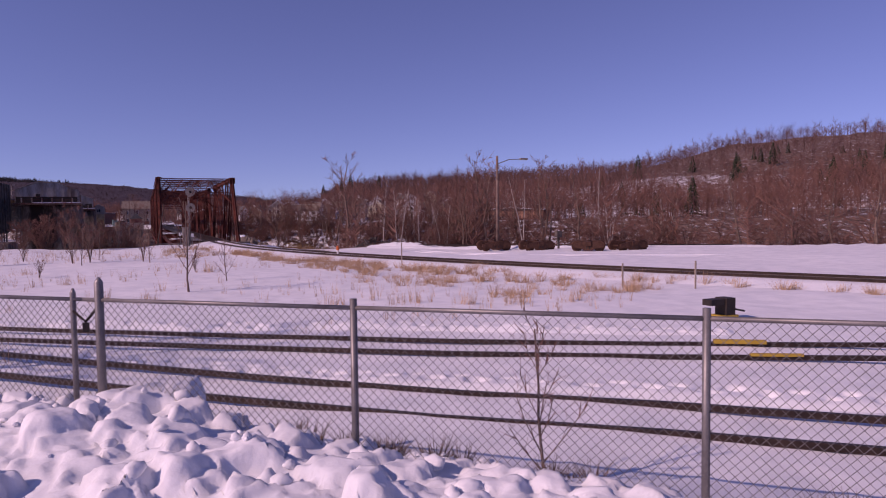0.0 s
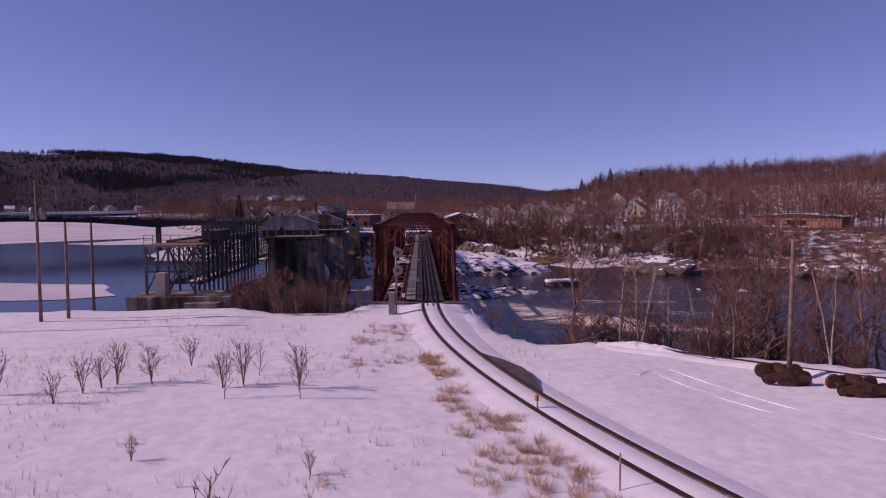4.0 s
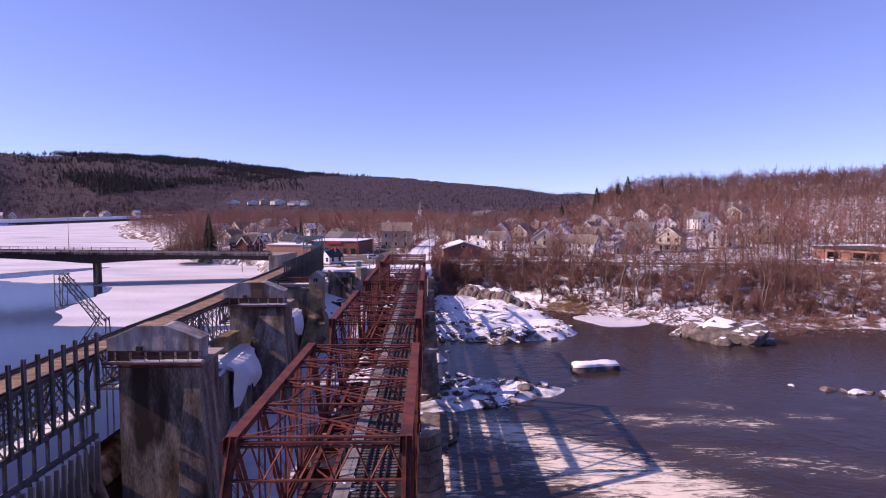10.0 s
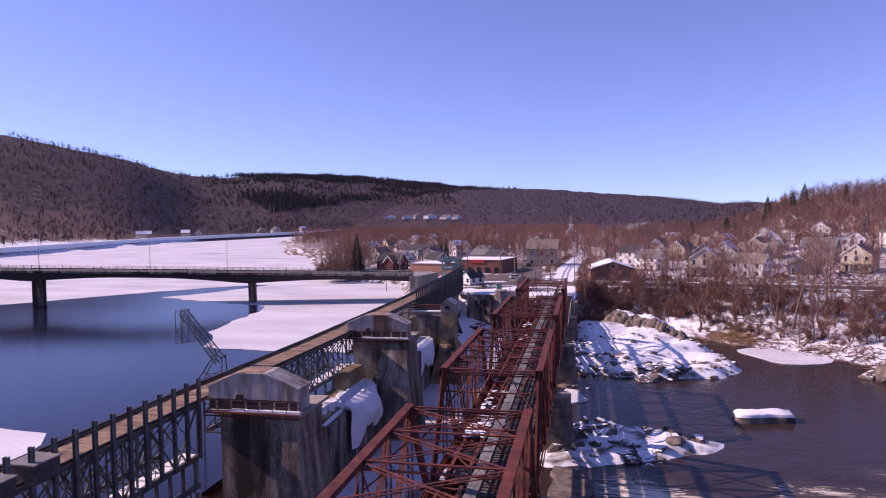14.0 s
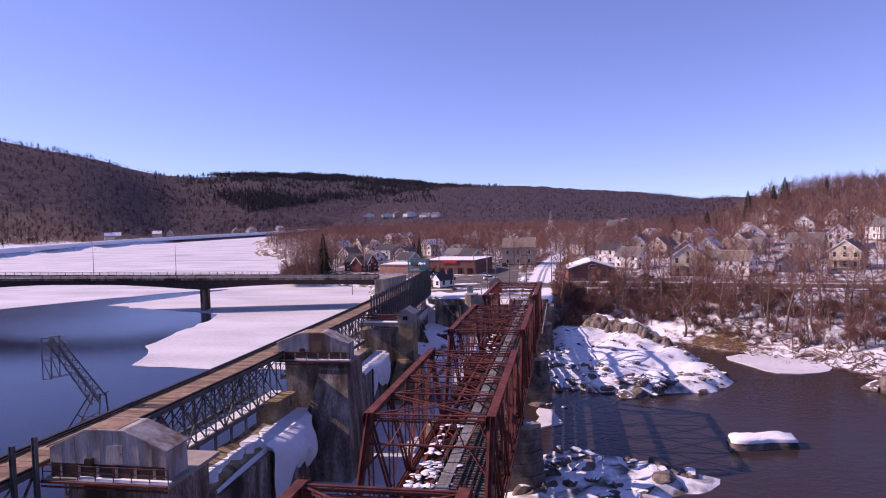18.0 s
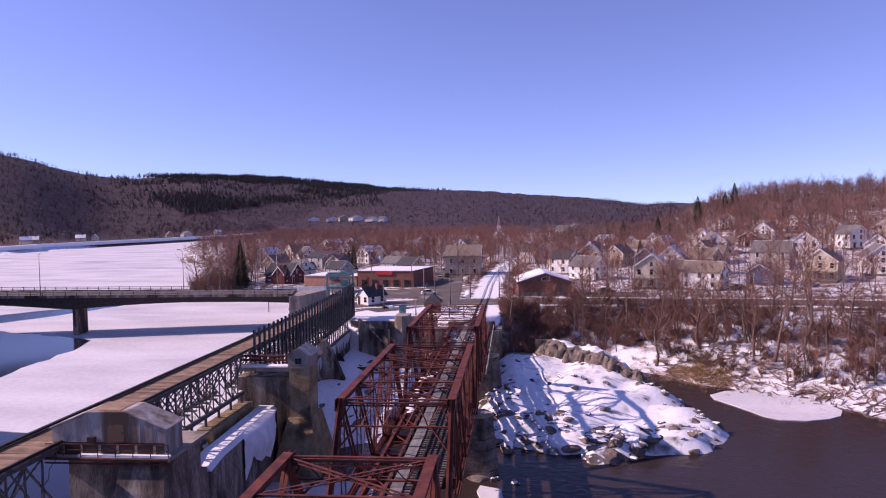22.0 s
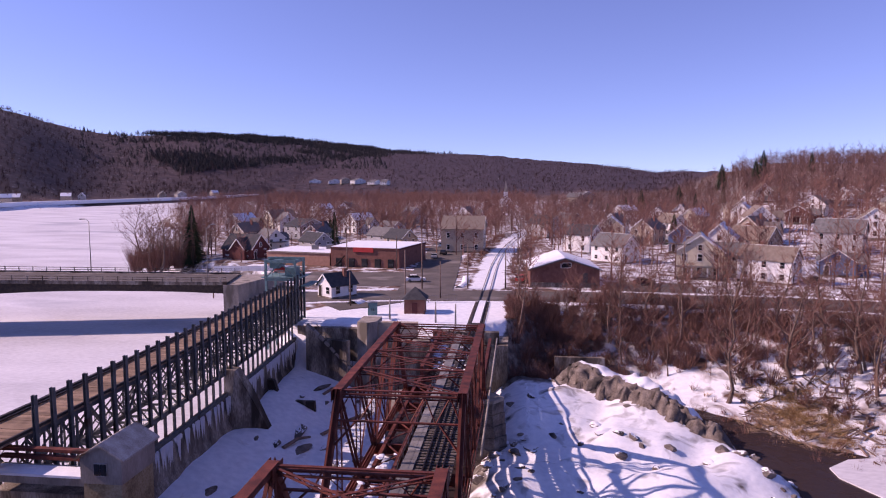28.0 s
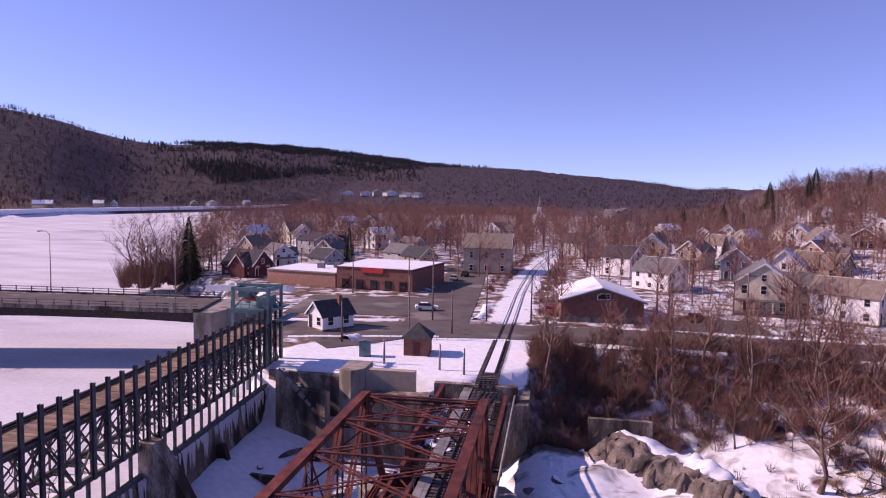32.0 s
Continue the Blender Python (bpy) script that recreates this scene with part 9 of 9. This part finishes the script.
P = np.stack([X, Y, Z], -1).reshape(-1, 3)
level = d_[q[:, 0] % m] > 1.0
ledge = thing("rock_ledge", "broken grey rock ledge with snow lying on top", "rock ledge")
part("rock_face", mesh_of("rock_face", P, q[~level], ROCK), ROCK, ledge)
part("snow_cover", mesh_of("snow_cover", P, q[level], SNOW, True), SNOW, ledge, "white snow lying on the ledge")
# dark stones breaking through the snow of the shelf and the reef
n = 0
while n < 205:
    if n < 150:
        x, y = rnd.uniform(4, 37), rnd.uniform(108, 140)
        edge, s = inside(ISLAND, x, y), rnd.uniform(0.25, 0.9)
        near = edge < 5 or fbm(np.array([x]), np.array([y]), 0.16, 2, 5)[0] > 0.06
        if n < 24:
            x, y, edge, near, s = rnd.gauss(22.5, 2.2), rnd.gauss(112, 1.8), 1, True, rnd.uniform(1.0, 2.1)
    else:
        x, y = rnd.uniform(4, 29), rnd.uniform(58, 79)
        edge, s, near = inside(REEF, x, y) + 0.8, rnd.uniform(0.4, 1.5), True
    if edge < 0 or not near:
        continue
    n += 1
    ob = tagged(new("rock", rocks[rnd.randrange(10)]), "dark stone showing through the snow of the river shelf", "rock", "stones of the shelf")
    ob.matrix_basis = pose(x, y, ground_z(x, y) + 0.05 * s, rnd.uniform(-20, 20), rnd.uniform(-20, 20), rnd.uniform(0, 360)) @ Matrix.Diagonal((s * 1.3, s * rnd.uniform(0.6, 1.1), s * rnd.uniform(0.45, 0.75), 1))
# driftwood and litter on the far shore
g = np.random.RandomState(61)
cx, cy = g.uniform(38, 104, 900), g.uniform(0, 24, 900)
cy = shore_far(cx) + 6 + cy * np.interp(cx, [38, 60, 104], [1.3, 1.0, 1.2])
lit = Shape()
for x, y in zip(cx, cy):
    a, L = g.uniform(0, 3.14), g.uniform(0.6, 3.2)
    z0, z1 = ground_z(x, y) + 0.08, ground_z(x + math.cos(a) * L, y + math.sin(a) * L) + g.uniform(0.05, 0.5)
    lit.beam((x, y, z0), (x + math.cos(a) * L, y + math.sin(a) * L, z1), g.uniform(0.05, 0.2))
single("driftwood", lit, BARK, "scattered driftwood and branches on the snowy bank", "driftwood", kind="stuff")
rg = np.column_stack([g.normal(44.5, 3.0, 420), g.normal(153, 5.0, 420)])
tv, tf = tuft_template(7, 34, 0.5, 1.1, 0.032)
scatter("flattened_reeds", tv, tf, with_ground(rg), g.uniform(0.7, 1.3, 420), REED, "flattened ochre reeds and litter above the cove", "reeds", 62)

# long tan shed above the lower river
shed = thing("storage_shed", "long brown open-fronted storage shed with a snowy roof", "shed", "", (150, 190, ground_z(150, 190) - 0.2))
shed.matrix_basis = pose(150, 190, ground_z(150, 190) - 0.2, 0, 0, -56)
part("back_wall", Shape().box(-17, 17, 9.6, 10, 0, 4.2), TANBRICK, shed)
for x in (-17, 16.6):
    part("end_wall", Shape().box(x, x + 0.4, 0, 9.6, 0, 4.2), TANBRICK, shed)
part("front_beam", Shape().box(-17, 17, -0.1, 0.3, 3.0, 4.2), TANBRICK, shed)
for i in range(9):
    part("post", Shape().box(-16.9 + i * 4.15, -16.5 + i * 4.15, -0.05, 0.25, 0, 3.0), TANBRICK, shed)
for i in (0, 2, 5, 6, 7):
    part("panel", Shape().box(-16.4 + i * 4.15, -12.9 + i * 4.15, 0.3, 0.42, 0, 3.0), TANBRICK, shed, "brown boarded bay")
part("roof", Shape().prism([(-18, 4.2), (18, 4.2), (18, 4.55), (0, 5.6), (-18, 4.55)], -0.8, 10.8), DARKSHINGLE, shed)
part("roof_snow", Shape().prism([(-17.8, 4.56), (0, 5.62), (17.8, 4.56), (17.8, 4.68), (0, 5.76), (-17.8, 4.68)], -0.2, 10.6), SNOW, shed)
for k, (x, y) in enumerate(((139, 190), (143, 184.5), (146.5, 179))):
    car(x, y, -40, (WHITE, GREYSIDE, WHITE)[k], "pale parked car before the long shed")

# snowy slab in the river
def slab_rock(cx, cy, half_x, half_y, turn, top, seed):
    """A broken slab of rock with a thick flat cover of snow."""
    r = random.Random(seed)
    corner = [(-1, -0.7), (-0.62, -1), (0.1, -0.8), (0.86, -0.95), (1, 0.5), (0.7, 1), (-0.1, 0.86), (-0.85, 0.9)]
    edge = wavy([(x * half_x, y * half_y) for x, y in corner], 0.6, 0.14, seed)
    t = thing("river_slab", "flat rock slab covered with snow standing in the river", "rock", "", (cx, cy, 0), turn)
    for name, mat, k0, z0, k1, z1 in (("stone", ROCK, 1.12, -9.7, 0.97, top - 0.42), ("snow_cover", SNOW, 1.0, top - 0.44, 0.93, top)):
        rings = [[(x * k0, y * k0, z0) for x, y in edge], [(x * k1 * 1.04, y * k1 * 1.04, z0 + (z1 - z0) * 0.7) for x, y in edge], [(x * k1, y * k1, z1 + r.uniform(-0.07, 0.07)) for x, y in edge], [(x * k1 * 0.5, y * k1 * 0.5, z1 + r.uniform(0.0, 0.16)) for x, y in edge], [(0, 0, z1 + 0.1) for x, y in edge]]
        idx = np.arange(5 * len(edge)).reshape(5, -1)
        fq = np.stack([idx[:-1], np.roll(idx[:-1], -1, 1), np.roll(idx[1:], -1, 1), idx[1:]], -1).reshape(-1, 4)
        part(name, mesh_of(name, np.array(rings).reshape(-1, 3), fq, mat), mat, t)


slab_rock(33.8, 84.6, 4.4, 1.7, 11, -7.75, 2)

# dark stones and timbers on the spillway apron
for i in range(26):
    x, y = rnd.uniform(-21, -9), rnd.uniform(116, 156)
    s = rnd.uniform(0.4, 1.1)
    ob = tagged(new("rock", rocks[3 + rnd.randrange(7)]), "dark stone showing through the spillway snow", "rock", "stones of the spillway")
    ob.matrix_basis = pose(x, y, ground_z(x, y), 0, 0, rnd.uniform(-30, 20)) @ Matrix.Diagonal((s * 0.8, s * rnd.uniform(1.2, 2.6), s * 0.35, 1))
for x, y, a, L in ((-17.5, 133, 70, 5), (-15, 139, 60, 4), (-18.2, 150.5, 75, 4.5), (-13.5, 146, 50, 3.4)):
    single("drift_log", Shape().tube([(x, y, ground_z(x, y) + 0.1), (x + math.cos(radians(a)) * L / 2, y + math.sin(radians(a)) * L / 2, ground_z(x, y) + 0.25), (x + math.cos(radians(a)) * L, y + math.sin(radians(a)) * L * 0.9, ground_z(x + 1, y + L * 0.8) + 0.1)], [0.22, 0.2, 0.12], 7), BARK, "dark drift log lying on the spillway snow", "log", "logs on the spillway")
